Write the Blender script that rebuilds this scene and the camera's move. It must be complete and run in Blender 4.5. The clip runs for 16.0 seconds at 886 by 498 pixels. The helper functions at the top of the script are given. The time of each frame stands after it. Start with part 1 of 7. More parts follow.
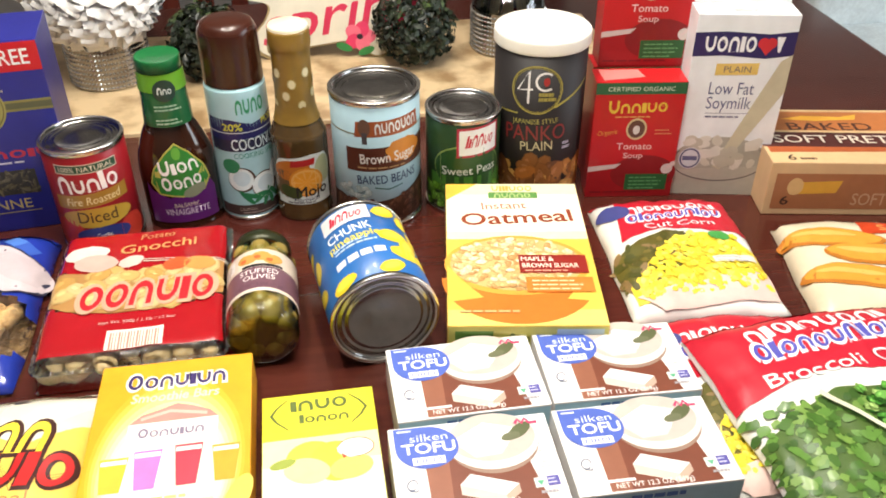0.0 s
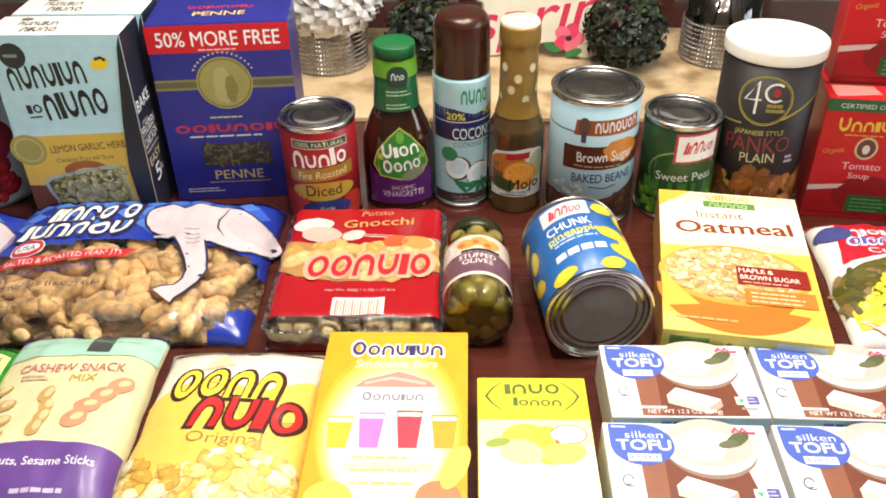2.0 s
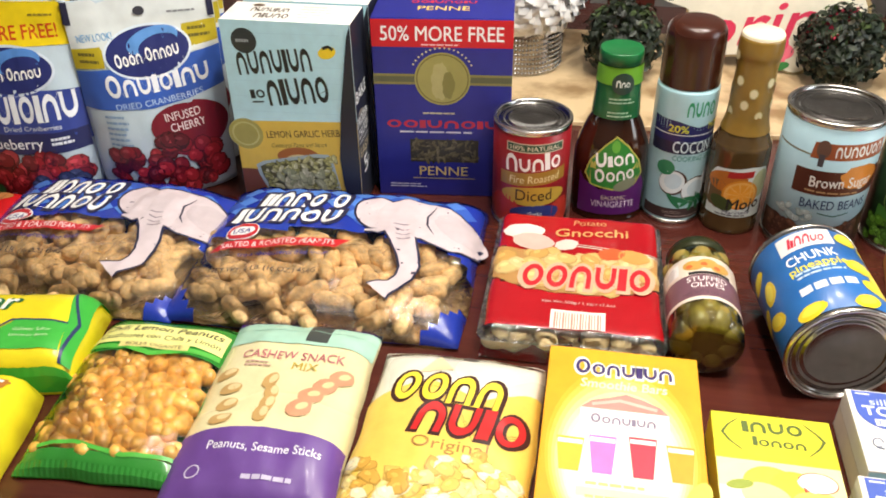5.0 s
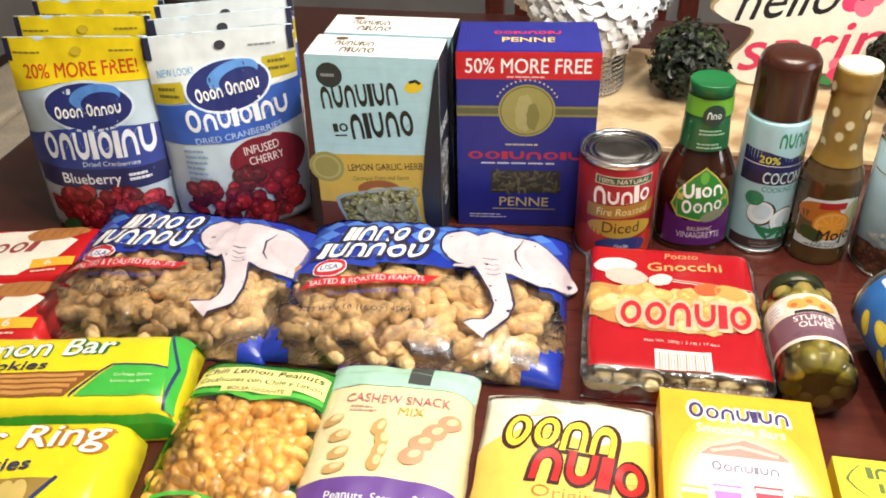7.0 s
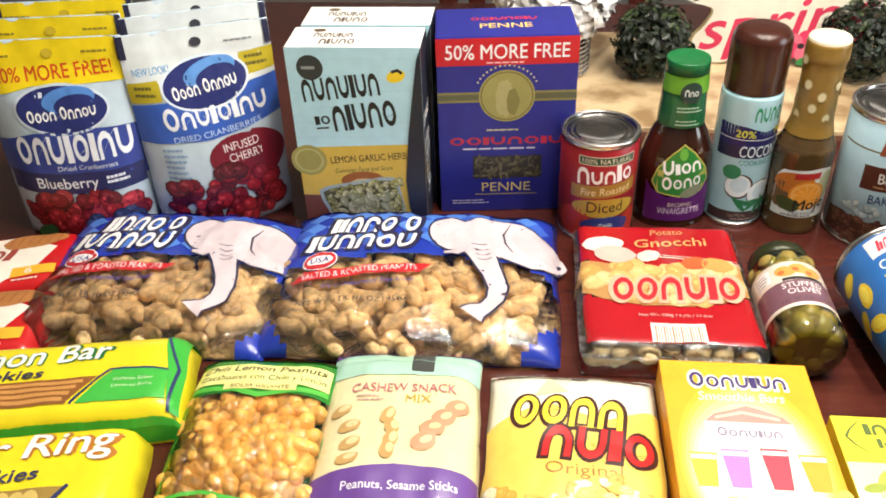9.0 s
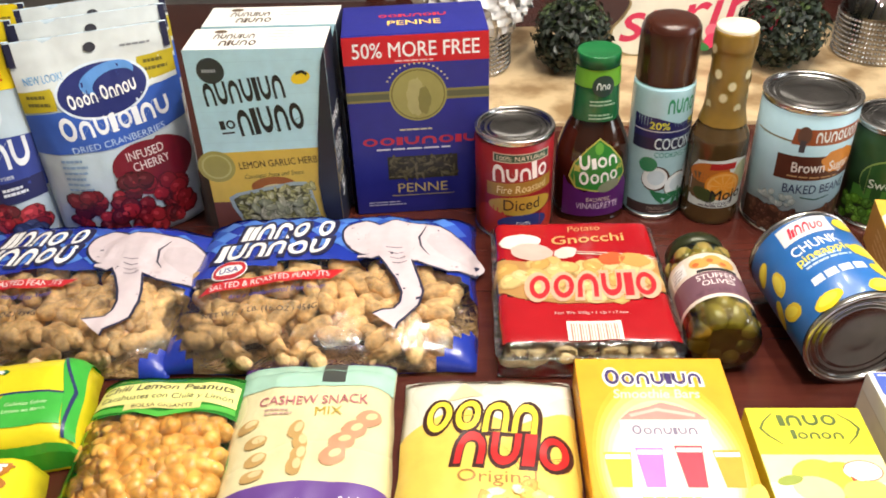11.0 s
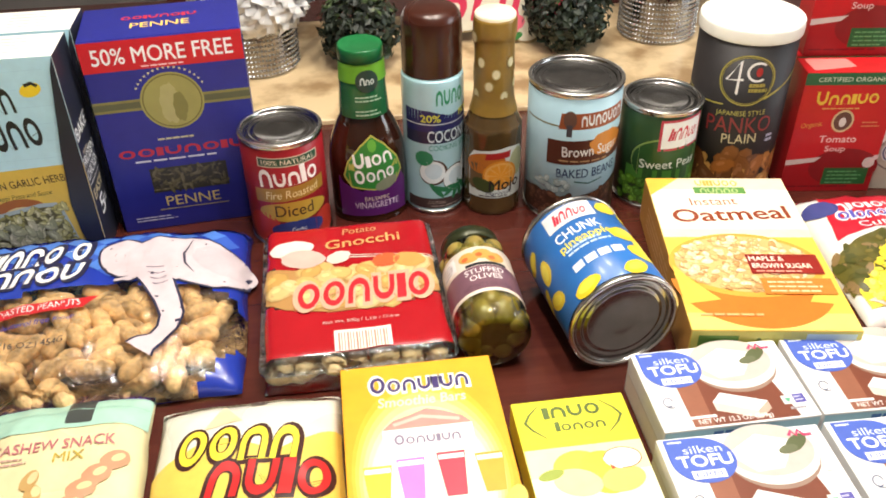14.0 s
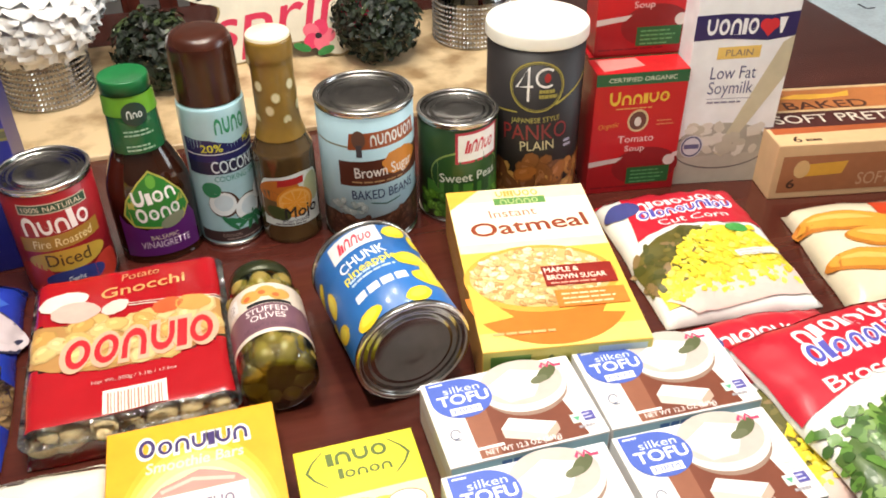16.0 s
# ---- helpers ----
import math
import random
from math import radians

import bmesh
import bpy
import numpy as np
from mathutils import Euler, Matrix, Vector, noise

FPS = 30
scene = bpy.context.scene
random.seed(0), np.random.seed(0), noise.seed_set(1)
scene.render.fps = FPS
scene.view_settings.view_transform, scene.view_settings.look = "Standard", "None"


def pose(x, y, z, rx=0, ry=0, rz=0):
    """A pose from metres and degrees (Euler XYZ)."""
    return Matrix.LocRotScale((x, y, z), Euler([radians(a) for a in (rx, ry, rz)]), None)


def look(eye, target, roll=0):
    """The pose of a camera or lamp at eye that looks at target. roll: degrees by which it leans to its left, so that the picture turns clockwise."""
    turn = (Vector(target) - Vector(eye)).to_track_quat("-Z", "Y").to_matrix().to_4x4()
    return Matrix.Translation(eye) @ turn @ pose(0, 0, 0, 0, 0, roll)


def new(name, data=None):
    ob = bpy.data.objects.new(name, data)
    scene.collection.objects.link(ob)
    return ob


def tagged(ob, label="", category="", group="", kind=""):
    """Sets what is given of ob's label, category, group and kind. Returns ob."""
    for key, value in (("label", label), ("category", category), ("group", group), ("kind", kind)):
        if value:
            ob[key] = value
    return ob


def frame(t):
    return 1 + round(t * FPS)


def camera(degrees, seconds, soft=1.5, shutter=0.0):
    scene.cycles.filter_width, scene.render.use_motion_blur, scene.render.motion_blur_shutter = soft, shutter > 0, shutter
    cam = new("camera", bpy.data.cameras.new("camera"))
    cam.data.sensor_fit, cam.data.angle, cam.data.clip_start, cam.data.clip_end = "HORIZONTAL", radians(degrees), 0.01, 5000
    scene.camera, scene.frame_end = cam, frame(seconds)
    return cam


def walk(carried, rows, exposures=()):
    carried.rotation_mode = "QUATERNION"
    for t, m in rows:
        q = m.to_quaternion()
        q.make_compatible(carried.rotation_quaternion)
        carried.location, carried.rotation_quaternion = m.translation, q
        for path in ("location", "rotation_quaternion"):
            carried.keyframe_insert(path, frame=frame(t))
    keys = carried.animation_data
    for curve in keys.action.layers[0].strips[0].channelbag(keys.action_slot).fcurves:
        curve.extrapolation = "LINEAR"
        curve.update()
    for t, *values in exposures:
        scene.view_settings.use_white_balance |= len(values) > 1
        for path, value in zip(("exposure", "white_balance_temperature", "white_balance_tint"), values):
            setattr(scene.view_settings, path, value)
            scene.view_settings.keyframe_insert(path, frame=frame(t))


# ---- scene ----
cam = camera(54.0, 16.0, soft=1.8)
METRES, EYE, TILT, LEAN, TURN = 0.55, 1.233, -35.0, 0.0, 0.0
ROWS = [
    (0.0, 0.0, 0.0, 0.0, 0.0, 0.0, -0.0),
    (0.5, -0.0318, -0.0148, -0.0152, 2.21, 0.19, -1.75),
    (1.0, -0.0568, -0.0213, -0.0205, 5.03, 0.16, -3.34),
    (1.5, -0.0865, -0.0249, -0.0228, 7.52, 0.05, -4.59),
    (2.0, -0.108, -0.0332, -0.0277, 9.45, -0.02, -5.61),
    (2.5, -0.134, -0.0299, -0.0295, 10.65, -0.11, -6.63),
    (3.0, -0.1735, -0.0368, -0.0362, 12.49, -0.31, -8.0),
    (3.5, -0.2034, -0.0264, -0.0408, 14.53, -1.03, -9.26),
    (4.0, -0.2246, -0.0272, -0.039, 16.18, -1.18, -10.27),
    (6.5, -0.405, -0.0486, -0.004, 16.91, -1.5, -10.32),
    (7.0, -0.436, -0.0584, 0.002, 16.97, -1.37, -9.89),
    (7.5, -0.4666, -0.0651, -0.0048, 16.72, -1.46, -9.64),
    (8.0, -0.4902, -0.0686, -0.0093, 15.97, -1.74, -9.2),
    (8.5, -0.5048, -0.0878, -0.0189, 14.57, -1.49, -8.1),
    (11.0, -0.445, -0.0349, -0.0047, 10.34, -1.07, -4.95),
    (11.5, -0.4405, -0.0184, -0.0031, 8.91, -0.89, -4.45),
    (12.0, -0.4342, -0.0005, 0.0066, 7.23, -1.13, -3.61),
    (12.5, -0.402, 0.0096, 0.0107, 5.86, -1.19, -2.59),
    (13.0, -0.3586, 0.02, 0.0155, 4.49, -1.08, -1.97),
    (13.5, -0.3286, 0.0203, 0.0147, 3.3, -1.04, -1.55),
    (14.0, -0.293, 0.0439, 0.0225, 1.9, -1.19, -0.42),
    (14.5, -0.2593, 0.0599, 0.032, 0.25, -1.27, 0.57),
    (15.0, -0.2175, 0.0772, 0.0424, -1.4, -1.34, 1.92),
    (15.5, -0.1634, 0.0898, 0.0514, -3.38, -1.23, 3.37),
    (16.0, -0.1332, 0.1056, 0.0573, -5.08, -1.35, 4.32),
]
walk(cam, [(t, pose(0, 0, EYE, TILT, LEAN, TURN) @ pose(METRES * x, METRES * y, METRES * z, 90 + pitch, roll, yaw)) for t, x, y, z, yaw, pitch, roll in ROWS],
     exposures=[(0.0, 0.06), (2.5, 0.04), (4.0, -0.02), (6.5, 0.18), (8.5, 0.24), (11.0, 0.1), (12.5, 0.1), (16.0, 0.06)])

# ---- light ----
T = 0.75            # table top
world = bpy.data.worlds.new("daylight")
scene.world = world
world.use_nodes = True
_wn = world.node_tree.nodes
_sky = _wn.new("ShaderNodeTexSky")
_sky.sky_type, _sky.sun_disc, _sky.sun_elevation, _sky.sun_rotation = "NISHITA", False, radians(40), radians(100)
world.node_tree.links.new(_sky.outputs[0], _wn["Background"].inputs[0])
_wn["Background"].inputs[1].default_value = 0.12

BULB_POWER, WINDOW_POWER = 13.6, 25.0
CHANDELIER = (-0.08, 0.56, 1.76)


def lamp(kind, name, m, energy, color, **settings):
    data = bpy.data.lights.new(name, kind)
    data.energy, data.color = energy, color
    for key, value in settings.items():
        if key == "radius":
            data.shadow_soft_size = value
        elif key == "width":
            data.shape, data.size = "RECTANGLE", value
        elif key == "height":
            data.size_y = value
    ob = new(name, data)
    ob.matrix_world = m
    return ob


lamp("AREA", "window_daylight", look((2.45, 0.5, 1.5), (0.1, 0.7, 0.85)), WINDOW_POWER, (0.82, 0.92, 1.0), width=1.2, height=1.3)
for _k in range(5):
    _a = 2 * math.pi * _k / 5 + 0.3
    lamp("POINT", "bulb_light", Matrix.Translation((CHANDELIER[0] + 0.24 * math.cos(_a), CHANDELIER[1] + 0.24 * math.sin(_a), CHANDELIER[2] - 0.06)),
         BULB_POWER, (1.0, 0.935, 0.845), radius=0.035)

# ---- materials ----
_made = {}


def mat(name, color, rough=0.5, metal=0.0, grain=0.08, scale=60.0, bump=0.0, bump_scale=200.0, coat=0.0, second=None, spec=0.5, stretch=(1, 1, 1), trans=0.0, ior=1.45, emit=0.0, distort=0.0, sharp=(0.36, 0.66)):
    """A node material: base colour varied at two scales, fine relief, gloss."""
    if name in _made:
        return _made[name]
    m = bpy.data.materials.new(name)
    m.use_nodes = True
    nt = m.node_tree
    nodes, links = nt.nodes, nt.links
    b = nodes["Principled BSDF"]
    b.inputs["Roughness"].default_value, b.inputs["Metallic"].default_value = rough, metal
    b.inputs["Coat Weight"].default_value, b.inputs["Coat Roughness"].default_value = coat, 0.12
    b.inputs["Specular IOR Level"].default_value = spec
    b.inputs["Transmission Weight"].default_value, b.inputs["IOR"].default_value = trans, ior
    coord = nodes.new("ShaderNodeTexCoord")
    mp = nodes.new("ShaderNodeMapping")
    mp.inputs["Scale"].default_value = stretch
    links.new(coord.outputs["Object"], mp.inputs["Vector"])
    c = (*color, 1.0)
    if grain > 0 or second:
        fine, wide = nodes.new("ShaderNodeTexNoise"), nodes.new("ShaderNodeTexNoise")
        fine.inputs["Scale"].default_value, wide.inputs["Scale"].default_value = scale, scale / 7.0
        fine.inputs["Detail"].default_value, wide.inputs["Distortion"].default_value = 6.0, distort
        add = nodes.new("ShaderNodeMath")
        add.operation = "MULTIPLY_ADD"
        add.inputs[1].default_value = 0.5
        half = nodes.new("ShaderNodeMath")
        half.operation = "MULTIPLY"
        half.inputs[1].default_value = 0.5
        ramp = nodes.new("ShaderNodeValToRGB")
        lo = second if second else tuple(v * (1 - 2.2 * grain) for v in color)
        hi = color if second else tuple(min(1.0, v * (1 + 1.6 * grain)) for v in color)
        ramp.color_ramp.elements[0].position, ramp.color_ramp.elements[1].position = sharp
        ramp.color_ramp.elements[0].color, ramp.color_ramp.elements[1].color = (*lo, 1), (*hi, 1)
        links.new(mp.outputs[0], fine.inputs["Vector"]), links.new(mp.outputs[0], wide.inputs["Vector"])
        links.new(wide.outputs[0], half.inputs[0]), links.new(fine.outputs[0], add.inputs[0])
        links.new(half.outputs[0], add.inputs[2]), links.new(add.outputs[0], ramp.inputs[0])
        links.new(ramp.outputs[0], b.inputs["Base Color"])
        rr = nodes.new("ShaderNodeMapRange")
        rr.inputs["To Min"].default_value, rr.inputs["To Max"].default_value = max(0.02, rough * 0.8), min(1.0, rough * 1.2)
        links.new(wide.outputs[0], rr.inputs["Value"]), links.new(rr.outputs[0], b.inputs["Roughness"])
    else:
        b.inputs["Base Color"].default_value = c
    if bump > 0:
        n2, bp = nodes.new("ShaderNodeTexNoise"), nodes.new("ShaderNodeBump")
        n2.inputs["Scale"].default_value, n2.inputs["Detail"].default_value = bump_scale, 3.0
        bp.inputs["Strength"].default_value, bp.inputs["Distance"].default_value = bump, 0.002
        links.new(mp.outputs[0], n2.inputs["Vector"]), links.new(n2.outputs[0], bp.inputs["Height"]), links.new(bp.outputs[0], b.inputs["Normal"])
    if emit > 0:
        b.inputs["Emission Color"].default_value, b.inputs["Emission Strength"].default_value = c, emit
    _made[name] = m
    return m


def card(name, color, grain=0.05):
    """Printed, varnished cardboard."""
    return mat("card_" + name, color, 0.42, grain=grain, scale=45, bump=0.06, bump_scale=350, coat=0.12)


def film(name, color, rough=0.25, grain=0.05):
    """Printed plastic film with soft creases."""
    return mat("film_" + name, color, rough, grain=grain, scale=35, bump=0.35, bump_scale=55, coat=0.35)


def clear(name, tint=(1, 1, 1), opacity=0.10, rough=0.08, bump=0.6):
    """Thin clear plastic: mostly see-through, with a glossy skin and creases."""
    if name in _made:
        return _made[name]
    m = bpy.data.materials.new(name)
    m.use_nodes = True
    nodes, links = m.node_tree.nodes, m.node_tree.links
    nodes.remove(nodes["Principled BSDF"])
    tr, gl, mix = nodes.new("ShaderNodeBsdfTransparent"), nodes.new("ShaderNodeBsdfGlossy"), nodes.new("ShaderNodeMixShader")
    tr.inputs[0].default_value, gl.inputs[0].default_value = (*tint, 1), (1, 1, 1, 1)
    gl.inputs["Roughness"].default_value = rough
    n2, bp, fr, ad = nodes.new("ShaderNodeTexNoise"), nodes.new("ShaderNodeBump"), nodes.new("ShaderNodeFresnel"), nodes.new("ShaderNodeMath")
    n2.inputs["Scale"].default_value, n2.inputs["Detail"].default_value, n2.inputs["Distortion"].default_value = 38.0, 4.0, 1.2
    bp.inputs["Strength"].default_value, bp.inputs["Distance"].default_value = bump, 0.004
    coord = nodes.new("ShaderNodeTexCoord")
    links.new(coord.outputs["Object"], n2.inputs["Vector"]), links.new(n2.outputs[0], bp.inputs["Height"])
    links.new(bp.outputs[0], gl.inputs["Normal"]), links.new(bp.outputs[0], fr.inputs["Normal"])
    ad.operation = "ADD"
    ad.inputs[1].default_value = opacity
    links.new(fr.outputs[0], ad.inputs[0]), links.new(ad.outputs[0], mix.inputs[0])
    links.new(tr.outputs[0], mix.inputs[1]), links.new(gl.outputs[0], mix.inputs[2])
    links.new(mix.outputs[0], nodes["Material Output"].inputs[0])
    _made[name] = m
    return m


INK = {}


def ink(color, rough=0.4, coat=0.1):
    """Printing ink of one colour."""
    key = (*(round(v, 3) for v in color), rough)
    if key not in INK:
        INK[key] = mat("ink_%d" % len(INK), color, rough, grain=0.04, scale=90, coat=coat)
    return INK[key]


WHITE, BLACK, CREAM = (0.82, 0.82, 0.80), (0.015, 0.014, 0.016), (0.80, 0.68, 0.42)
NAVY, BLUE, RED, YELLOW = (0.012, 0.016, 0.10), (0.03, 0.08, 0.42), (0.52, 0.012, 0.02), (0.86, 0.62, 0.03)
GOLD, GREEN, PINK, ORANGE = (0.42, 0.30, 0.06), (0.02, 0.16, 0.035), (0.80, 0.08, 0.18), (0.80, 0.28, 0.03)
M_STEEL = mat("steel", (0.62, 0.60, 0.57), 0.22, 1.0, grain=0.06, scale=140)
M_STEEL_DARK = mat("steel_lacquer", (0.33, 0.32, 0.31), 0.2, 1.0, grain=0.08, scale=90)

# ---- mesh helpers ----


def thing(name, m, label, category, group=""):
    ob = new(name)
    ob.empty_display_size = 0.02
    ob.matrix_world = m
    return tagged(ob, label, category, group)


def part(name, bm, mats, parent, label="", smooth=False):
    """Links a bmesh as one mesh object under a thing or a part."""
    me = bpy.data.meshes.new(name)
    bmesh.ops.recalc_face_normals(bm, faces=bm.faces)
    bm.to_mesh(me)
    bm.free()
    return part_mesh(name, me, mats, parent, label, smooth)


def part_mesh(name, me, mats, parent, label="", smooth=False):
    for mm in mats if isinstance(mats, (list, tuple)) else [mats]:
        me.materials.append(mm)
    if smooth:
        me.polygons.foreach_set("use_smooth", [True] * len(me.polygons))
    ob = new(name, me)
    ob.parent = parent
    if label:
        ob["label"] = label
    return ob


def grid_mesh(fn, nu, nv, wrap=False):
    """A sheet of (nu+1) x (nv+1) points fn(i/nu, j/nv)."""
    me = bpy.data.meshes.new("sheet")
    verts = [fn(i / nu, j / nv) for j in range(nv + 1) for i in range(nu + 1)]
    faces = [(j * (nu + 1) + i, j * (nu + 1) + i + 1, (j + 1) * (nu + 1) + i + 1, (j + 1) * (nu + 1) + i) for j in range(nv) for i in range(nu)]
    me.from_pydata(verts, [], faces)
    return me


def box_bm(w, d, h, bevel=0.001, seg=2, at=(0, 0, 0)):
    """A box from at, with rounded edges."""
    bm = bmesh.new()
    bmesh.ops.create_cube(bm, size=1)
    for v in bm.verts:
        v.co = Vector((at[0] + (v.co.x + 0.5) * w, at[1] + (v.co.y + 0.5) * d, at[2] + (v.co.z + 0.5) * h))
    if bevel:
        bmesh.ops.bevel(bm, geom=list(bm.edges), offset=bevel, segments=seg, affect="EDGES", profile=0.7)
    return bm


def lathe_mesh(profile, seg=48, sx=1.0, sy=1.0):
    """A turned body from (radius, height) pairs; open or closed at the axis."""
    verts, faces = [], []
    n = len(profile)
    for k in range(seg):
        a = 2 * math.pi * k / seg
        verts += [(r * math.cos(a) * sx, r * math.sin(a) * sy, z) for r, z in profile]
    for k in range(seg):
        a, b = k * n, ((k + 1) % seg) * n
        for i in range(n - 1):
            p, q = profile[i][0] < 1e-6, profile[i + 1][0] < 1e-6
            if p and q:
                continue
            if p:
                faces.append((a + i, b + i + 1, a + i + 1))
            elif q:
                faces.append((a + i, b + i, a + i + 1))
            else:
                faces.append((a + i, b + i, b + i + 1, a + i + 1))
    me = bpy.data.meshes.new("turned")
    me.from_pydata(verts, [], faces)
    bm = bmesh.new()
    bm.from_mesh(me)
    bmesh.ops.remove_doubles(bm, verts=bm.verts, dist=1e-6)
    bmesh.ops.recalc_face_normals(bm, faces=bm.faces)
    bm.to_mesh(me)
    bm.free()
    return me


def smooth_profile(points, steps=5):
    """A Catmull-Rom line through (radius, height) pairs."""
    out = []
    p = [points[0], *points, points[-1]]
    for i in range(1, len(p) - 2):
        for k in range(steps):
            t = k / steps
            out.append(tuple(0.5 * (2 * p[i][c] + (p[i + 1][c] - p[i - 1][c]) * t + (2 * p[i - 1][c] - 5 * p[i][c] + 4 * p[i + 1][c] - p[i + 2][c]) * t * t
                             + (3 * p[i][c] - p[i - 1][c] - 3 * p[i + 1][c] + p[i + 2][c]) * t ** 3) for c in (0, 1)))
    out.append(points[-1])
    return [(max(0.0, r), z) for r, z in out]


_glyphs = {}


def glyphs(body):
    """Outline of a word as flat triangles, scaled to a cap height of 1; with its width."""
    key = body
    if key not in _glyphs:
        cu = bpy.data.curves.new("word", "FONT")
        cu.body, cu.size, cu.resolution_u = body, 1.0, 3
        ob = new("word", cu)
        me = bpy.data.meshes.new_from_object(ob.evaluated_get(bpy.context.evaluated_depsgraph_get()))
        xy = [(v.co.x / 0.70, v.co.y / 0.70) for v in me.vertices]
        x0 = min(x for x, _ in xy)
        x1 = max(x for x, _ in xy)
        _glyphs[key] = ([(x - x0, y) for x, y in xy], [tuple(p.vertices) for p in me.polygons], x1 - x0)
        bpy.data.objects.remove(ob), bpy.data.curves.remove(cu), bpy.data.meshes.remove(me)
    return _glyphs[key]


class Art:
    """Printing on a surface: flat pieces in (u, v) metres, laid on by surf(u, v, lift). Lines in u and v cut the pieces so that they follow a bend."""

    def __init__(self, surf, ulines=(), vlines=(), lift=0.00012, step=0.00003):
        self.surf, self.ulines, self.vlines, self.lift, self.step, self.sets, self.count = surf, ulines, vlines, lift, step, {}, 0

    def add(self, pts, faces, color, layer, name, joined=False):
        """One printed piece; joined pieces (small print, pictures of morsels) share a mesh."""
        m = color if isinstance(color, bpy.types.Material) else ink(color)
        self.count += 1
        v, f, ms = self.sets.setdefault((name, 0 if joined else self.count), ([], [], []))
        n, z = len(v), self.lift + self.step * layer + 8e-7 * self.count
        v.extend((p[0], p[1], z + sum(p[2:])) for p in pts)
        f.extend(tuple(i + n for i in face) for face in faces)
        ms.extend([m] * len(faces))
        return self

    def poly(self, pts, color, layer=1, name="printed_shape", joined=False):
        return self.add(pts, [tuple(range(len(pts)))], color, layer, name, joined)

    def rect(self, u0, v0, u1, v1, color, layer=1, name="printed_panel", slant=0.0, rise=0.0):
        return self.poly([(u0, v0), (u1, v0 + rise), (u1 + slant, v1 + rise), (u0 + slant, v1)], color, layer, name)

    def ell(self, cu, cv, ru, rv, color, layer=1, name="printed_shape", rot=0.0, a0=0.0, a1=360.0, n=28, wobble=0.0, seed=0, joined=False):
        rnd = random.Random(seed)
        c, s, pts = math.cos(radians(rot)), math.sin(radians(rot)), []
        full = abs(a1 - a0) >= 359.9
        for k in range(n if full else n + 1):
            a = radians(a0 + (a1 - a0) * k / n)
            g = 1 + wobble * rnd.uniform(-1, 1)
            x, y = ru * math.cos(a) * g, rv * math.sin(a) * g
            pts.append((cu + c * x - s * y, cv + s * x + c * y))
        return self.poly(pts, color, layer, name, joined)

    def ring(self, cu, cv, ru, rv, wide, color, layer=1, name="printed_line", rot=0.0, a0=0.0, a1=360.0, n=36):
        c, s, pts, faces = math.cos(radians(rot)), math.sin(radians(rot)), [], []
        for k in range(n + 1):
            a = radians(a0 + (a1 - a0) * k / n)
            for g in (0, wide):
                x, y = (ru - g) * math.cos(a), (rv - g) * math.sin(a)
                pts.append((cu + c * x - s * y, cv + s * x + c * y))
            if k:
                faces.append((2 * k - 2, 2 * k - 1, 2 * k + 1, 2 * k))
        return self.add(pts, faces, color, layer, name)

    def band(self, line, wide, color, layer=1, name="printed_line"):
        """A stripe along a line of points; wide is a number or one per point."""
        pts, faces = [], []
        for k, (x, y) in enumerate(line):
            a, b = line[max(0, k - 1)], line[min(len(line) - 1, k + 1)]
            dx, dy = b[0] - a[0], b[1] - a[1]
            g = (wide[k] if isinstance(wide, (list, tuple)) else wide) / 2 / max(1e-9, math.hypot(dx, dy))
            pts += [(x - dy * g, y + dx * g), (x + dy * g, y - dx * g)]
            if k:
                faces.append((2 * k - 2, 2 * k - 1, 2 * k + 1, 2 * k))
        return self.add(pts, faces, color, layer, name)

    def text(self, body, cu, cv, size, color, layer=2, width=None, rot=0.0, slant=0.0, bold=0.0, align=0.5, arc=0.0, name="lettering"):
        """A word with its middle foot at (cu, cv) and capitals of that size; arc bows it upwards."""
        pts, faces, w = glyphs(body)
        sx = size if width is None else width / w
        c, s = math.cos(radians(rot)), math.sin(radians(rot))
        out, tris, g = [], [], 0.9 * bold * min(sx, size)
        for k, (gx, gy) in enumerate(((0, 0), (g, 0), (-g, 0), (0, g), (0, -g)) if bold else ((0, 0),)):
            n = len(out)
            for x, y in pts:
                x, y = (x - w * align) * sx + slant * y * size + gx, y * size + gy
                y -= arc * (x / (w * sx / 2)) ** 2 if arc else 0
                out.append((cu + c * x - s * y, cv + s * x + c * y, 8e-7 * k))
            tris += [tuple(i + n for i in face) for face in faces]
        self.count += 5
        return self.add(out, tris, color, layer, name)

    def word(self, u0, v0, w, h, n, color, layer=2, rot=0.0, slant=0.0, seed=1, thick=0.80, name="brand_mark", form="", arc=0.0):
        """A brand mark as a row of plain shapes on a hair line: rings, bars, arches, cups, wedges and lozenges, tall or short. A thick one is their dark or pale rim."""
        rnd = random.Random(seed)
        form = form or rnd.choice("NOU") + "".join(rnd.choice("onuionun") for _ in range(n - 1))
        wide = [{"I": 0.42, "T": 0.55, "i": 0.42, "-": 0.45}.get(ch, 1.0 if ch.isupper() or ch == "=" else 0.88) for ch in form]
        pts, faces, x, rim = [], [], 0.0, 0.055 * h if thick >= 0.9 else 0.0

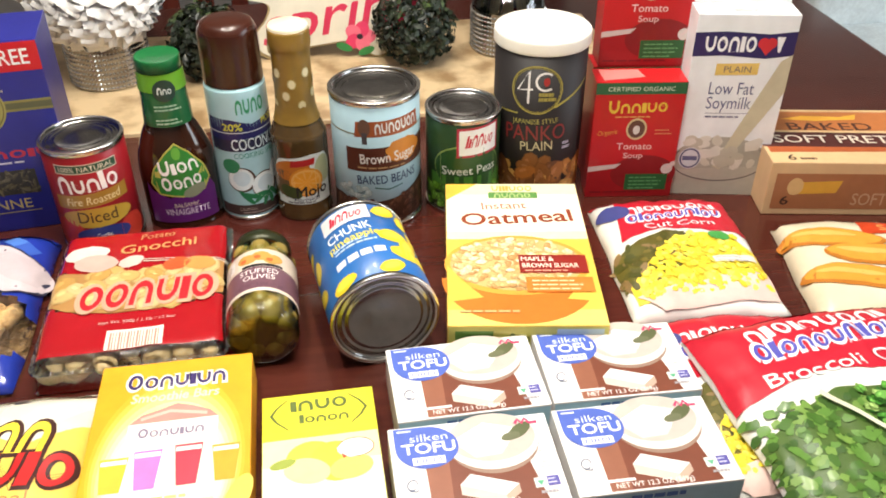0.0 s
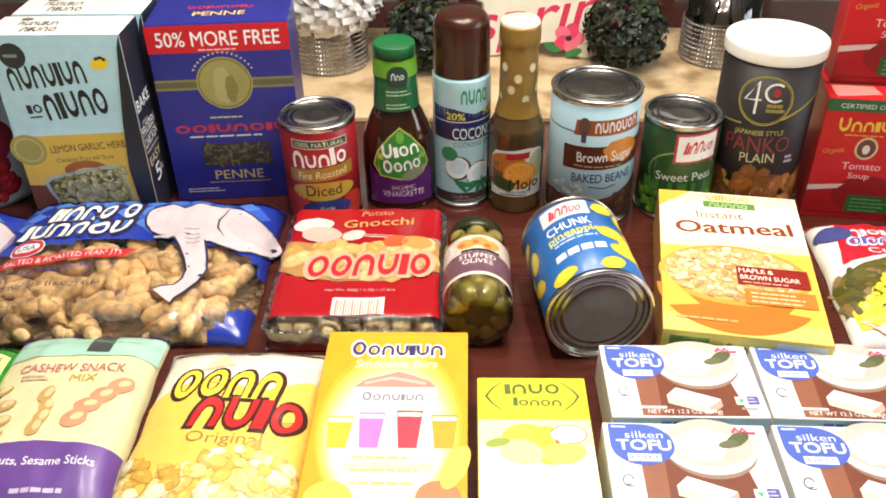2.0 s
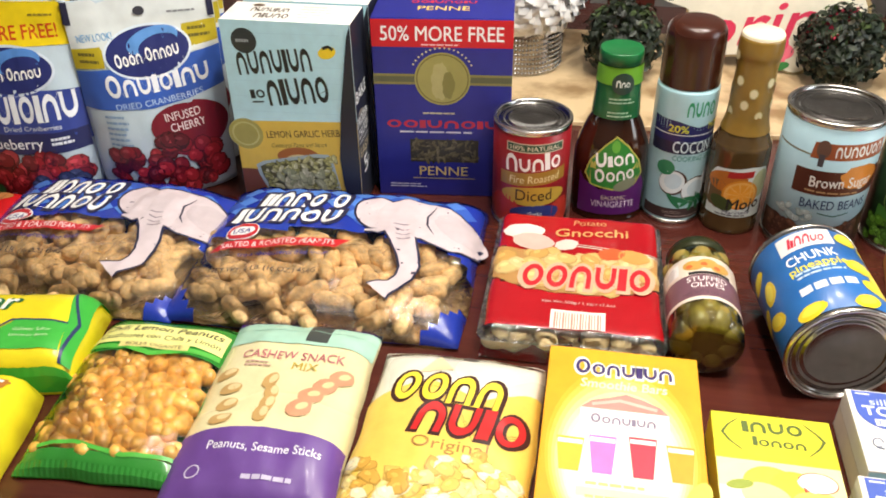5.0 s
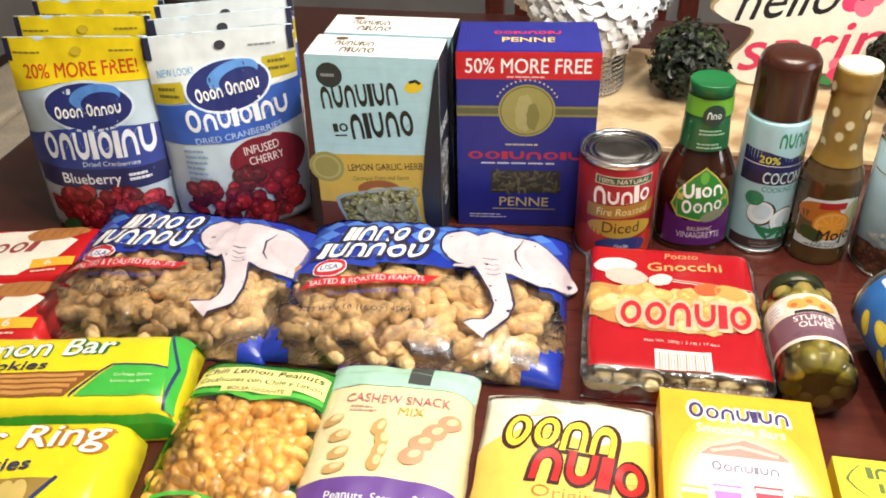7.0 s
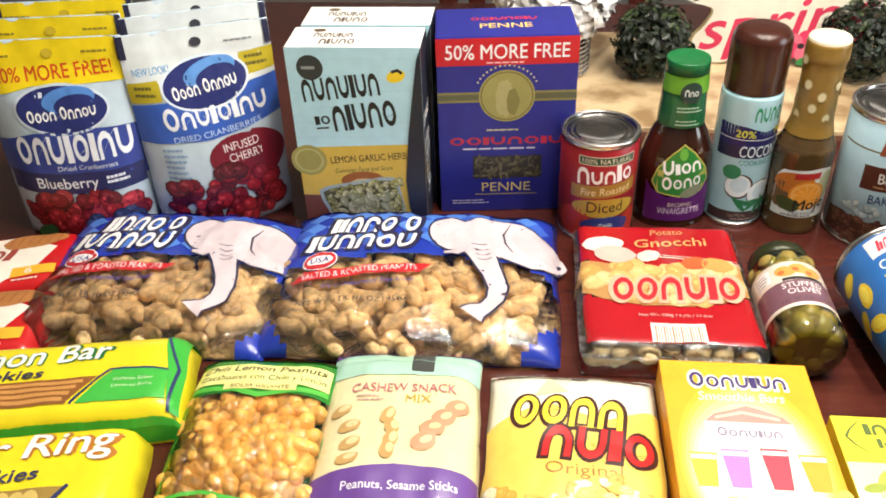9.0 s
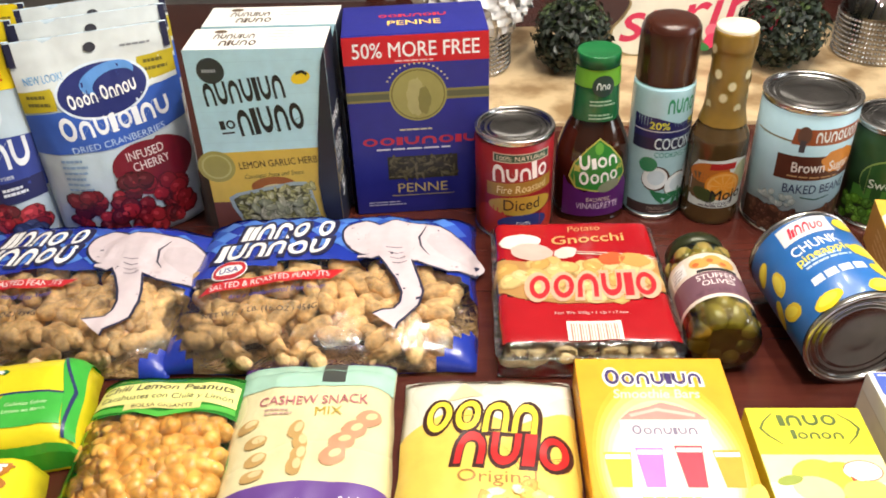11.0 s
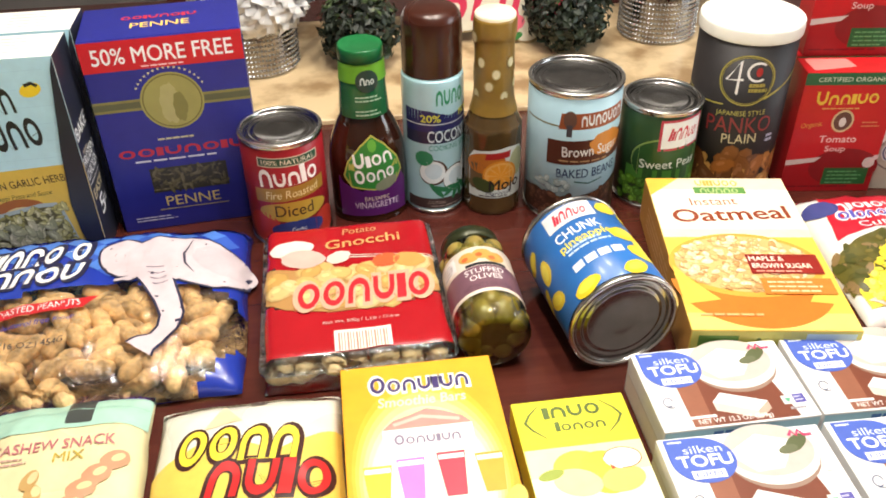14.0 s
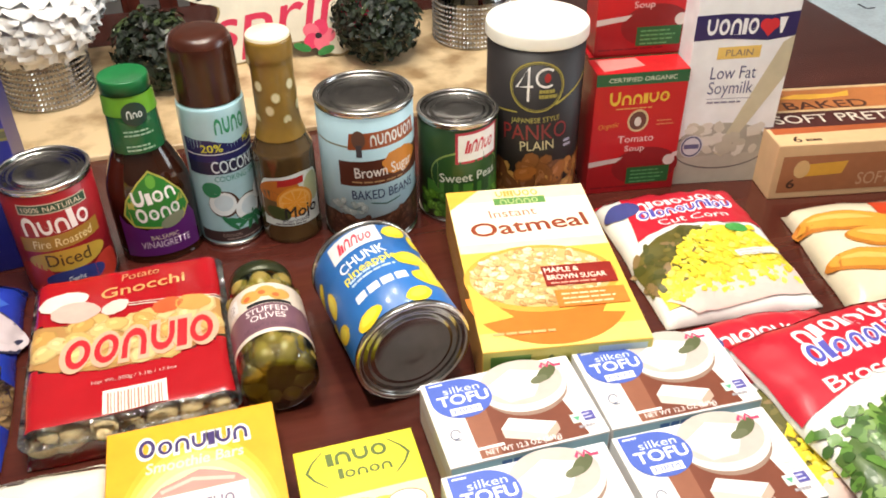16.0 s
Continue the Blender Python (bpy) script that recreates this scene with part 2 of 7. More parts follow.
        def shape(outer, inner=()):
            k, m = len(pts), len(outer)
            pts.extend(outer)
            if inner:
                pts.extend(inner)
                faces.extend((k + i, k + (i + 1) % m, k + m + (i + 1) % m, k + m + i) for i in range(m))
            else:
                faces.append(tuple(range(k, k + m)))
            if k:
                pts.append((pts[k][0], pts[k][1] + 0.02 * h))
                faces.append((k - 1, k, len(pts) - 1))

        def bent(mid, half, t, hh, up):
            """An arch (up) or a cup: a band round half an ellipse on two legs."""
            arc_pts = [(-1.0, 0.0)] + [(-math.cos(0.3927 * k), 0.45 + 0.55 * math.sin(0.3927 * k)) for k in range(9)] + [(1.0, 0.0)]
            flip = (lambda v: v * hh) if up else (lambda v: (1 - v) * hh)
            k = len(pts)
            for p, v in arc_pts:
                q = max(0.0, (v - 0.45) / 0.55)
                pts.append((mid + p * (half + rim), flip(v) + (rim if up else -rim) * (q if v else -1)))
                pts.append((mid + p * (half - t - rim), flip(v * (1 - 0.26 * q)) - (rim if up else -rim) * (q if v else 1)))
            faces.extend((k + 2 * i, k + 2 * i + 1, k + 2 * i + 3, k + 2 * i + 2) for i in range(len(arc_pts) - 1))
            if k:
                pts.append((pts[k][0], pts[k][1] + 0.02 * h))
                faces.append((k - 1, k, len(pts) - 1))

        for ch, wd in zip(form, wide):
            cell = wd * w / sum(wide)
            hh = h * (0.74 if ch in "onuizv" else 1.0)
            mid, half = x + cell / 2, 0.43 * cell
            t = 0.46 * half
            big = 1 + 2 * rim / hh
            if ch in "Oo":
                q = [(math.cos(6.2832 * k / 18), math.sin(6.2832 * k / 18)) for k in range(18)]
                shape([(mid + (half + rim) * p, hh / 2 + (hh / 2 + rim) * r) for p, r in q], [(mid + max(0.1 * half, half - t - rim) * p, hh / 2 + max(0.1 * hh, 0.30 * hh - rim) * r) for p, r in q])
            elif ch in "IiT":
                shape([(mid - half - rim, -rim), (mid + half + rim, -rim), (mid + half + rim, hh + rim), (mid - half - rim, hh + rim)])
            elif ch in "NnUu":
                bent(mid, half, t, hh, ch in "Nn")
            elif ch != "-":
                line = {"A": [(-1, 0), (1, 0), (0.25, 1), (-0.25, 1)], "V": [(-0.25, 0), (0.25, 0), (1, 1), (-1, 1)], "v": [(-0.25, 0), (0.25, 0), (1, 1), (-1, 1)]}.get(ch, [(-0.5, 0), (0.5, 0), (1, 0.5), (0.5, 1), (-0.5, 1), (-1, 0.5)])
                shape([(mid + (half + rim) * p, hh / 2 + (q - 0.5) * hh * big) for p, q in line])
            x += cell
        c, s = math.cos(radians(rot)), math.sin(radians(rot))
        out = []
        for p, y in pts:
            y -= arc * (2 * p / w - 1) ** 2
            p += slant * y
            out.append((u0 + c * p - s * y, v0 + s * p + c * y))
        return self.add(out, faces, color, layer, name)

    def lines(self, u0, v0, w, n, gap, high, color, layer=2, seed=3, rot=0.0, name="small_print"):
        """Small print as plain bars."""
        rnd = random.Random(seed)
        c, s = math.cos(radians(rot)), math.sin(radians(rot))
        for k in range(n):
            x = 0.0
            end = w * rnd.uniform(0.75, 1.0)
            while x < end:
                step = min(w * rnd.uniform(0.10, 0.24), end - x)
                q = [(x, -k * gap), (x + step * 0.86, -k * gap), (x + step * 0.86, -k * gap + high), (x, -k * gap + high)]
                self.poly([(u0 + c * a - s * b, v0 + s * a + c * b) for a, b in q], color, layer, name, True)
                x += step
        return self

    def scatter(self, inside, box, n, size, colors, layer=1, seed=5, aspect=0.7, wobble=0.2, name="picture", shade=True, rim=0.74):
        """A printed picture of many small morsels inside a region."""
        rnd = random.Random(seed)
        made = 0
        for _ in range(n * 6):
            u, v = rnd.uniform(box[0], box[2]), rnd.uniform(box[1], box[3])
            if inside(u, v):
                r = size * rnd.uniform(0.7, 1.25)
                c, turn, ly = rnd.choice(colors), rnd.uniform(0, 180), layer + made % 6
                if shade:
                    self.ell(u, v, r, r * aspect, tuple(q * rim for q in c), ly, name, rot=turn, n=9, wobble=wobble, seed=made, joined=True)
                    self.ell(u, v + r * 0.06, r * 0.86, r * aspect * 0.84, c, ly + 0.3, name, rot=turn, n=9, wobble=wobble, seed=made, joined=True)
                    self.ell(u - r * 0.2, v + r * aspect * 0.3, r * 0.34, r * aspect * 0.26, tuple(min(0.85, q * (1.9 - 0.85 * rim) + 0.02) for q in c), ly + 0.6, name, rot=turn, n=7, joined=True)
                else:
                    self.ell(u, v, r, r * aspect, c, ly, name, rot=turn, n=9, wobble=wobble, seed=made, joined=True)
                made += 1
                if made >= n:
                    break
        return self

    def done(self, parent):
        for (name, single), (pts, faces, ms) in self.sets.items():
            me = bpy.data.meshes.new(name)
            me.from_pydata(pts, [], faces)
            mats = list(dict.fromkeys(ms))
            me.polygons.foreach_set("material_index", [mats.index(q) for q in ms])
            bm = bmesh.new()
            bm.from_mesh(me)
            if self.ulines or self.vlines:
                us, vs = [p[0] for p in pts], [p[1] for p in pts]
                big = [f for f in bm.faces if len(f.verts) > 4]
                if big:
                    bmesh.ops.triangulate(bm, faces=big)
                for lines, lo, hi, no, ax in ((self.ulines, min(us), max(us), (1, 0, 0), 0), (self.vlines, min(vs), max(vs), (0, 1, 0), 1)):
                    for q in lines:
                        if lo < q < hi:
                            bmesh.ops.bisect_plane(bm, geom=[*bm.verts, *bm.edges, *bm.faces], dist=1e-7, plane_co=(q, 0, 0) if ax == 0 else (0, q, 0), plane_no=no)
            for f in bm.faces:
                f.normal_update()
                if f.normal.z < 0:
                    f.normal_flip()
            for v in bm.verts:
                v.co = Vector(self.surf(*v.co))
            bm.to_mesh(me)
            bm.free()
            ob = part_mesh(name, me, mats, parent, smooth=bool(self.ulines or self.vlines))
            if not single:
                tagged(ob, kind="stuff")


def cuts(lo, hi, n):
    return [lo + (hi - lo) * k / n for k in range(1, n)]


def front_of(w, d, h):
    return lambda u, v, o: (u, -o, v)


def top_of(w, d, h):
    return lambda u, v, o: (u, v, h + o)


def right_of(w, d, h):
    return lambda u, v, o: (w + o, u, v)


def left_of(w, d, h):
    return lambda u, v, o: (-o, d - u, v)


def around(r, turn=0.0):
    """Round a standing cylinder: u along the girth from the side that faces -y."""
    def surf(u, v, o):
        a = u / r + radians(turn)
        return ((r + o) * math.sin(a), -(r + o) * math.cos(a), v)
    return surf


def around_profile(rad, turn=0.0, base=None, sx=1.0, sy=1.0):
    """Round a turned body whose radius at height v is rad(v)."""
    def surf(u, v, o):
        r = rad(v)
        a = u / (base or r) + radians(turn)
        return ((r + o) * math.sin(a) * sx, -(r + o) * math.cos(a) * sy, v)
    return surf


# ---- the room and the table ----
M_WALL = mat("wall_paint", (0.42, 0.39, 0.36), 0.8, grain=0.05, scale=8, bump=0.1, bump_scale=90)
M_CEIL = mat("ceiling_paint", (0.60, 0.58, 0.54), 0.85, grain=0.03, scale=6)
M_FLOOR = mat("floor_wood", (0.055, 0.022, 0.014), 0.35, grain=0.2, scale=9, stretch=(1, 9, 1), bump=0.05)
M_TABLE = mat("mahogany_top", (0.085, 0.020, 0.013), 0.2, grain=0.18, scale=14, stretch=(1, 9, 1), coat=0.3, second=(0.050, 0.011, 0.008), distort=0.8)
M_MAHOG = mat("mahogany", (0.085, 0.020, 0.013), 0.28, grain=0.2, scale=18, stretch=(6, 6, 1), coat=0.2)
M_STONE = mat("travertine", (0.64, 0.48, 0.28), 0.35, grain=0.16, scale=24, second=(0.30, 0.19, 0.09), bump=0.15, bump_scale=120, coat=0.1, distort=2.0, sharp=(0.40, 0.53))
M_WHITEWOOD = mat("white_trim", (0.78, 0.77, 0.74), 0.4, grain=0.03, scale=20)
M_CREAM_CLOTH = mat("cream_cloth", (0.62, 0.54, 0.42), 0.85, grain=0.08, scale=150, bump=0.4, bump_scale=600)
M_GLASS = clear("vase_glass", (0.93, 0.96, 0.95), 0.06, 0.02, 0.0)

TABLE_TURN = 9.0
TABLE = pose(0, 0, 0, 0, 0, TABLE_TURN)


def plank_wall(name, x0, y0, x1, y1, z0, z1, material, holes=()):
    """A wall 0.12 m thick along one axis with rectangular openings (from, to, low, high) through it."""
    along_x = abs(x1 - x0) > abs(y1 - y0)
    lo, hi = (x0, x1) if along_x else (y0, y1)
    spans = [(lo, hi, z0, z1)]
    for a, b, c, d in holes:
        spans = [(lo, a, z0, z1), (b, hi, z0, z1), (a, b, z0, c), (a, b, d, z1)]
    bm = bmesh.new()
    for a, b, c, d in spans:
        if b - a < 1e-4 or d - c < 1e-4:
            continue
        geo = bmesh.ops.create_cube(bm, size=1)["verts"]
        for v in geo:
            s, q = (v.co.x if along_x else v.co.y) + 0.5, (v.co.y if along_x else v.co.x)
            p = a + s * (b - a)
            v.co = Vector((p, y0 + q * 0.12, c + (v.co.z + 0.5) * (d - c))) if along_x else Vector((x0 + q * 0.12, p, c + (v.co.z + 0.5) * (d - c)))
    me = bpy.data.meshes.new(name)
    bm.to_mesh(me)
    bm.free()
    me.materials.append(material)
    return tagged(new(name, me), "plain grey-beige painted wall", "wall", kind="structure")


plank_wall("wall_north", -3.0, 3.2, 2.6, 3.2, 0, 2.6, M_WALL)
plank_wall("wall_south", -3.0, -2.2, 2.6, -2.2, 0, 2.6, M_WALL)
plank_wall("wall_west", -3.0, -2.14, -3.0, 3.14, 0, 2.6, M_WALL)
plank_wall("wall_east", 2.6, -2.14, 2.6, 3.14, 0, 2.6, M_WALL, holes=[(-0.2, 1.2, 0.8, 2.2)])


def slab(name, x0, y0, x1, y1, z0, z1, material, label, category):
    me = bpy.data.meshes.new(name)
    bm = box_bm(x1 - x0, y1 - y0, z1 - z0, 0, at=(x0, y0, z0))
    bm.to_mesh(me)
    bm.free()
    me.materials.append(material)
    return tagged(new(name, me), label, category, kind="structure")


slab("floor", -3.0, -2.2, 2.6, 3.2, -0.1, 0.0, M_FLOOR, "dark stained wooden dining room floor", "floor")
slab("ceiling", -3.0, -2.2, 2.6, 3.2, 2.6, 2.7, M_CEIL, "plain off-white painted ceiling", "ceiling")

window = new("window_1")
window.matrix_world = pose(2.6, 0.5, 1.5)
tagged(window, "white framed window letting in daylight", "window", kind="structure")
for _y0, _y1, _z0, _z1 in ((-0.7, 0.7, -0.7, -0.64), (-0.7, 0.7, 0.64, 0.7), (-0.7, -0.64, -0.64, 0.64), (0.64, 0.7, -0.64, 0.64), (-0.02, 0.02, -0.64, 0.64)):
    part("window_frame", box_bm(0.07, _y1 - _y0, _z1 - _z0, 0.004, 1, at=(-0.035, _y0, _z0)), M_WHITEWOOD, window)


def rounded_plate(x0, y0, x1, y1, z0, z1, radius, seg=12, bevel=0.006):
    bm = bmesh.new()
    pts = []
    for cx, cy, q in ((x1 - radius, y0 + radius, -90), (x1 - radius, y1 - radius, 0), (x0 + radius, y1 - radius, 90), (x0 + radius, y0 + radius, 180)):
        pts += [(cx + radius * math.cos(radians(q + 90 * k / seg)), cy + radius * math.sin(radians(q + 90 * k / seg))) for k in range(seg + 1)]
    f = bm.faces.new([bm.verts.new((x, y, z1)) for x, y in pts])
    ex = bmesh.ops.extrude_face_region(bm, geom=[f])
    bmesh.ops.translate(bm, verts=[v for v in ex["geom"] if isinstance(v, bmesh.types.BMVert)], vec=(0, 0, z0 - z1))
    bmesh.ops.recalc_face_normals(bm, faces=bm.faces)
    if bevel:
        rim = [e for e in bm.edges if abs(e.verts[0].co.z - z1) < 1e-6 and abs(e.verts[1].co.z - z1) < 1e-6]
        bmesh.ops.bevel(bm, geom=rim, offset=bevel, segments=3, affect="EDGES", profile=0.5)
    return bm


TX0, TX1, TY0, TY1 = -0.964, 0.81, 0.16, 1.42
table = thing("dining_table", TABLE, "dark mahogany dining table with a glossy polished top", "table")
part("tabletop", rounded_plate(TX0, TY0, TX1, TY1, T - 0.035, T, 0.12, bevel=0.008), M_TABLE, table)
part("apron", rounded_plate(TX0 + 0.1, TY0 + 0.1, TX1 - 0.1, TY1 - 0.1, T - 0.12, T - 0.036, 0.06, bevel=0), M_MAHOG, table)
for _x, _y in ((TX0 + 0.16, TY0 + 0.16), (TX1 - 0.16, TY0 + 0.16), (TX0 + 0.16, TY1 - 0.16), (TX1 - 0.16, TY1 - 0.16)):
    _leg = part_mesh("leg", lathe_mesh(smooth_profile([(0.0, 0), (0.026, 0.0), (0.03, 0.04), (0.022, 0.12), (0.036, 0.35), (0.042, 0.52), (0.03, 0.58), (0.045, T - 0.121), (0.0, T - 0.121)]), 20), M_MAHOG, table, smooth=True)
    _leg.location = (_x, _y, 0)

# stone runner slab down the middle of the table
runner = thing("stone_slab", TABLE @ pose(0, 0, T + 0.0004), "cream travertine stone slab lying on the dining table", "slab")
part("slab_top", rounded_plate(-0.52, 0.965, 0.42, 1.275, 0, 0.006, 0.006, 4, 0.002), M_STONE, runner)


def dining_chair(m, cloth, label):
    ob = thing("dining_chair", m, label, "chair", "chairs round the table")
    for x in (-0.2, 0.2):
        part("leg", box_bm(0.04, 0.04, 0.44, 0.004, 2, at=(x - 0.02, -0.2, 0)), M_MAHOG, ob)
        part("back_post", box_bm(0.04, 0.035, 1.0, 0.006, 2, at=(x - 0.02, 0.19, 0)), M_MAHOG, ob)
    part("seat_frame", box_bm(0.46, 0.44, 0.05, 0.008, 2, at=(-0.23, -0.22, 0.405)), M_MAHOG, ob)
    part("seat_pad", box_bm(0.43, 0.37, 0.05, 0.02, 4, at=(-0.215, -0.205, 0.455)), cloth, ob, smooth=True)
    part("top_rail", box_bm(0.36, 0.025, 0.09, 0.008, 2, at=(-0.18, 0.195, 0.9)), M_MAHOG, ob)
    part("lower_rail", box_bm(0.36, 0.022, 0.04, 0.006, 2, at=(-0.18, 0.197, 0.56)), M_MAHOG, ob)
    for k in range(5):
        part("slat", box_bm(0.035, 0.014, 0.302, 0.003, 1, at=(-0.157 + 0.07 * k, 0.2, 0.599)), M_MAHOG, ob)
    return ob


M_RED_CLOTH = mat("red_cloth", (0.32, 0.012, 0.016), 0.8, grain=0.12, scale=120, bump=0.4, bump_scale=500)
dining_chair(TABLE @ pose(-0.28, 1.62, 0, 0, 0, 0), M_RED_CLOTH, "dark mahogany dining chair with red seat pad")
dining_chair(TABLE @ pose(0.34, 1.62, 0, 0, 0, 0), M_RED_CLOTH, "dark mahogany dining chair with red seat pad")


def slip_chair(m, cloth, label):
    """An upholstered end chair with a solid padded back."""
    ob = thing("upholstered_chair", m, label, "chair", "upholstered end chairs")
    for x in (-0.21, 0.21):
        for y in (-0.2, 0.2):
            part("leg", box_bm(0.04, 0.04, 0.33, 0.004, 2, at=(x - 0.02, y - 0.02, 0)), M_MAHOG, ob)
    part("seat", box_bm(0.5, 0.48, 0.15, 0.03, 4, at=(-0.25, -0.24, 0.331)), cloth, ob, smooth=True)
    part("backrest", box_bm(0.5, 0.09, 0.55, 0.03, 4, at=(-0.25, 0.17, 0.47)), cloth, ob, smooth=True)
    return ob


M_PALE_CLOTH = mat("pale_cloth", (0.72, 0.79, 0.81), 0.8, grain=0.06, scale=120, bump=0.3, bump_scale=500)
bench = thing("upholstered_bench", TABLE @ pose(-1.33, 1.15, 0), "long cream upholstered bench beside the table end", "bench")
for _x in (-0.24, 0.24):
    for _y in (-0.7, 0.7):
        part("leg", box_bm(0.05, 0.05, 0.33, 0.004, 2, at=(_x - 0.025, _y - 0.025, 0)), M_MAHOG, bench)
part("seat", box_bm(0.56, 1.6, 0.11, 0.02, 4, at=(-0.28, -0.8, 0.331)), M_CREAM_CLOTH, bench, smooth=True)
part("seat_cushion", box_bm(0.385, 1.58, 0.035, 0.014, 4, at=(-0.105, -0.79, 0.4415)), M_CREAM_CLOTH, bench, smooth=True)
part("back_cushion", box_bm(0.168, 1.58, 0.045, 0.014, 4, at=(-0.276, -0.79, 0.4415)), M_CREAM_CLOTH, bench, smooth=True)
end_chair = slip_chair(TABLE @ pose(1.42, 1.66, 0, 0, 0, 0), M_PALE_CLOTH, "pale blue-white upholstered chair with a dark print")
_p = part("printed_mark", rounded_plate(-0.030, 0.018, -0.008, 0.024, 0.4812, 0.4820, 0.0029, 4, 0), mat("print_ink", (0.05, 0.06, 0.08), 0.7, grain=0), end_chair, "dark printed mark")
_p = part("printed_mark", rounded_plate(-0.034, 0.022, -0.029, 0.052, 0.4812, 0.4822, 0.0024, 4, 0), mat("print_ink", (0.05, 0.06, 0.08), 0.7, grain=0), end_chair, "dark printed mark")

# chandelier over the table
chandelier = thing("chandelier", pose(*CHANDELIER), "bronze ring chandelier with five glowing bulbs", "lamp")
M_BRONZE = mat("bronze", (0.18, 0.12, 0.07), 0.35, 1.0, grain=0.1)
M_BULB = mat("bulb_glow", (1.0, 0.85, 0.62), 0.4, grain=0, emit=6.0)
part_mesh("stem", lathe_mesh([(0, 0.03), (0.012, 0.03), (0.012, 0.83), (0.06, 0.83), (0.06, 0.8399), (0, 0.8399)], 16), M_BRONZE, chandelier)
part_mesh("ring", lathe_mesh([(0.235, 0.02), (0.245, 0.02), (0.245, 0.035), (0.235, 0.035), (0.235, 0.02)], 40), M_BRONZE, chandelier)
for _k in range(5):
    _a = 2 * math.pi * _k / 5 + 0.3
    _arm = part("arm", box_bm(0.23, 0.012, 0.012, 0.002, 1, at=(0.008, -0.006, 0.022)), M_BRONZE, chandelier)
    _arm.rotation_euler = (0, 0, _a)
    _b = part_mesh("bulb", lathe_mesh(smooth_profile([(0, -0.012), (0.016, -0.008), (0.02, 0.004), (0.012, 0.018), (0, 0.02)]), 16), M_BULB, chandelier, "glowing bulb", smooth=True)
    _b.location = (0.24 * math.cos(_a), 0.24 * math.sin(_a), 0.0)

# ---- decorations on the slab ----
ZS = T + 0.0066
M_PETAL = mat("white_petal", (0.92, 0.91, 0.89), 0.6, grain=0.03, scale=60)
M_CRYSTAL = mat("rhinestone", (0.75, 0.74, 0.72), 0.12, 0.9, grain=0.25, scale=400)
M_LEAF = mat("boxwood_leaf", (0.014, 0.024, 0.011), 0.5, grain=0.4, scale=90, coat=0.1)
M_LEAF_NEW = mat("boxwood_new_leaf", (0.055, 0.085, 0.025), 0.4, grain=0.3, scale=90)
M_STEM = mat("stem_green", (0.05, 0.09, 0.03), 0.6)


def flower_vase(m, label, blooms):
    ob = thing("flower_vase", m, label, "vase", "vases of white flowers")
    r, h = 0.0515, 0.10
    part_mesh("glass_cup", lathe_mesh([(0, 0.002), (r - 0.004, 0.002), (r - 0.002, 0.004), (r - 0.002, h), (r - 0.005, h), (r - 0.005, 0.008), (0, 0.008)], 48), M_GLASS, ob, "clear glass cylinder", smooth=True)
    bm = bmesh.new()
    rows, cols = 9, 66
    for j in range(rows):
        for i in range(cols):
            a = 2 * math.pi * (i + 0.0) / cols
            c = Vector((r * math.cos(a), r * math.sin(a), 0.0045 + 0.0064 * j))
            n, e, u = Vector((math.cos(a), math.sin(a), 0)), Vector((-math.sin(a), math.cos(a), 0)), Vector((0, 0, 1))
            tip = bm.verts.new(c + n * 0.0022)
            ring = [bm.verts.new(c + (e * sx + u * sz) * 0.0024 - n * 0.0008) for sx, sz in ((1, 0), (0.7, 0.7), (0, 1), (-0.7, 0.7), (-1, 0), (-0.7, -0.7), (0, -1), (0.7, -0.7))]
            for k in range(8):
                bm.faces.new((tip, ring[k], ring[(k + 1) % 8]))
    part("rhinestone_band", bm, M_CRYSTAL, ob, "band of silver rhinestones")
    part_mesh("band_backing", lathe_mesh([(r - 0.0012, 0.001), (r - 0.0004, 0.001), (r - 0.0004, 0.0615), (r - 0.0012, 0.0615), (r - 0.0012, 0.001)], 48), M_STEEL_DARK, ob)
    rnd = random.Random(11)
    for _ in range(7):
        a, q = rnd.uniform(0, 6.28), rnd.uniform(0.01, 0.035)
        st = part_mesh("stem", lathe_mesh([(0, 0), (0.004, 0), (0.003, 0.1), (0, 0.1)], 8), M_STEM, ob)
        st.location = (q * math.cos(a), q * math.sin(a), 0.009)
    for bx, by, bz, br in blooms:
        bm = bmesh.new()
        n = 210
        for k in range(n):
            z = 1 - 1.75 * (k + 0.5) / n
            a = k * 2.39996
            q = math.sqrt(max(0, 1 - z * z))
            d = Vector((q * math.cos(a), q * math.sin(a), z * 0.9)).normalized()
            tang = (d.cross(Vector((rnd.gauss(0, 0.15), rnd.gauss(0, 0.15), 1))).cross(d)).normalized() * -1
            side = d.cross(tang).normalized()
            cen = Vector((bx, by, bz))
            w, reach = br * rnd.uniform(0.16, 0.21), br * rnd.uniform(0.46, 0.56)
            way = (d * rnd.uniform(0.55, 0.85) + tang * 0.75).normalized()
            grid = []
            for j in range(4):
                t = j / 3
                for i in range(3):
                    s = i - 1
                    wide = w * (0.45, 0.9, 1.0, 0.72)[j]
                    grid.append(bm.verts.new(cen + d * br * (0.66 + 0.10 * math.sin(3 * t)) + way * reach * (t - 0.25) + side * s * wide - way * 0.10 * br * abs(s) * (j == 3) + d * (0.06 * br * abs(s) - 0.10 * br * t * t)))
            for j in range(3):
                for i in range(2):
                    bm.faces.new((grid[j * 3 + i], grid[j * 3 + i + 1], grid[j * 3 + i + 4], grid[j * 3 + i + 3]))
        part("flower_head", bm, M_PETAL, ob, "full white bloom of soft petals", smooth=True)
    return ob


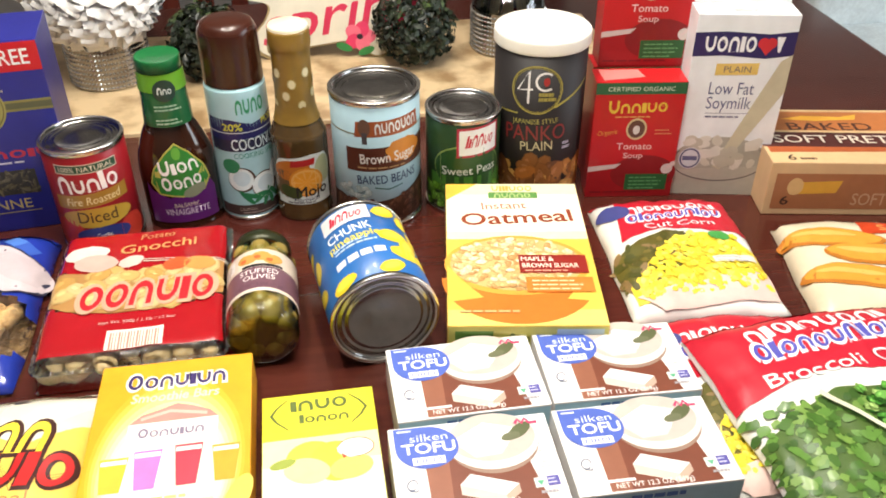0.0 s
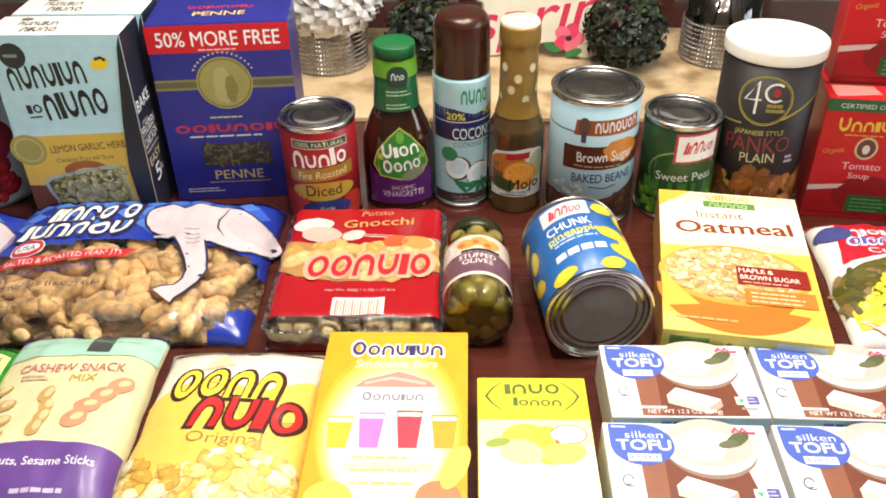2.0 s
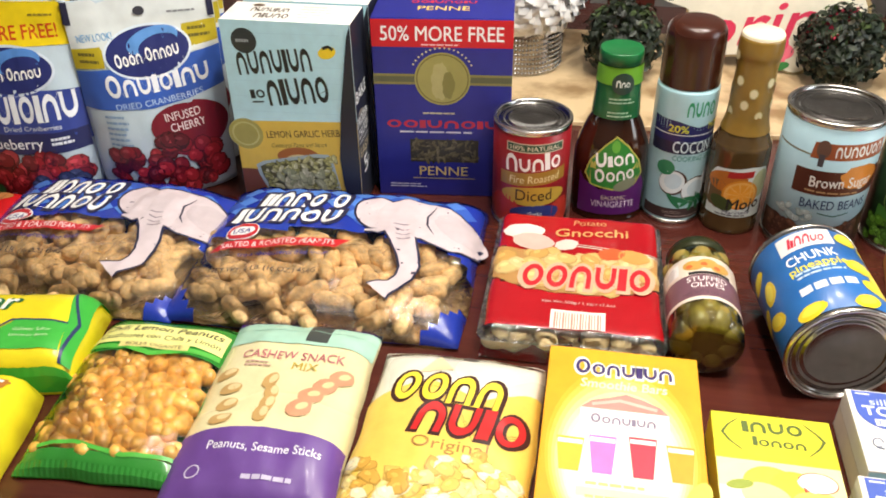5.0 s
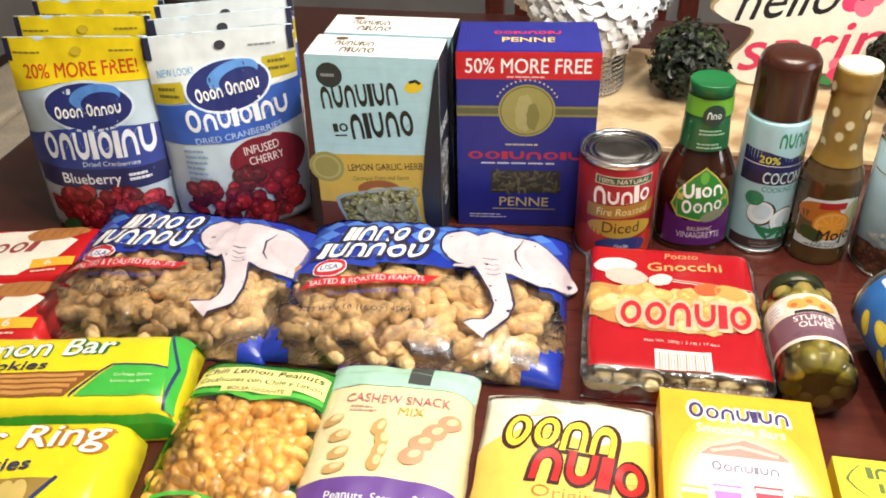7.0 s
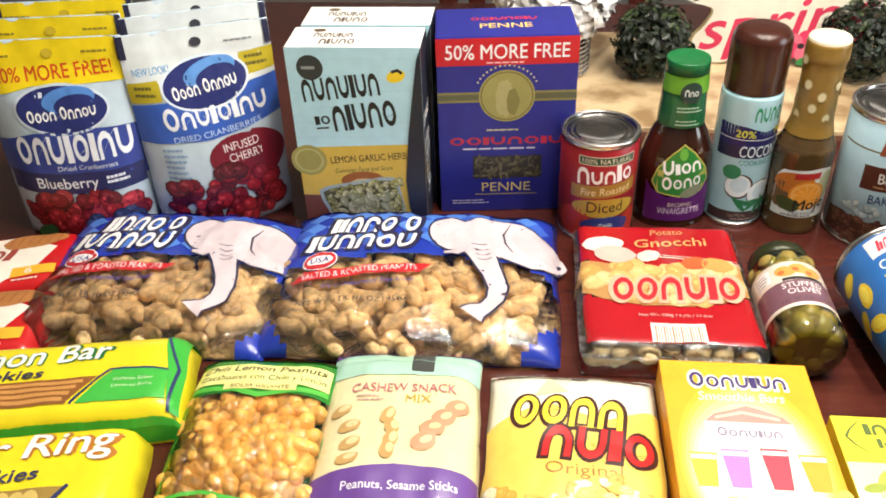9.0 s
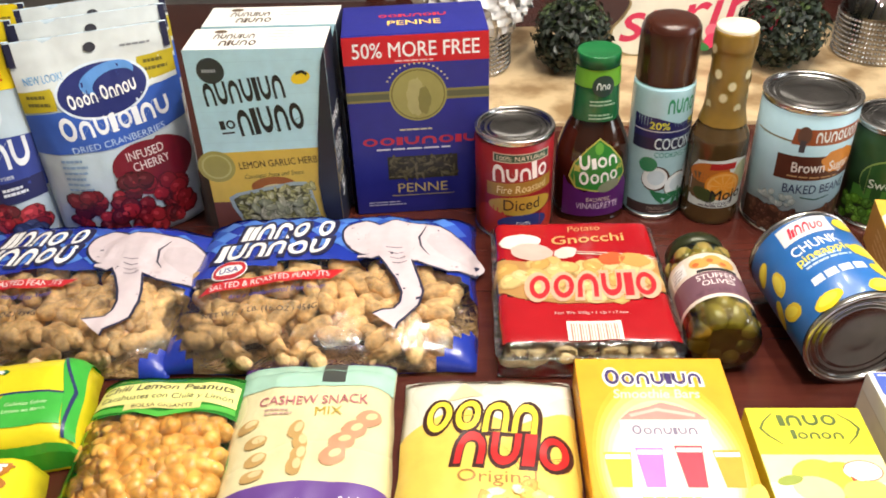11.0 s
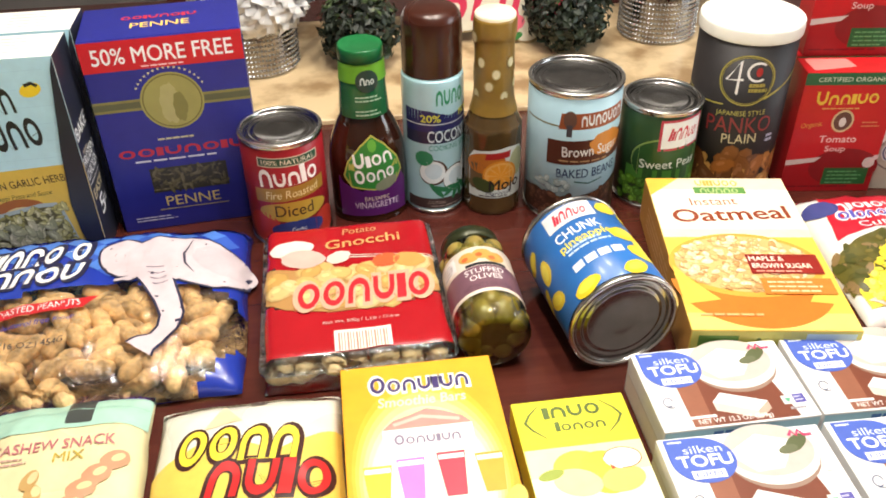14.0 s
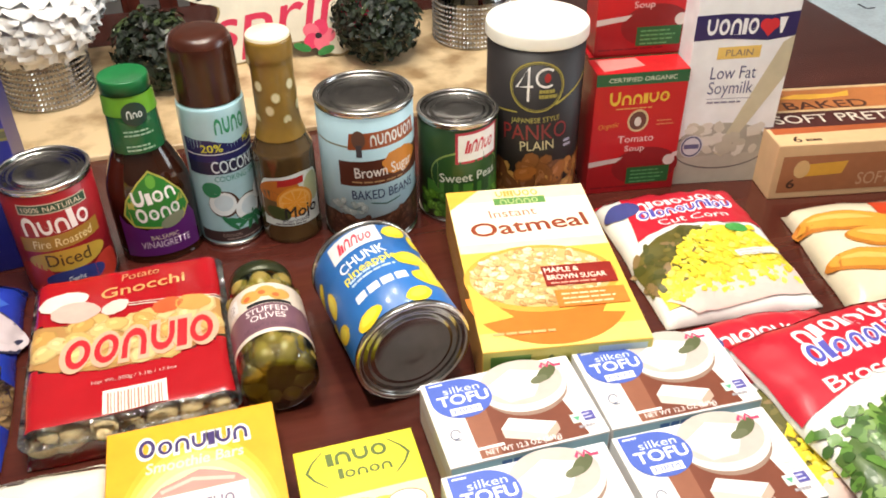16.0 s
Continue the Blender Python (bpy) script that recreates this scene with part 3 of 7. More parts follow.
flower_vase(pose(-0.440, 1.082, ZS), "white silk flowers in a rhinestone-banded glass vase", [(0.005, -0.012, 0.125, 0.090), (-0.055, 0.03, 0.14, 0.070), (0.05, 0.04, 0.15, 0.070)])
flower_vase(pose(0.091, 1.190, ZS), "white silk flowers in a rhinestone-banded glass vase", [(0.0, 0.0, 0.185, 0.075), (0.05, 0.03, 0.175, 0.06)])


def boxwood(m, r, h, label, seed):
    ob = thing("boxwood_plant", m, label, "plant", "small boxwood plants")
    rnd = random.Random(seed)
    part_mesh("trunk", lathe_mesh([(0, 0), (0.007, 0), (0.005, h * 0.7), (0, h * 0.7)], 8), M_STEM, ob)
    for nm, mm, cnt in (("leaves", M_LEAF, 1500), ("new_leaves", M_LEAF_NEW, 90)):
        verts, faces = [], []
        for _ in range(cnt):
            z = rnd.uniform(-0.95, 1) if mm is M_LEAF else rnd.uniform(0.5, 1)
            a = rnd.uniform(0, 6.283)
            q = math.sqrt(1 - z * z)
            depth = rnd.uniform(0.45, 1.0) ** 0.5 * (1 + 0.14 * noise.noise((q * math.cos(a) * 3, q * math.sin(a) * 3, z * 3 + seed)))
            d = Vector((q * math.cos(a), q * math.sin(a), z))
            p = Vector((d.x * r * depth, d.y * r * depth, h / 2 + d.z * h / 2 * depth))
            p.z = max(p.z, 0.004)
            n = (d + Vector((rnd.gauss(0, .5), rnd.gauss(0, .5), rnd.gauss(0, .5) + 0.3))).normalized()
            e = n.cross(Vector((rnd.gauss(0, 1), rnd.gauss(0, 1), rnd.gauss(0, 1)))).normalized()
            g = n.cross(e)
            s = rnd.uniform(0.004, 0.0075)
            i = len(verts)
            verts += [p - e * s, p + g * s * 0.55 + n * 0.0008, p + e * s, p - g * s * 0.55 + n * 0.0008]
            faces += [(i, i + 1, i + 2), (i, i + 2, i + 3)]
        me = bpy.data.meshes.new(nm)
        me.from_pydata(verts, [], faces)
        part_mesh(nm, me, mm, ob)
    return ob


boxwood(pose(-0.306, 1.082, ZS), 0.052, 0.100, "small dark green boxwood ball plant", 3)
boxwood(pose(-0.039, 1.130, ZS), 0.056, 0.106, "small dark green boxwood ball plant", 8)

# cut-out sign with its two words
sign = thing("word_sign", pose(-0.166, 1.142, ZS, -6, 0, 4), "cream cut-out wooden sign with painted flowers", "sign")
M_SIGN = mat("sign_cream", (0.74, 0.70, 0.58), 0.6, grain=0.06, scale=40, bump=0.1)
M_SIGN_EDGE = mat("sign_edge", (0.36, 0.27, 0.13), 0.6, grain=0.1)
_out = [(-0.070, 0.0), (-0.090, 0.012), (-0.092, 0.034), (-0.078, 0.052), (-0.070, 0.075), (-0.100, 0.084), (-0.126, 0.100), (-0.112, 0.122), (-0.09, 0.165), (-0.05, 0.180), (0.02, 0.178), (0.09, 0.184), (0.135, 0.165),
        (0.142, 0.12), (0.155, 0.09), (0.14, 0.06), (0.105, 0.045), (0.098, 0.012), (0.08, -0.0), (0.055, 0.008), (0.04, 0.022), (0.0, 0.018), (-0.03, 0.012), (-0.045, 0.001)]


def outline_plate(pts, y0, y1):
    bm = bmesh.new()
    ring = []
    for k in range(len(pts)):
        a, b, c, d = (pts[(k + q) % len(pts)] for q in (-1, 0, 1, 2))
        for s in range(4):
            t = s / 4
            ring.append(tuple(0.5 * (2 * b[i] + (c[i] - a[i]) * t + (2 * a[i] - 5 * b[i] + 4 * c[i] - d[i]) * t * t + (3 * b[i] - a[i] - 3 * c[i] + d[i]) * t ** 3) for i in (0, 1)))
    f = bm.faces.new([bm.verts.new((x, y0, max(0.0, z))) for x, z in ring])
    ex = bmesh.ops.extrude_face_region(bm, geom=[f])
    bmesh.ops.translate(bm, verts=[v for v in ex["geom"] if isinstance(v, bmesh.types.BMVert)], vec=(0, y1 - y0, 0))
    bmesh.ops.triangulate(bm, faces=[q for q in bm.faces if len(q.verts) > 4])
    return bm


part("board", outline_plate(_out, 0.0, 0.010), M_SIGN_EDGE, sign)
part("painted_face", outline_plate([(x * 0.965 + 0.0005, z * 0.95 + 0.0035) for x, z in _out], -0.0012, -0.0002), M_SIGN, sign)
_a = Art(lambda u, v, o: (u, -0.0012 - o, v))
_a.text("hello", -0.034, 0.094, 0.050, BLACK, 2, width=0.120, slant=0.45, bold=0.006, rot=9)
_a.text("spring", 0.026, 0.038, 0.054, (0.62, 0.04, 0.10), 2, width=0.215, slant=0.4, bold=0.014, rot=10)
for _u, _v, _s in ((0.055, 0.125, 0.021), (0.052, 0.030, 0.018), (-0.02, 0.158, 0.012)):
    for _k in range(5):
        _a.ell(_u + _s * 0.6 * math.cos(1.257 * _k), _v + _s * 0.6 * math.sin(1.257 * _k), _s * 0.62, _s * 0.55, (0.72, 0.05, 0.14) if _k % 2 else (0.80, 0.16, 0.24), 3, "painted_flower", rot=72 * _k, n=14)
    _a.ell(_u, _v, _s * 0.25, _s * 0.22, (0.03, 0.02, 0.03), 10, "painted_flower", n=12)
for _u, _v, _r in ((0.10, 0.12, 25), (0.09, 0.145, 80), (0.030, 0.016, 160), (0.060, 0.010, 20)):
    _a.ell(_u, _v, 0.012, 0.0055, (0.04, 0.22, 0.06), 3, "painted_leaf", rot=_r, n=12)
_a.done(sign)

# ---- groceries: builders ----


def carton(name, m, w, d, h, material, label, category, group="", bevel=0.0012):
    """A cardboard box: front-left foot at the origin, w along x, d back, h up, with glued end flaps."""
    ob = thing(name, m, label, category, group)
    part("body", box_bm(w, d, h, bevel, 2), material, ob)
    return ob


def flap_seams(ob, w, d, h, material, side="top"):
    """Thin flap edges on the closed end of a carton."""
    if side == "top":
        part("end_flap", box_bm(w - 0.003, d * 0.62, 0.0005, 0, at=(0.0015, 0.0015, h)), material, ob)
    else:
        part("end_flap", box_bm(w - 0.003, 0.0005, h * 0.6, 0, at=(0.0015, -0.0005, h * 0.38)), material, ob)


def tin_can(name, m, r, h, label_mat, label, group="tin cans", low=0.006, high=None):
    """A three-piece can: seamed steel body, rolled rims, stepped lids, paper label."""
    ob = thing(name, m, label, "can", group)
    high = h - 0.006 if high is None else high
    part_mesh("body", lathe_mesh([(r - 0.0012, 0.003), (r - 0.0008, 0.006), (r - 0.0008, h - 0.006), (r - 0.0012, h - 0.003)], 64), M_STEEL, ob, smooth=True)
    for z, nm in ((0.0, "bottom_rim"), (h - 0.0034, "top_rim")):
        part_mesh(nm, lathe_mesh([(r - 0.003, z), (r + 0.0002, z), (r + 0.0010, z + 0.0008), (r + 0.0010, z + 0.0026), (r + 0.0002, z + 0.0034), (r - 0.0022, z + 0.0034), (r - 0.003, z + 0.0026), (r - 0.003, z)], 64), M_STEEL, ob, smooth=True)

    def end(z, s):
        q = r - 0.0029
        return [(q, z), (q - 0.0004, z - 0.0030 * s), (q - 0.0035, z - 0.0036 * s), (q - 0.0048, z - 0.0024 * s), (q - 0.0062, z - 0.0024 * s), (q - 0.0075, z - 0.0036 * s),
                (q - 0.0092, z - 0.0036 * s), (q - 0.0102, z - 0.0024 * s), (q - 0.0115, z - 0.0024 * s), (q - 0.0130, z - 0.0034 * s), (q * 0.3, z - 0.0032 * s), (0, z - 0.0032 * s)]
    part_mesh("lid", lathe_mesh(end(h - 0.0006, 1), 64), M_STEEL_DARK, ob, "ringed steel lid", smooth=True)
    part_mesh("base", lathe_mesh(end(0.0006, -1), 64), M_STEEL_DARK, ob, "ringed steel base", smooth=True)
    part_mesh("paper_label", lathe_mesh([(r - 0.0003, low), (r, low + 0.0003), (r, high - 0.0003), (r - 0.0003, high)], 72), label_mat, ob, smooth=True)
    return ob


def can_art(r, turn):
    return Art(around(r, turn), cuts(-1.6 * r, 1.6 * r, 26))


def bag(name, m, w, l, puff, mats, label, category, pick=None, group="", p=2.4, q=2.4, power=0.55, wrinkle=0.0016, seed=1, nu=30, nv=26, flare=0.0, far=0.0, back=0):
    """A filled film bag lying down: u across, v along (away from the front), seals at both ends. pick(u, v) chooses the film."""
    ob = thing(name, m, label, category, group)

    def surf(u, v, o):
        a, b = max(0.0, 1 - abs(2 * u / w) ** p), max(0.0, 1 - abs(2 * v / l) ** (far if far and v > 0 else q))
        body = (a * b) ** power if a * b > 0 else 0.0
        fold = wrinkle * (noise.noise((u * 34, v * 34, seed * 7.1)) + 0.6 * noise.noise((u * 90, v * 60, seed * 3.3))) * (0.25 + min(1.0, 3 * body))
        edge = 0.0022 * noise.noise((u * 55, v * 55, seed * 5.0 + 9)) * (1 - min(1.0, 2.5 * body))
        x = u * (1 - flare / w * (1 - abs(2 * v / l) ** 2) * -0.6) + 0.0022 * noise.noise((v * 26, seed, 0.5)) * abs(2 * u / w) ** 3
        y = v + 0.0022 * noise.noise((u * 26, seed, 4.5)) * abs(2 * v / l) ** 3
        return (x, y, max(0.0012, 0.0016 + puff * body + fold + edge) + o)

    me = bpy.data.meshes.new("film")
    verts = [surf(w * (i / nu - 0.5), l * (j / nv - 0.5), 0) for j in range(nv + 1) for i in range(nu + 1)]
    top = [(j * (nu + 1) + i, j * (nu + 1) + i + 1, (j + 1) * (nu + 1) + i + 1, (j + 1) * (nu + 1) + i) for j in range(nv) for i in range(nu)]
    n0 = len(verts)
    verts += [(x * 0.995, y * 0.995, 0.0005) for x, y, _ in verts]
    low = [tuple(n0 + i for i in reversed(f)) for f in top]
    rim = [j * (nu + 1) for j in range(nv, 0, -1)] + list(range(nu + 1)) + [j * (nu + 1) + nu for j in range(1, nv + 1)] + [nv * (nu + 1) + i for i in range(nu - 1, 0, -1)]
    side = [(rim[k], n0 + rim[k], n0 + rim[(k + 1) % len(rim)], rim[(k + 1) % len(rim)]) for k in range(len(rim))]
    me.from_pydata(verts, [], top + low + side)
    for k in range(len(top), len(top) + len(low)):
        me.polygons[k].material_index = back
    if pick:
        for k, f in enumerate(top):
            i, j = k % nu, k // nu
            me.polygons[k].material_index = pick(w * ((i + 0.5) / nu - 0.5), l * ((j + 0.5) / nv - 0.5))
    part_mesh("film", me, mats, ob, smooth=True)
    art = Art(surf, cuts(-w / 2, w / 2, nu), cuts(-l / 2, l / 2, nv), lift=0.0005, step=0.00011)
    return ob, surf, art


def end_seals(ob, surf, w, l, wide, material, both=True):
    """Crimped seals across the ends of a bag: a row of fine ribs."""
    for s in ((1, -1) if both else (1,)):
        bm = bmesh.new()
        n = 60
        rows = []
        for j in range(3):
            v = s * (l / 2 - wide * (1 - j / 2) + 0.001)
            rows.append([bm.verts.new(surf(w * (i / n - 0.5) * 0.99, max(-l / 2, min(l / 2, v)), 0.0009 + 0.0005 * (i % 2))) for i in range(n + 1)])
        for j in range(2):
            for i in range(n):
                bm.faces.new((rows[j][i], rows[j][i + 1], rows[j + 1][i + 1], rows[j + 1][i]))
        part("crimped_seal", bm, material, ob)


def morsels(ob, name, mesh, places, label=""):
    """Loose pieces inside a bag, one object each on one mesh."""
    for m in places:
        o = new(name, mesh)
        o.parent, o.matrix_basis = ob, m


def blob_mesh(name, material, a, b, c, waist=0.0, seg=10, rings=8, seed=1, rough=0.05):
    """A rounded morsel; waist pinches it in the middle like a peanut shell."""
    verts, faces = [], []
    for j in range(rings + 1):
        f = math.pi * j / rings
        x = -math.cos(f)
        for i in range(seg):
            t = 2 * math.pi * i / seg
            r = math.sin(f) ** 0.75 * (1 - waist * math.exp(-(x / 0.28) ** 2))
            g = 1 + rough * noise.noise((x * 3, math.cos(t) * 2, math.sin(t) * 2 + seed))
            verts.append((a * x, b * r * math.cos(t) * g, c * r * math.sin(t) * g))
    for j in range(rings):
        for i in range(seg):
            faces.append((j * seg + i, j * seg + (i + 1) % seg, (j + 1) * seg + (i + 1) % seg, (j + 1) * seg + i))
    me = bpy.data.meshes.new(name)
    me.from_pydata(verts, [], faces)
    me.materials.append(material)
    me.polygons.foreach_set("use_smooth", [True] * len(me.polygons))
    return me


def fill(surf, inside, box, gap, thick, seed, tilt=25):
    """Poses of morsels packed under a film, on a jittered grid."""
    rnd = random.Random(seed)
    out = []
    v = box[1]
    row = 0
    while v < box[3]:
        u = box[0] + (row % 2) * gap[0] / 2
        while u < box[2]:
            a, b = u + rnd.uniform(-.28, .28) * gap[0], v + rnd.uniform(-.28, .28) * gap[1]
            if inside(a, b):
                x, y, z = surf(a, b, 0)
                if z < 1.9 * thick:
                    u += gap[0]
                    continue
                z = max(thick * 0.8, z - thick * rnd.uniform(1.12, 1.6))
                out.append(pose(x, y, z, rnd.uniform(-180, 180), rnd.uniform(-tilt, tilt), rnd.uniform(0, 180)))
            u += gap[0]
        v += gap[1]
        row += 1
    return out


def standing_pouch(m, w, h, material, label, group, lean=0.0):
    """A stand-up pouch: gusseted foot, full belly, flat sealed top."""
    ob = thing("standing_pouch", m, label, "pouch", group)

    def depth(u, v):
        t = v / h
        side = max(0.0, 1 - abs(2 * u / w) ** 3)
        return (0.024 * (1 - t) ** 0.8 * (0.3 + 0.7 * side) + 0.012 * math.sin(math.pi * min(1, t * 1.15)) * side) * (1 if t < 0.93 else max(0.1, (1 - t) / 0.07))

    def surf(u, v, o):
        t = v / h
        fold = 0.0016 * noise.noise((u * 40, v * 30, w * 100 + lean)) + 0.0008 * noise.noise((u * 120, v * 70, 3))
        x = u * (1 - 0.05 * (1 - t) ** 2)
        return (x, -depth(u, v) - o - fold + lean * v, v + 0.0035 * (abs(2 * u / w) ** 2) * (1 - t))
    nu, nv = 26, 30
    me = bpy.data.meshes.new("film")
    fr = [surf(w * (i / nu - 0.5), h * j / nv, 0) for j in range(nv + 1) for i in range(nu + 1)]
    bk = [(x, 2 * lean * z - y + 0.0006, z) for x, y, z in fr]
    n0 = len(fr)
    top = [(j * (nu + 1) + i, j * (nu + 1) + i + 1, (j + 1) * (nu + 1) + i + 1, (j + 1) * (nu + 1) + i) for j in range(nv) for i in range(nu)]
    low = [tuple(n0 + i for i in reversed(f)) for f in top]
    rim = [j * (nu + 1) for j in range(nv, 0, -1)] + list(range(nu + 1)) + [j * (nu + 1) + nu for j in range(1, nv + 1)] + [nv * (nu + 1) + i for i in range(nu - 1, 0, -1)]
    side = [(rim[k], n0 + rim[k], n0 + rim[(k + 1) % len(rim)], rim[(k + 1) % len(rim)]) for k in range(len(rim))]
    me.from_pydata(fr + bk, [], top + low + side)
    part_mesh("film", me, material, ob, smooth=True)
    return ob, Art(surf, cuts(-w / 2, w / 2, nu), cuts(0, h, nv), lift=0.0005, step=0.00011)


def at(x, y, rot=0.0, z=0.0):
    return pose(x, y, T + 0.0004 + z, 0, 0, rot)


# ---- back row ----
# blue pasta box
BLUEBOX = (0.018, 0.021, 0.21)
PW, PD, PH = 0.136, 0.078, 0.1925
penne = carton("pasta_box", at(-0.494, 0.704, 15), PW, PD, PH, card("penne_blue", BLUEBOX), "bright blue cardboard penne pasta box, standing", "box")
flap_seams(penne, PW, PD, PH, card("penne_blue", BLUEBOX))
_a = Art(front_of(PW, PD, PH))
_a.rect(0, PH - 0.028, PW, PH - 0.0005, RED, 1)
_a.text("50% MORE FREE", PW / 2, PH - 0.0215, 0.0145, WHITE, 2, width=0.118, bold=0.015)
_a.lines(0.048, PH - 0.0262, 0.045, 1, 0.003, 0.0014, (0.8, 0.5, 0.5), 2)
_a.rect(0, 0.126, PW, 0.137, (0.22, 0.19, 0.06), 1).rect(0, 0.1285, PW, 0.1345, (0.10, 0.10, 0.05), 2)
_a.ell(PW / 2, 0.132, 0.0275, 0.0275, (0.30, 0.27, 0.08), 3, "medallion", n=40).ring(PW / 2, 0.132, 0.0258, 0.0258, 0.0012, (0.14, 0.12, 0.03), 4)
_a.ell(PW / 2 - 0.002, 0.130, 0.009, 0.019, (0.38, 0.34, 0.14), 4, "medallion", wobble=0.12).ell(PW / 2 + 0.006, 0.126, 0.006, 0.014, (0.20, 0.18, 0.05), 5, "medallion", wobble=0.12)
for _k in range(16):
    _t = radians(28 + 124 * _k / 15)
    _a.rect(PW / 2 + 0.032 * math.cos(_t) - 0.0009, 0.132 + 0.032 * math.sin(_t) - 0.0009, PW / 2 + 0.032 * math.cos(_t) + 0.0009, 0.132 + 0.032 * math.sin(_t) + 0.0009, (0.55, 0.5, 0.3), 2, "small_print")
_a.lines(0.048, 0.0945, 0.040, 1, 0.003, 0.0018, (0.5, 0.46, 0.3), 2)
_a.word(0.010, 0.079, 0.116, 0.0085, 8, (0.45, 0.02, 0.05), 2, thick=0.7, form="OOIUNOIU")
_a.lines(0.024, 0.0735, 0.092, 1, 0.003, 0.0018, (0.6, 0.6, 0.7), 2)
_a.rect(0.034, 0.040, 0.104, 0.066, (0.035, 0.03, 0.012), 2, "box_window")
_a.scatter(lambda u, v: True, (0.037, 0.042, 0.101, 0.064), 110, 0.0046, [(0.10, 0.085, 0.03), (0.06, 0.05, 0.02), (0.13, 0.11, 0.05), (0.03, 0.026, 0.012)], 3, 4, aspect=0.28, name="pasta_picture")
_a.text("PENNE", PW / 2, 0.0245, 0.0105, (0.55, 0.42, 0.14), 2, width=0.050)
_a.rect(0.036, 0.0205, 0.100, 0.0213, (0.45, 0.36, 0.12), 2).lines(0.012, 0.013, 0.04, 2, 0.003, 0.0012, (0.5, 0.5, 0.7), 2)
_a.done(penne)
_a = Art(top_of(PW, PD, PH + 0.0006))
_a.text("PENNE", PW / 2, 0.022, 0.0115, (0.80, 0.52, 0.10), 2, width=0.05, bold=0.01)
_a.word(0.034, 0.042, 0.066, 0.008, 8, (0.5, 0.03, 0.05), 2, form="OOIUNOIU")
_a.done(penne)

# two frozen dinner cartons, one behind the other
FW, FD, FH = 0.126, 0.050, 0.198


def dinner_carton(m, label):
    ob = carton("dinner_carton", m, FW, FD, FH, card("dinner_white", (0.80, 0.78, 0.73)), label, "carton", "frozen dinner cartons")
    a = Art(front_of(FW, FD, FH))
    a.rect(0.0, 0.094, FW, FH, (0.46, 0.72, 0.82), 1)
    for k in range(6):
        a.rect(0, 0.105 + 0.016 * k, FW * 0.92, 0.1055 + 0.016 * k, (0.40, 0.65, 0.76), 2, "plank_line", rise=0.002)
    a.rect(0, 0, FW, 0.094, (0.64, 0.44, 0.07), 1, rise=0.006)
    # wood-brown corner painted in for the table beside the foot, no print
    a.rect(0, 0, 0.024, 0.040, (0.16, 0.05, 0.025), 2)
    a.ell(0.010, 0.080, 0.018, 0.017, (0.33, 0.30, 0.08), 3, "lemon_picture").ring(0.010, 0.080, 0.0145, 0.0135, 0.002, (0.45, 0.42, 0.16), 4)
    a.ell(0.022, FH - 0.020, 0.0125, 0.0125, (0.03, 0.035, 0.04), 3, "brand_mark").lines(0.014, FH - 0.0215, 0.016, 1, 0.003, 0.003, (0.3, 0.33, 0.35), 4, name="brand_mark")
    a.word(0.012, 0.143, 0.076, 0.023, 7, BLACK, 3, rot=6, thick=0.5, seed=2, form="NUNUIUN").word(0.021, 0.119, 0.016, 0.009, 2, BLACK, 3, rot=6, seed=4, form="TO").rect(0.022, 0.1145, 0.034, 0.1162, BLACK, 3, rise=0.001)
    a.word(0.039, 0.112, 0.064, 0.027, 5, BLACK, 3, rot=7, thick=0.52, seed=6, form="NIUNO")
    a.ell(0.102, FH - 0.028, 0.009, 0.006, YELLOW, 3, rot=20).band([(0.098, FH - 0.024), (0.104, FH - 0.022), (0.108, FH - 0.025)], 0.003, BLACK, 4)
    a.text("LEMON GARLIC HERB", 0.070, 0.080, 0.0075, (0.06, 0.045, 0.02), 3, width=0.076, rot=5, bold=0.01)
    a.text("Cavatappi Pasta and Sauce", 0.064, 0.0685, 0.0048, (0.08, 0.10, 0.03), 3, width=0.058, rot=5, slant=0.2)
    a.ell(0.062, 0.058, 0.022, 0.010, (0.32, 0.10, 0.02), 2, "picture", rot=4).ell(0.063, 0.054, 0.014, 0.006, (0.62, 0.50, 0.26), 3, "picture", rot=4)
    a.poly([(0.016, 0.045), (0.024, 0.05), (0.080, 0.062), (0.094, 0.062), (0.098, 0.056), (0.108, 0.0), (0.038, 0.0), (0.028, 0.012), (0.018, 0.034)], (0.34, 0.42, 0.44), 4, "tray_picture")
    a.poly([(0.020, 0.043), (0.027, 0.047), (0.080, 0.058), (0.092, 0.058), (0.104, 0.001), (0.042, 0.001), (0.031, 0.014), (0.022, 0.034)], (0.10, 0.09, 0.03), 5, "tray_picture")
    a.scatter(lambda u, v: v < 0.044 + 0.0 + 0.24 * (u - 0.02) and u < 0.100 and u > 0.026 + 0.5 * max(0, 0.03 - v), (0.024, 0.002, 0.102, 0.060), 210, 0.0052,
              [(0.34, 0.32, 0.11), (0.42, 0.40, 0.18), (0.24, 0.23, 0.07), (0.48, 0.46, 0.27)], 6, 9, aspect=0.42, name="pasta_picture", rim=0.4)
    a.scatter(lambda u, v: abs(u - 0.062) < 0.026 and abs(v - 0.027) < 0.014, (0.036, 0.012, 0.088, 0.042), 34, 0.007, [(0.42, 0.40, 0.26), (0.34, 0.34, 0.2), (0.26, 0.27, 0.15)], 13, 19, aspect=0.5, name="chicken_picture", rim=0.6)
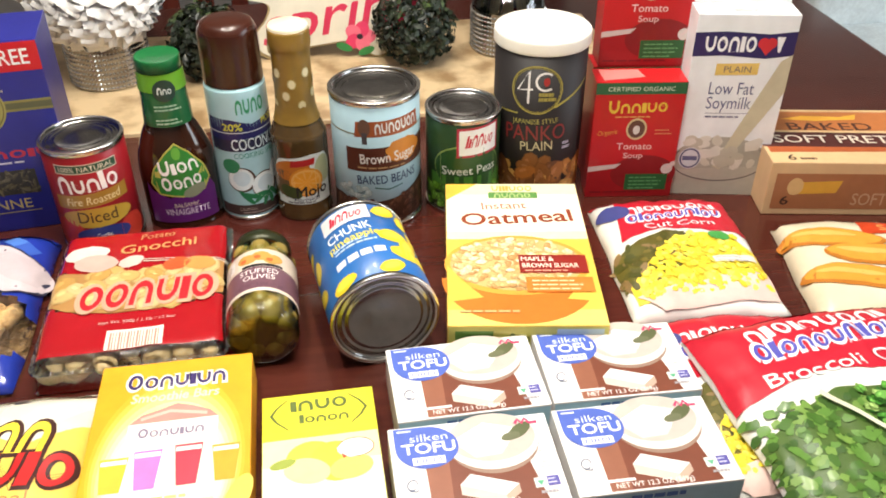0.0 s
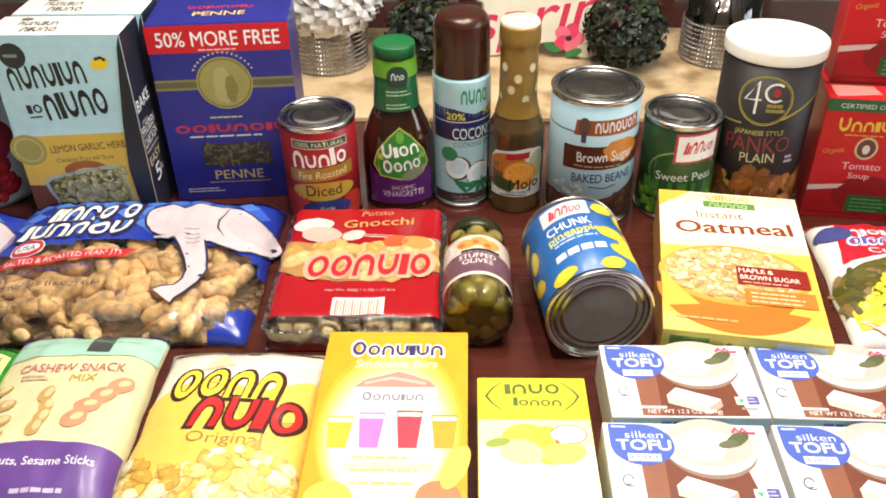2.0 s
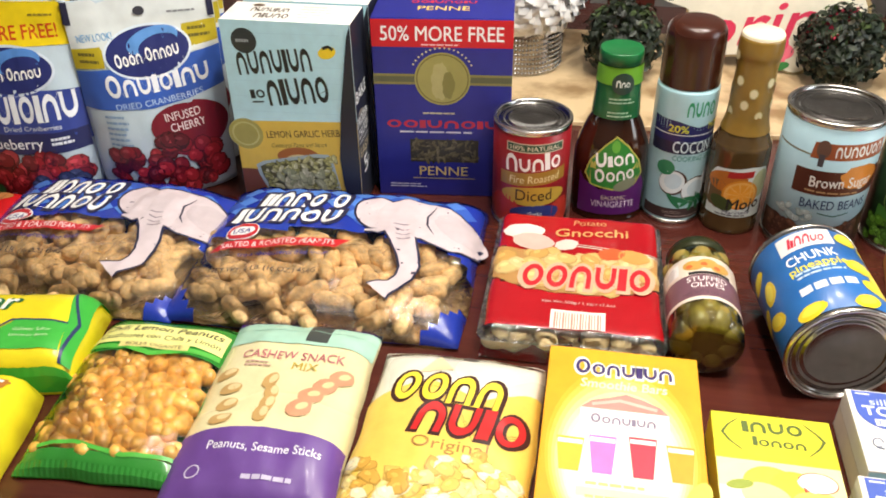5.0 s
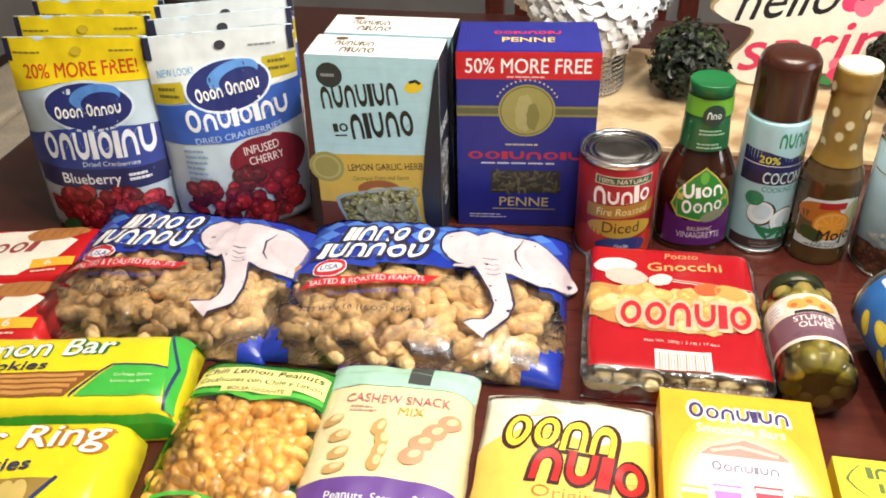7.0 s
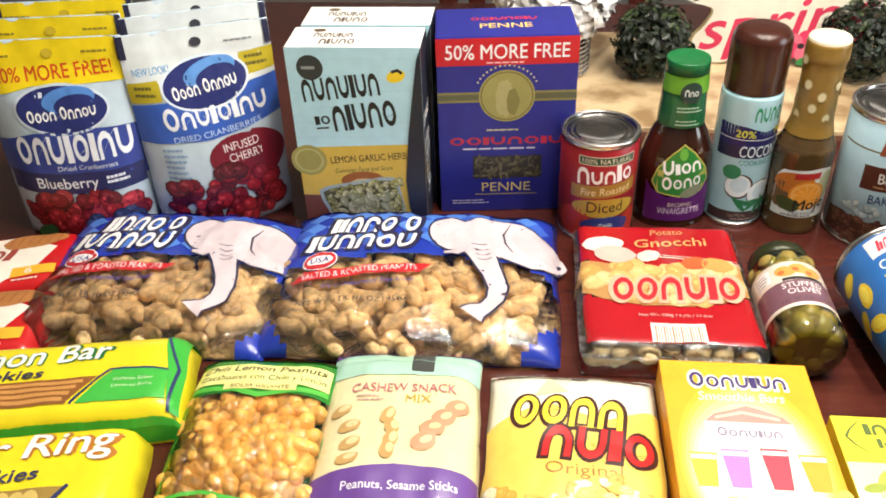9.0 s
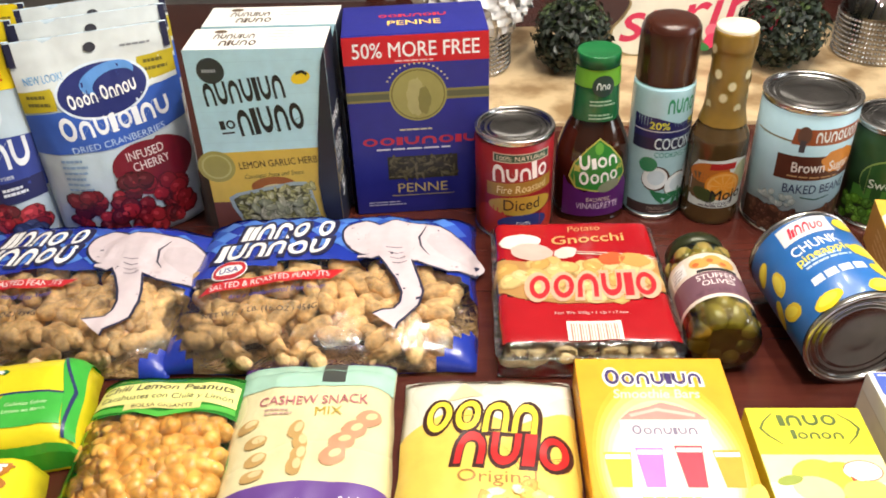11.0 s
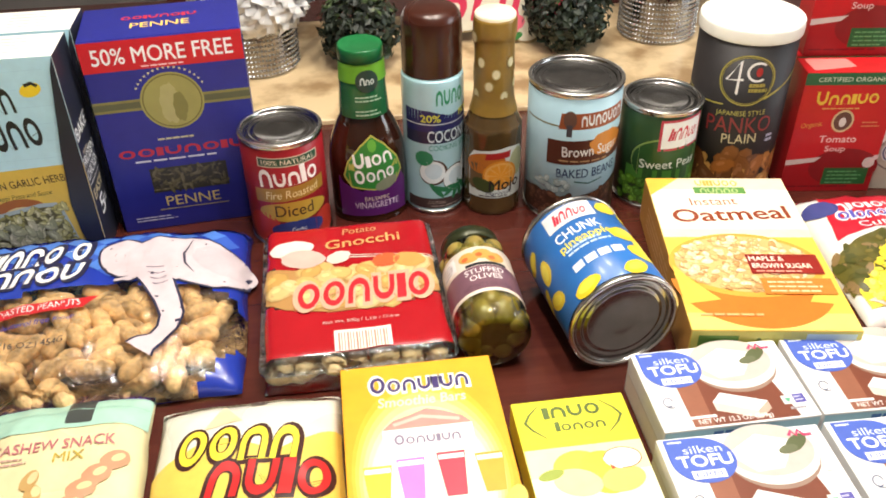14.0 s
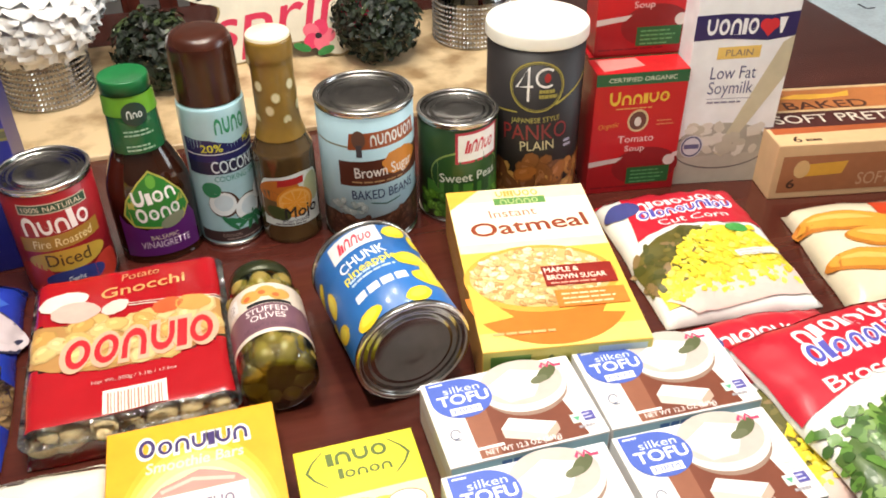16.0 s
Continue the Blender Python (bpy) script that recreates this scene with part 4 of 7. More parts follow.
    a.poly([(FW, 0.0), (FW - 0.012, 0.0), (FW - 0.018, 0.03), (FW - 0.020, 0.06), (FW - 0.015, 0.11), (FW - 0.004, FH - 0.012), (FW, FH)], (0.016, 0.018, 0.03), 20, "side_panel_print")
    a.done(ob)
    a = Art(right_of(FW, FD, FH))
    a.rect(0.0005, 0, FD, FH, (0.016, 0.018, 0.03), 1, "side_panel_print")
    for body, v, s, c in (("BAKE", 0.118, 0.0125, WHITE), ("FROZEN", 0.092, 0.0100, WHITE), ("CHICKEN", 0.079, 0.0100, WHITE), ("EASY", 0.058, 0.0100, (0.6, 0.5, 0.3)), ("5", 0.036, 0.018, WHITE)):
        a.text(body, 0.022, v, s, c, 3, width=min(0.038, 0.8 * s * len(body)), rot=3, bold=0.01)
    a.rect(0.004, 0.0735, 0.040, 0.0743, WHITE, 3).lines(0.008, 0.103, 0.02, 1, 0.002, 0.003, (0.3, 0.25, 0.2), 3).lines(0.026, 0.046, 0.012, 2, 0.004, 0.002, (0.5, 0.5, 0.5), 3)
    a.done(ob)
    a = Art(top_of(FW, FD, FH))
    a.word(0.022, 0.024, 0.038, 0.011, 7, (0.06, 0.035, 0.02), 2, thick=0.5, form="NUNUIUN").word(0.030, 0.008, 0.034, 0.012, 5, (0.06, 0.035, 0.02), 2, thick=0.5, form="NIUNO").ell(0.026, 0.041, 0.006, 0.004, (0.12, 0.08, 0.05), 2)
    a.lines(0.070, 0.040, 0.036, 5, 0.007, 0.0011, (0.55, 0.42, 0.28), 2)
    a.done(ob)
    return ob


dinner_carton(at(-0.622, 0.646, 10), "pale blue and mustard frozen dinner carton, standing in front")
dinner_carton(at(-0.628, 0.701, 10), "pale blue and mustard frozen dinner carton, standing behind another")


# stand-up pouches of dried cranberries
def berry_pouch(m, kind, label, lean):
    w, h = 0.142, 0.205
    ob, a = standing_pouch(m, w, h, film("pouch_" + kind, (0.48, 0.58, 0.65), 0.22), label, "pouches of dried cranberries", lean)
    q = w / 2
    berries = [(0.30, 0.012, 0.02), (0.22, 0.008, 0.015), (0.40, 0.03, 0.04), (0.14, 0.006, 0.012)]
    if kind == "yellow":
        a.rect(-q, 0.172, q, h - 0.0005, (0.80, 0.60, 0.01), 1, rise=0.0)
        a.poly([(-q, 0.150), (-q + 0.05, 0.162), (q, 0.163), (q, 0.172), (-q, 0.172)], (0.80, 0.60, 0.01), 1, "printed_panel")
        a.text("20% MORE FREE!", 0.001, 0.168, 0.0135, (0.55, 0.07, 0.01), 3, width=0.114, rot=3, bold=0.02)
        a.lines(-0.064, 0.189, 0.034, 1, 0.003, 0.002, (0.25, 0.18, 0.02), 3).lines(0.032, 0.191, 0.03, 1, 0.003, 0.002, (0.25, 0.18, 0.02), 3)
        a.ell(0.004, 0.140, 0.046, 0.0245, (0.55, 0.62, 0.70), 2, n=40).ell(0.004, 0.140, 0.0435, 0.022, (0.018, 0.025, 0.13), 3, "brand_mark", n=40)
        a.ell(0.012, 0.149, 0.026, 0.012, (0.08, 0.22, 0.55), 4, "brand_mark", rot=8).ell(0.017, 0.144, 0.020, 0.010, (0.018, 0.025, 0.13), 5, "brand_mark", rot=8)
        a.word(-0.030, 0.128, 0.068, 0.012, 10, WHITE, 6, rot=5, thick=0.5, seed=3, form="Ooon-Onnou")
        a.poly([(-q, 0.072), (q, 0.062), (q, 0.118), (0.02, 0.122), (-0.03, 0.118), (-q, 0.106)], (0.028, 0.05, 0.25), 2, "printed_panel")
        a.word(-0.050, 0.086, 0.116, 0.028, 8, (0.72, 0.74, 0.78), 4, rot=2, thick=0.55, seed=5, form="ONUIOINU")
        a.text("Dried Cranberries", 0.018, 0.080, 0.0052, (0.62, 0.66, 0.72), 4, width=0.058)
        a.rect(-q + 0.004, 0.054, q - 0.002, 0.077, (0.014, 0.018, 0.09), 3)
        a.text("Blueberry", -0.006, 0.0605, 0.0115, (0.78, 0.80, 0.84), 5, width=0.062, bold=0.012).lines(0.034, 0.068, 0.022, 2, 0.005, 0.003, (0.7, 0.72, 0.78), 5)
        a.scatter(lambda u, v: (u / 0.062) ** 2 + ((v - 0.026) / 0.026) ** 2 < 1, (-0.062, 0.002, 0.064, 0.056), 70, 0.0100, berries, 3, 3, aspect=0.85, wobble=0.04, name="berry_picture", rim=0.35)
        a.scatter(lambda u, v: u > 0.004 and v < 0.030, (0.006, 0.006, 0.058, 0.03), 12, 0.009, [(0.03, 0.04, 0.11), (0.05, 0.06, 0.14)], 10, 6, aspect=0.9, wobble=0.03, name="berry_picture", rim=0.35)
        a.ell(-0.046, 0.006, 0.014, 0.007, (0.02, 0.12, 0.03), 12, "leaf_picture", rot=30)
    else:
        a.rect(-q, 0.150, q, h - 0.0005, (0.62, 0.66, 0.66), 1)
        a.rect(-q, 0.138, -q + 0.030, 0.158, (0.45, 0.36, 0.02), 2, rise=0.003).rect(q - 0.034, 0.154, q, 0.176, (0.45, 0.36, 0.02), 2, rise=0.003)
        a.lines(-q + 0.006, 0.152, 0.02, 2, 0.007, 0.003, (0.12, 0.10, 0.02), 3).lines(q - 0.028, 0.170, 0.022, 2, 0.007, 0.003, (0.12, 0.10, 0.02), 3)
        a.text("NEW LOOK!", -0.046, 0.166, 0.0072, (0.12, 0.34, 0.62), 3, width=0.034, rot=4, bold=0.01).lines(0.026, 0.188, 0.034, 1, 0.003, 0.002, (0.25, 0.26, 0.28), 3)
        a.ell(0.002, 0.154, 0.043, 0.0255, (0.62, 0.70, 0.78), 3, n=40, rot=6).ell(0.002, 0.154, 0.0405, 0.0232, (0.018, 0.025, 0.13), 4, "brand_mark", n=40, rot=6)
        a.ell(0.008, 0.164, 0.026, 0.012, (0.10, 0.26, 0.58), 5, "brand_mark", rot=14).ell(0.013, 0.159, 0.020, 0.010, (0.018, 0.025, 0.13), 6, "brand_mark", rot=14)
        a.word(-0.030, 0.140, 0.064, 0.013, 10, WHITE, 7, rot=9, thick=0.5, seed=3, form="Ooon-Onnou")
        a.poly([(-q, 0.098), (0.0, 0.100), (q, 0.112), (q, 0.152), (-q, 0.136)], (0.035, 0.10, 0.42), 2, "printed_panel")
        a.word(-0.044, 0.1105, 0.104, 0.023, 8, (0.78, 0.80, 0.84), 4, rot=6, thick=0.58, seed=8, form="Onuioinu")
        a.text("DRIED CRANBERRIES", 0.006, 0.1035, 0.0062, (0.45, 0.58, 0.80), 4, width=0.088, rot=6)
        a.ell(0.032, 0.074, 0.038, 0.030, (0.17, 0.006, 0.02), 3, "printed_panel", a0=-160, a1=80).ell(0.028, 0.078, 0.036, 0.024, (0.17, 0.006, 0.02), 4, "printed_panel")
        a.text("INFUSED", 0.026, 0.086, 0.0088, (0.75, 0.66, 0.66), 5, width=0.036, rot=6, bold=0.01).text("CHERRY", 0.030, 0.0745, 0.0088, (0.75, 0.66, 0.66), 5, width=0.036, rot=6, bold=0.01)
        a.lines(-0.052, 0.090, 0.024, 6, 0.006, 0.0026, (0.20, 0.30, 0.45), 3)
        a.scatter(lambda u, v: ((u - 0.002) / 0.058) ** 2 + ((v - 0.034) / 0.034) ** 2 < 1, (-0.062, 0.002, 0.064, 0.066), 80, 0.0095, berries[:1] + berries[1:2] + [(0.16, 0.006, 0.012), (0.09, 0.004, 0.01)], 5, 13, aspect=0.9, wobble=0.03, name="berry_picture", rim=0.35)
    for s in (-1, 1):
        a.rect(s * q - (0.006 if s > 0 else -0.0002), 0.182, s * q + (0.006 if s < 0 else -0.0002), h - 0.0005, (0.02, 0.02, 0.05), 12, "tear_notch")
    a.ell(0.0, h - 0.013, 0.0055, 0.0042, (0.03, 0.03, 0.04) if kind != "yellow" else (0.5, 0.36, 0.02), 12, "hang_hole", n=14)
    a.done(ob)
    return ob


for _k, (_x, _y) in enumerate(((-0.846, 0.604), (-0.878, 0.655), (-0.893, 0.700))):
    berry_pouch(at(_x, _y, 17), "yellow", "yellow and navy stand-up pouch of blueberry dried cranberries" if _k == 0 else "yellow and navy cranberry pouch standing behind another", 0.02)
for _k, (_x, _y) in enumerate(((-0.718, 0.655), (-0.741, 0.698), (-0.760, 0.735))):
    berry_pouch(at(_x, _y, 31), "blue", "blue and white stand-up pouch of cherry dried cranberries" if _k == 0 else "blue and white cranberry pouch standing behind another", 0.03)

# tin of diced tomatoes
RR, HH = 0.0375, 0.110
tomato = tin_can("tomato_can", at(-0.335, 0.718), RR, HH, mat("label_tomato", (0.26, 0.008, 0.013), 0.4, grain=0.1, scale=40, coat=0.1), "dark red label tin can of diced tomatoes")
_a = can_art(RR, 17)
_a.rect(-0.026, 0.0885, 0.030, 0.096, (0.02, 0.07, 0.035), 2, rise=0.0).rect(-0.027, 0.0875, 0.031, 0.097, (0.55, 0.50, 0.38), 1)
_a.text("100% NATURAL", 0.002, 0.0898, 0.0048, (0.7, 0.66, 0.5), 3, width=0.050)
_a.word(-0.028, 0.066, 0.058, 0.0185, 6, (0.82, 0.80, 0.76), 3, rot=4, thick=0.66, seed=2, form="NunIo")
_a.rect(-0.034, 0.050, 0.036, 0.064, (0.30, 0.17, 0.02), 2, rise=0.005).text("Fire Roasted", 0.002, 0.0555, 0.0080, (0.72, 0.60, 0.30), 4, width=0.050, rot=4, slant=0.15)
_a.ell(0.002, 0.040, 0.034, 0.0105, (0.42, 0.27, 0.03), 2).text("Diced", 0.002, 0.0355, 0.0120, (0.06, 0.03, 0.01), 4, width=0.036, bold=0.012)
_a.ell(0.004, 0.020, 0.026, 0.010, (0.02, 0.03, 0.16), 2).text("Garlic", 0.004, 0.0185, 0.0042, WHITE, 3, width=0.014)
_a.ell(-0.030, 0.022, 0.018, 0.017, (0.42, 0.03, 0.015), 1, "tomato_picture").ell(0.034, 0.018, 0.016, 0.015, (0.42, 0.03, 0.015), 1, "tomato_picture")
_a.done(tomato)

# salad dressing bottle
dressing = thing("dressing_bottle", at(-0.262, 0.752, 14), "brown plastic vinaigrette bottle with green cap and sleeve", "bottle")
M_VIN = mat("vinaigrette", (0.030, 0.009, 0.004), 0.07, grain=0.25, scale=40, coat=0.6)
_p = smooth_profile([(0, 0), (0.033, 0), (0.036, 0.004), (0.0365, 0.02), (0.0365, 0.062), (0.034, 0.080), (0.028, 0.097), (0.0225, 0.110), (0.0215, 0.125), (0.019, 0.140), (0, 0.140)])
part_mesh("bottle_body", lathe_mesh(_p, 56, 1.0, 0.74), M_VIN, dressing, smooth=True)
part_mesh("neck_sleeve", lathe_mesh([(0.0231, 0.109), (0.0226, 0.118), (0.0214, 0.135), (0.0200, 0.163), (0.0190, 0.163)], 48, 1.0, 0.9), film("sleeve_green", (0.012, 0.11, 0.035)), dressing, "green shrink sleeve", smooth=True)
_cap = [(0.0195, 0.1612), (0.0204, 0.1616), (0.0205, 0.1700), (0.0202, 0.1722), (0.0198, 0.1735), (0.0185, 0.1728), (0.0, 0.1728)]
part_mesh("cap", lathe_mesh(_cap, 48), mat("cap_green", (0.008, 0.13, 0.035), 0.35, grain=0.05), dressing, "flat green cap", smooth=True)


def dress_r(v):
    return 0.0368 if v < 0.062 else 0.0368 - (v - 0.062) * 0.16


_a = Art(around_profile(dress_r, 3, 0.0365, 1.0, 0.74), cuts(-0.05, 0.05, 24), cuts(0.0, 0.1, 12), lift=0.0006)
_a.poly([(-0.036, 0.008), (0.036, 0.008), (0.036, 0.040), (0.030, 0.050), (0.012, 0.044), (-0.012, 0.036), (-0.030, 0.044), (-0.036, 0.052)], (0.085, 0.008, 0.12), 1, "printed_panel")
for _g, _c, _l in ((1.0, (0.42, 0.40, 0.08), 2), (0.93, (0.025, 0.20, 0.03), 3)):
    _a.poly([(_g * x, 0.062 + _g * (y - 0.062)) for x, y in ((0.0, 0.094), (0.013, 0.084), (0.026, 0.068), (0.031, 0.052), (0.022, 0.040), (0.0, 0.036), (-0.022, 0.040), (-0.030, 0.052), (-0.025, 0.068), (-0.012, 0.084))], _c, _l, "printed_panel")
_a.word(-0.019, 0.060, 0.040, 0.0150, 4, WHITE, 5, rot=8, form="Uion").word(-0.018, 0.0435, 0.040, 0.0150, 4, WHITE, 5, rot=8, form="Oono")
_a.ell(0.0, 0.083, 0.0045, 0.0065, (0.12, 0.38, 0.05), 5, "brand_mark", n=14)
_a.text("BALSAMIC", 0.002, 0.025, 0.0046, (0.62, 0.5, 0.4), 4, width=0.024).text("VINAIGRETTE", 0.002, 0.0165, 0.0070, (0.62, 0.50, 0.62), 4, width=0.044)
_a.ell(0.012, 0.042, 0.012, 0.006, (0.20, 0.22, 0.14), 6, "picture", rot=20)
_a.done(dressing)
_a = Art(around_profile(lambda v: 0.0236 - (v - 0.109) * 0.055, 6, 0.0225, 1.0, 0.9), cuts(-0.035, 0.035, 18), lift=0.0003)
_a.rect(-0.034, 0.143, 0.034, 0.1605, (0.13, 0.36, 0.02), 1).ell(0.0, 0.145, 0.0110, 0.0105, (0.015, 0.04, 0.03), 3, "brand_mark").word(-0.007, 0.1415, 0.014, 0.0072, 3, (0.6, 0.66, 0.62), 4, thick=0.7)
_a.lines(-0.012, 0.129, 0.026, 2, 0.0035, 0.0016, (0.30, 0.50, 0.34), 3).lines(-0.012, 0.1155, 0.024, 2, 0.0035, 0.0016, (0.30, 0.50, 0.34), 3)
_a.done(dressing)

# coconut oil spray can
spray = thing("oil_spray_can", at(-0.199, 0.770), "pale blue coconut oil spray can with brown cap", "can")
CR = 0.0292
part_mesh("body", lathe_mesh(smooth_profile([(0, 0.001), (0.0265, 0.001), (0.0285, 0.003), (CR, 0.007), (CR, 0.07), (CR, 0.132), (0.0275, 0.141), (0.024, 0.146), (0, 0.146)], 4), 56), mat("spray_blue", (0.36, 0.58, 0.64), 0.3, 0.0, grain=0.04, coat=0.5), spray, smooth=True)
part_mesh("cap", lathe_mesh(smooth_profile([(0.0262, 0.1425), (0.0278, 0.1425), (0.0278, 0.150), (0.0274, 0.185), (0.0255, 0.195), (0.019, 0.2005), (0, 0.2025)], 5), 56), mat("cap_brown", (0.042, 0.010, 0.005), 0.28, grain=0.06, coat=0.2), spray, "glossy brown plastic cap", smooth=True)
part_mesh("foot_rim", lathe_mesh([(CR - 0.002, 0), (CR + 0.0008, 0.0005), (CR + 0.001, 0.0028), (CR - 0.0002, 0.004), (CR - 0.002, 0.003), (CR - 0.002, 0)], 56), M_STEEL, spray, smooth=True)
_a = can_art(CR, 35)
_a.poly([(-0.046, 0.090), (0.046, 0.092), (0.046, 0.118), (0.012, 0.108), (0.0, 0.106), (-0.020, 0.112), (-0.046, 0.113)], NAVY, 1, "printed_panel").rect(-0.046, 0.0975, 0.046, 0.0985, (0.6, 0.66, 0.7), 2)
_a.rect(-0.046, 0.078, 0.046, 0.0905, (0.014, 0.018, 0.05), 1)
_a.word(-0.014, 0.117, 0.030, 0.015, 4, (0.03, 0.26, 0.12), 3, seed=4, thick=0.66, form="NUNO")
_a.text("20%", -0.019, 0.1005, 0.0072, (0.66, 0.66, 0.06), 3, width=0.019, bold=0.03).text("MORE", 0.020, 0.1025, 0.0072, (0.66, 0.66, 0.06), 3, width=0.018, bold=0.03)
_a.text("COCONUT", 0.004, 0.0795, 0.0120, (0.66, 0.78, 0.82), 3, width=0.052, bold=0.02).text("COOKING SPRAY", 0.004, 0.0705, 0.0056, (0.03, 0.22, 0.16), 3, width=0.050)
for _u, _v, _r in ((-0.018, 0.047, 0.0125), (0.006, 0.038, 0.0135), (0.026, 0.050, 0.012)):
    _a.ell(_u + 0.001, _v - 0.0004, _r * 1.12, _r * 1.12, (0.07, 0.035, 0.02), 2, "coconut_picture").ell(_u, _v, _r, _r, (0.74, 0.80, 0.82), 3, "coconut_picture").ell(_u + 0.001, _v + 0.001, _r * 0.68, _r * 0.68, (0.56, 0.68, 0.74), 4, "coconut_picture")
_a.ell(-0.026, 0.062, 0.009, 0.008, (0.03, 0.22, 0.10), 3, "leaf_picture")
for _k in range(7):
    _a.ell(-0.014 + 0.005 * _k, 0.026 + 0.002 * math.sin(_k), 0.011, 0.0026, (0.02, 0.17, 0.07), 3, "leaf_picture", rot=-50 + 30 * _k, n=10)
_a.rect(-0.046, 0.006, 0.046, 0.0175, (0.05, 0.03, 0.03), 2).text("CAUTION:", -0.014, 0.011, 0.0034, (0.4, 0.3, 0.26), 3, width=0.018)
_a.lines(-0.02, 0.008, 0.045, 1, 0.002, 0.0012, (0.35, 0.28, 0.25), 3)
_a.done(spray)

# bottle of mojo marinade
mojo = thing("marinade_bottle", at(-0.142, 0.766), "amber brown mojo marinade bottle with wrapped neck", "bottle")
M_MOJO = mat("mojo_liquid", (0.085, 0.050, 0.018), 0.06, grain=0.2, scale=30, coat=0.6)
part_mesh("bottle_body", lathe_mesh(smooth_profile([(0, 0), (0.0245, 0), (0.0275, 0.003), (0.0278, 0.012), (0.0278, 0.082), (0.0258, 0.094), (0.0205, 0.106), (0.0175, 0.118), (0.0165, 0.135), (0.0165, 0.180), (0, 0.180)]), 56), M_MOJO, mojo, smooth=True)
part_mesh("neck_wrap", lathe_mesh(smooth_profile([(0.0226, 0.1040), (0.0200, 0.1140), (0.0186, 0.128), (0.0182, 0.160), (0.0184, 0.172), (0.0196, 0.178), (0.0197, 0.186), (0.0190, 0.193), (0.016, 0.1935)], 4), 48), film("neck_ochre", (0.23, 0.135, 0.022), 0.35, 0.15), mojo, "ochre neck wrap with pale spots", smooth=True)
part_mesh("cap", lathe_mesh([(0.0183, 0.190), (0.0186, 0.1955), (0.0176, 0.1972), (0.0, 0.1976)], 40), mat("cap_cream", (0.78, 0.70, 0.52), 0.5, grain=0.08), mojo, "cream cap", smooth=True)
_a = Art(around_profile(lambda v: 0.0186 if v < 0.172 else 0.0199, 0, 0.0175), cuts(-0.05, 0.05, 26), lift=0.0004)
for _k in range(16):
    _u, _v = -0.045 + 0.0135 * (_k % 7) + 0.006 * (_k // 7), 0.123 + 0.022 * (_k // 7) + 0.010 * (_k % 2)
    _a.ell(_u, _v, 0.0040, 0.0052, (0.40, 0.33, 0.13), 1, "spot", n=12).ell(_u, _v, 0.0030, 0.0042, (0.66, 0.60, 0.38), 2, "spot", n=12)
_a.done(mojo)
_a = can_art(0.0279, 10)
_a.poly([(-0.030, 0.020), (0.030, 0.020), (0.030, 0.066), (0.026, 0.073), (0.010, 0.075), (-0.002, 0.073), (-0.024, 0.070), (-0.030, 0.062)], (0.66, 0.72, 0.70), 1, "paper_label")
_a.ell(-0.012, 0.058, 0.020, 0.011, (0.48, 0.15, 0.02), 2, "picture", rot=8).ell(0.022, 0.056, 0.010, 0.015, (0.45, 0.48, 0.28), 2, "picture").ell(-0.020, 0.043, 0.013, 0.015, (0.14, 0.08, 0.035), 2, "picture", wobble=0.1)
_a.ell(0.003, 0.045, 0.0175, 0.0160, (0.66, 0.24, 0.02), 3, "orange_picture").ell(0.003, 0.045, 0.0155, 0.0140, (0.78, 0.40, 0.10), 4, "orange_picture")
for _k in range(9):
    _t = radians(40 * _k)
    _a.poly([(0.003, 0.045), (0.003 + 0.0135 * math.cos(_t - 0.28), 0.045 + 0.012 * math.sin(_t - 0.28)), (0.003 + 0.0135 * math.cos(_t + 0.28), 0.045 + 0.012 * math.sin(_t + 0.28))], (0.74, 0.30, 0.03), 5, "orange_picture")
_a.rect(-0.012, 0.062, 0.012, 0.069, (0.40, 0.02, 0.02), 5, "brand_mark", slant=0.001, rise=0.002)
_a.text("Mojo", 0.008, 0.0295, 0.0115, BLACK, 7, width=0.032, rot=4, slant=0.1, bold=0.03).text("Marinade", 0.002, 0.0235, 0.0045, (0.05, 0.06, 0.12), 7, width=0.026, rot=3, slant=0.25)
_a.ell(-0.014, 0.034, 0.012, 0.007, (0.05, 0.07, 0.02), 5, "leaf_picture", rot=-20).lines(-0.018, 0.0212, 0.036, 1, 0.002, 0.0014, (0.1, 0.1, 0.12), 3)
_a.done(mojo)

# large tin of baked beans
BR, BH = 0.0435, 0.137
beans = tin_can("bean_can", at(-0.066, 0.769), BR, BH, mat("label_beans", (0.38, 0.56, 0.64), 0.4, grain=0.06, scale=30, coat=0.15), "large pale blue label tin can of baked beans")
_a = can_art(BR, 16)
_a.rect(-0.070, 0.103, 0.070, 0.1045, (0.25, 0.22, 0.12), 1)
_a.poly([(-0.030, 0.101), (0.040, 0.104), (0.038, 0.120), (-0.028, 0.117)], (0.33, 0.085, 0.03), 2, "printed_panel").word(-0.010, 0.1045, 0.046, 0.011, 7, (0.78, 0.80, 0.80), 4, rot=3, seed=4, form="NUNOUON")
_a.ell(-0.020, 0.111, 0.006, 0.009, (0.14, 0.07, 0.05), 4, "brand_mark").rect(-0.0225, 0.094, -0.0175, 0.106, (0.07, 0.06, 0.07), 5, "brand_mark")
_a.rect(-0.040, 0.064, 0.055, 0.089, (0.085, 0.022, 0.012), 2, rise=0.004).ell(0.020, 0.085, 0.020, 0.012, (0.60, 0.22, 0.03), 3, "picture", wobble=0.1)
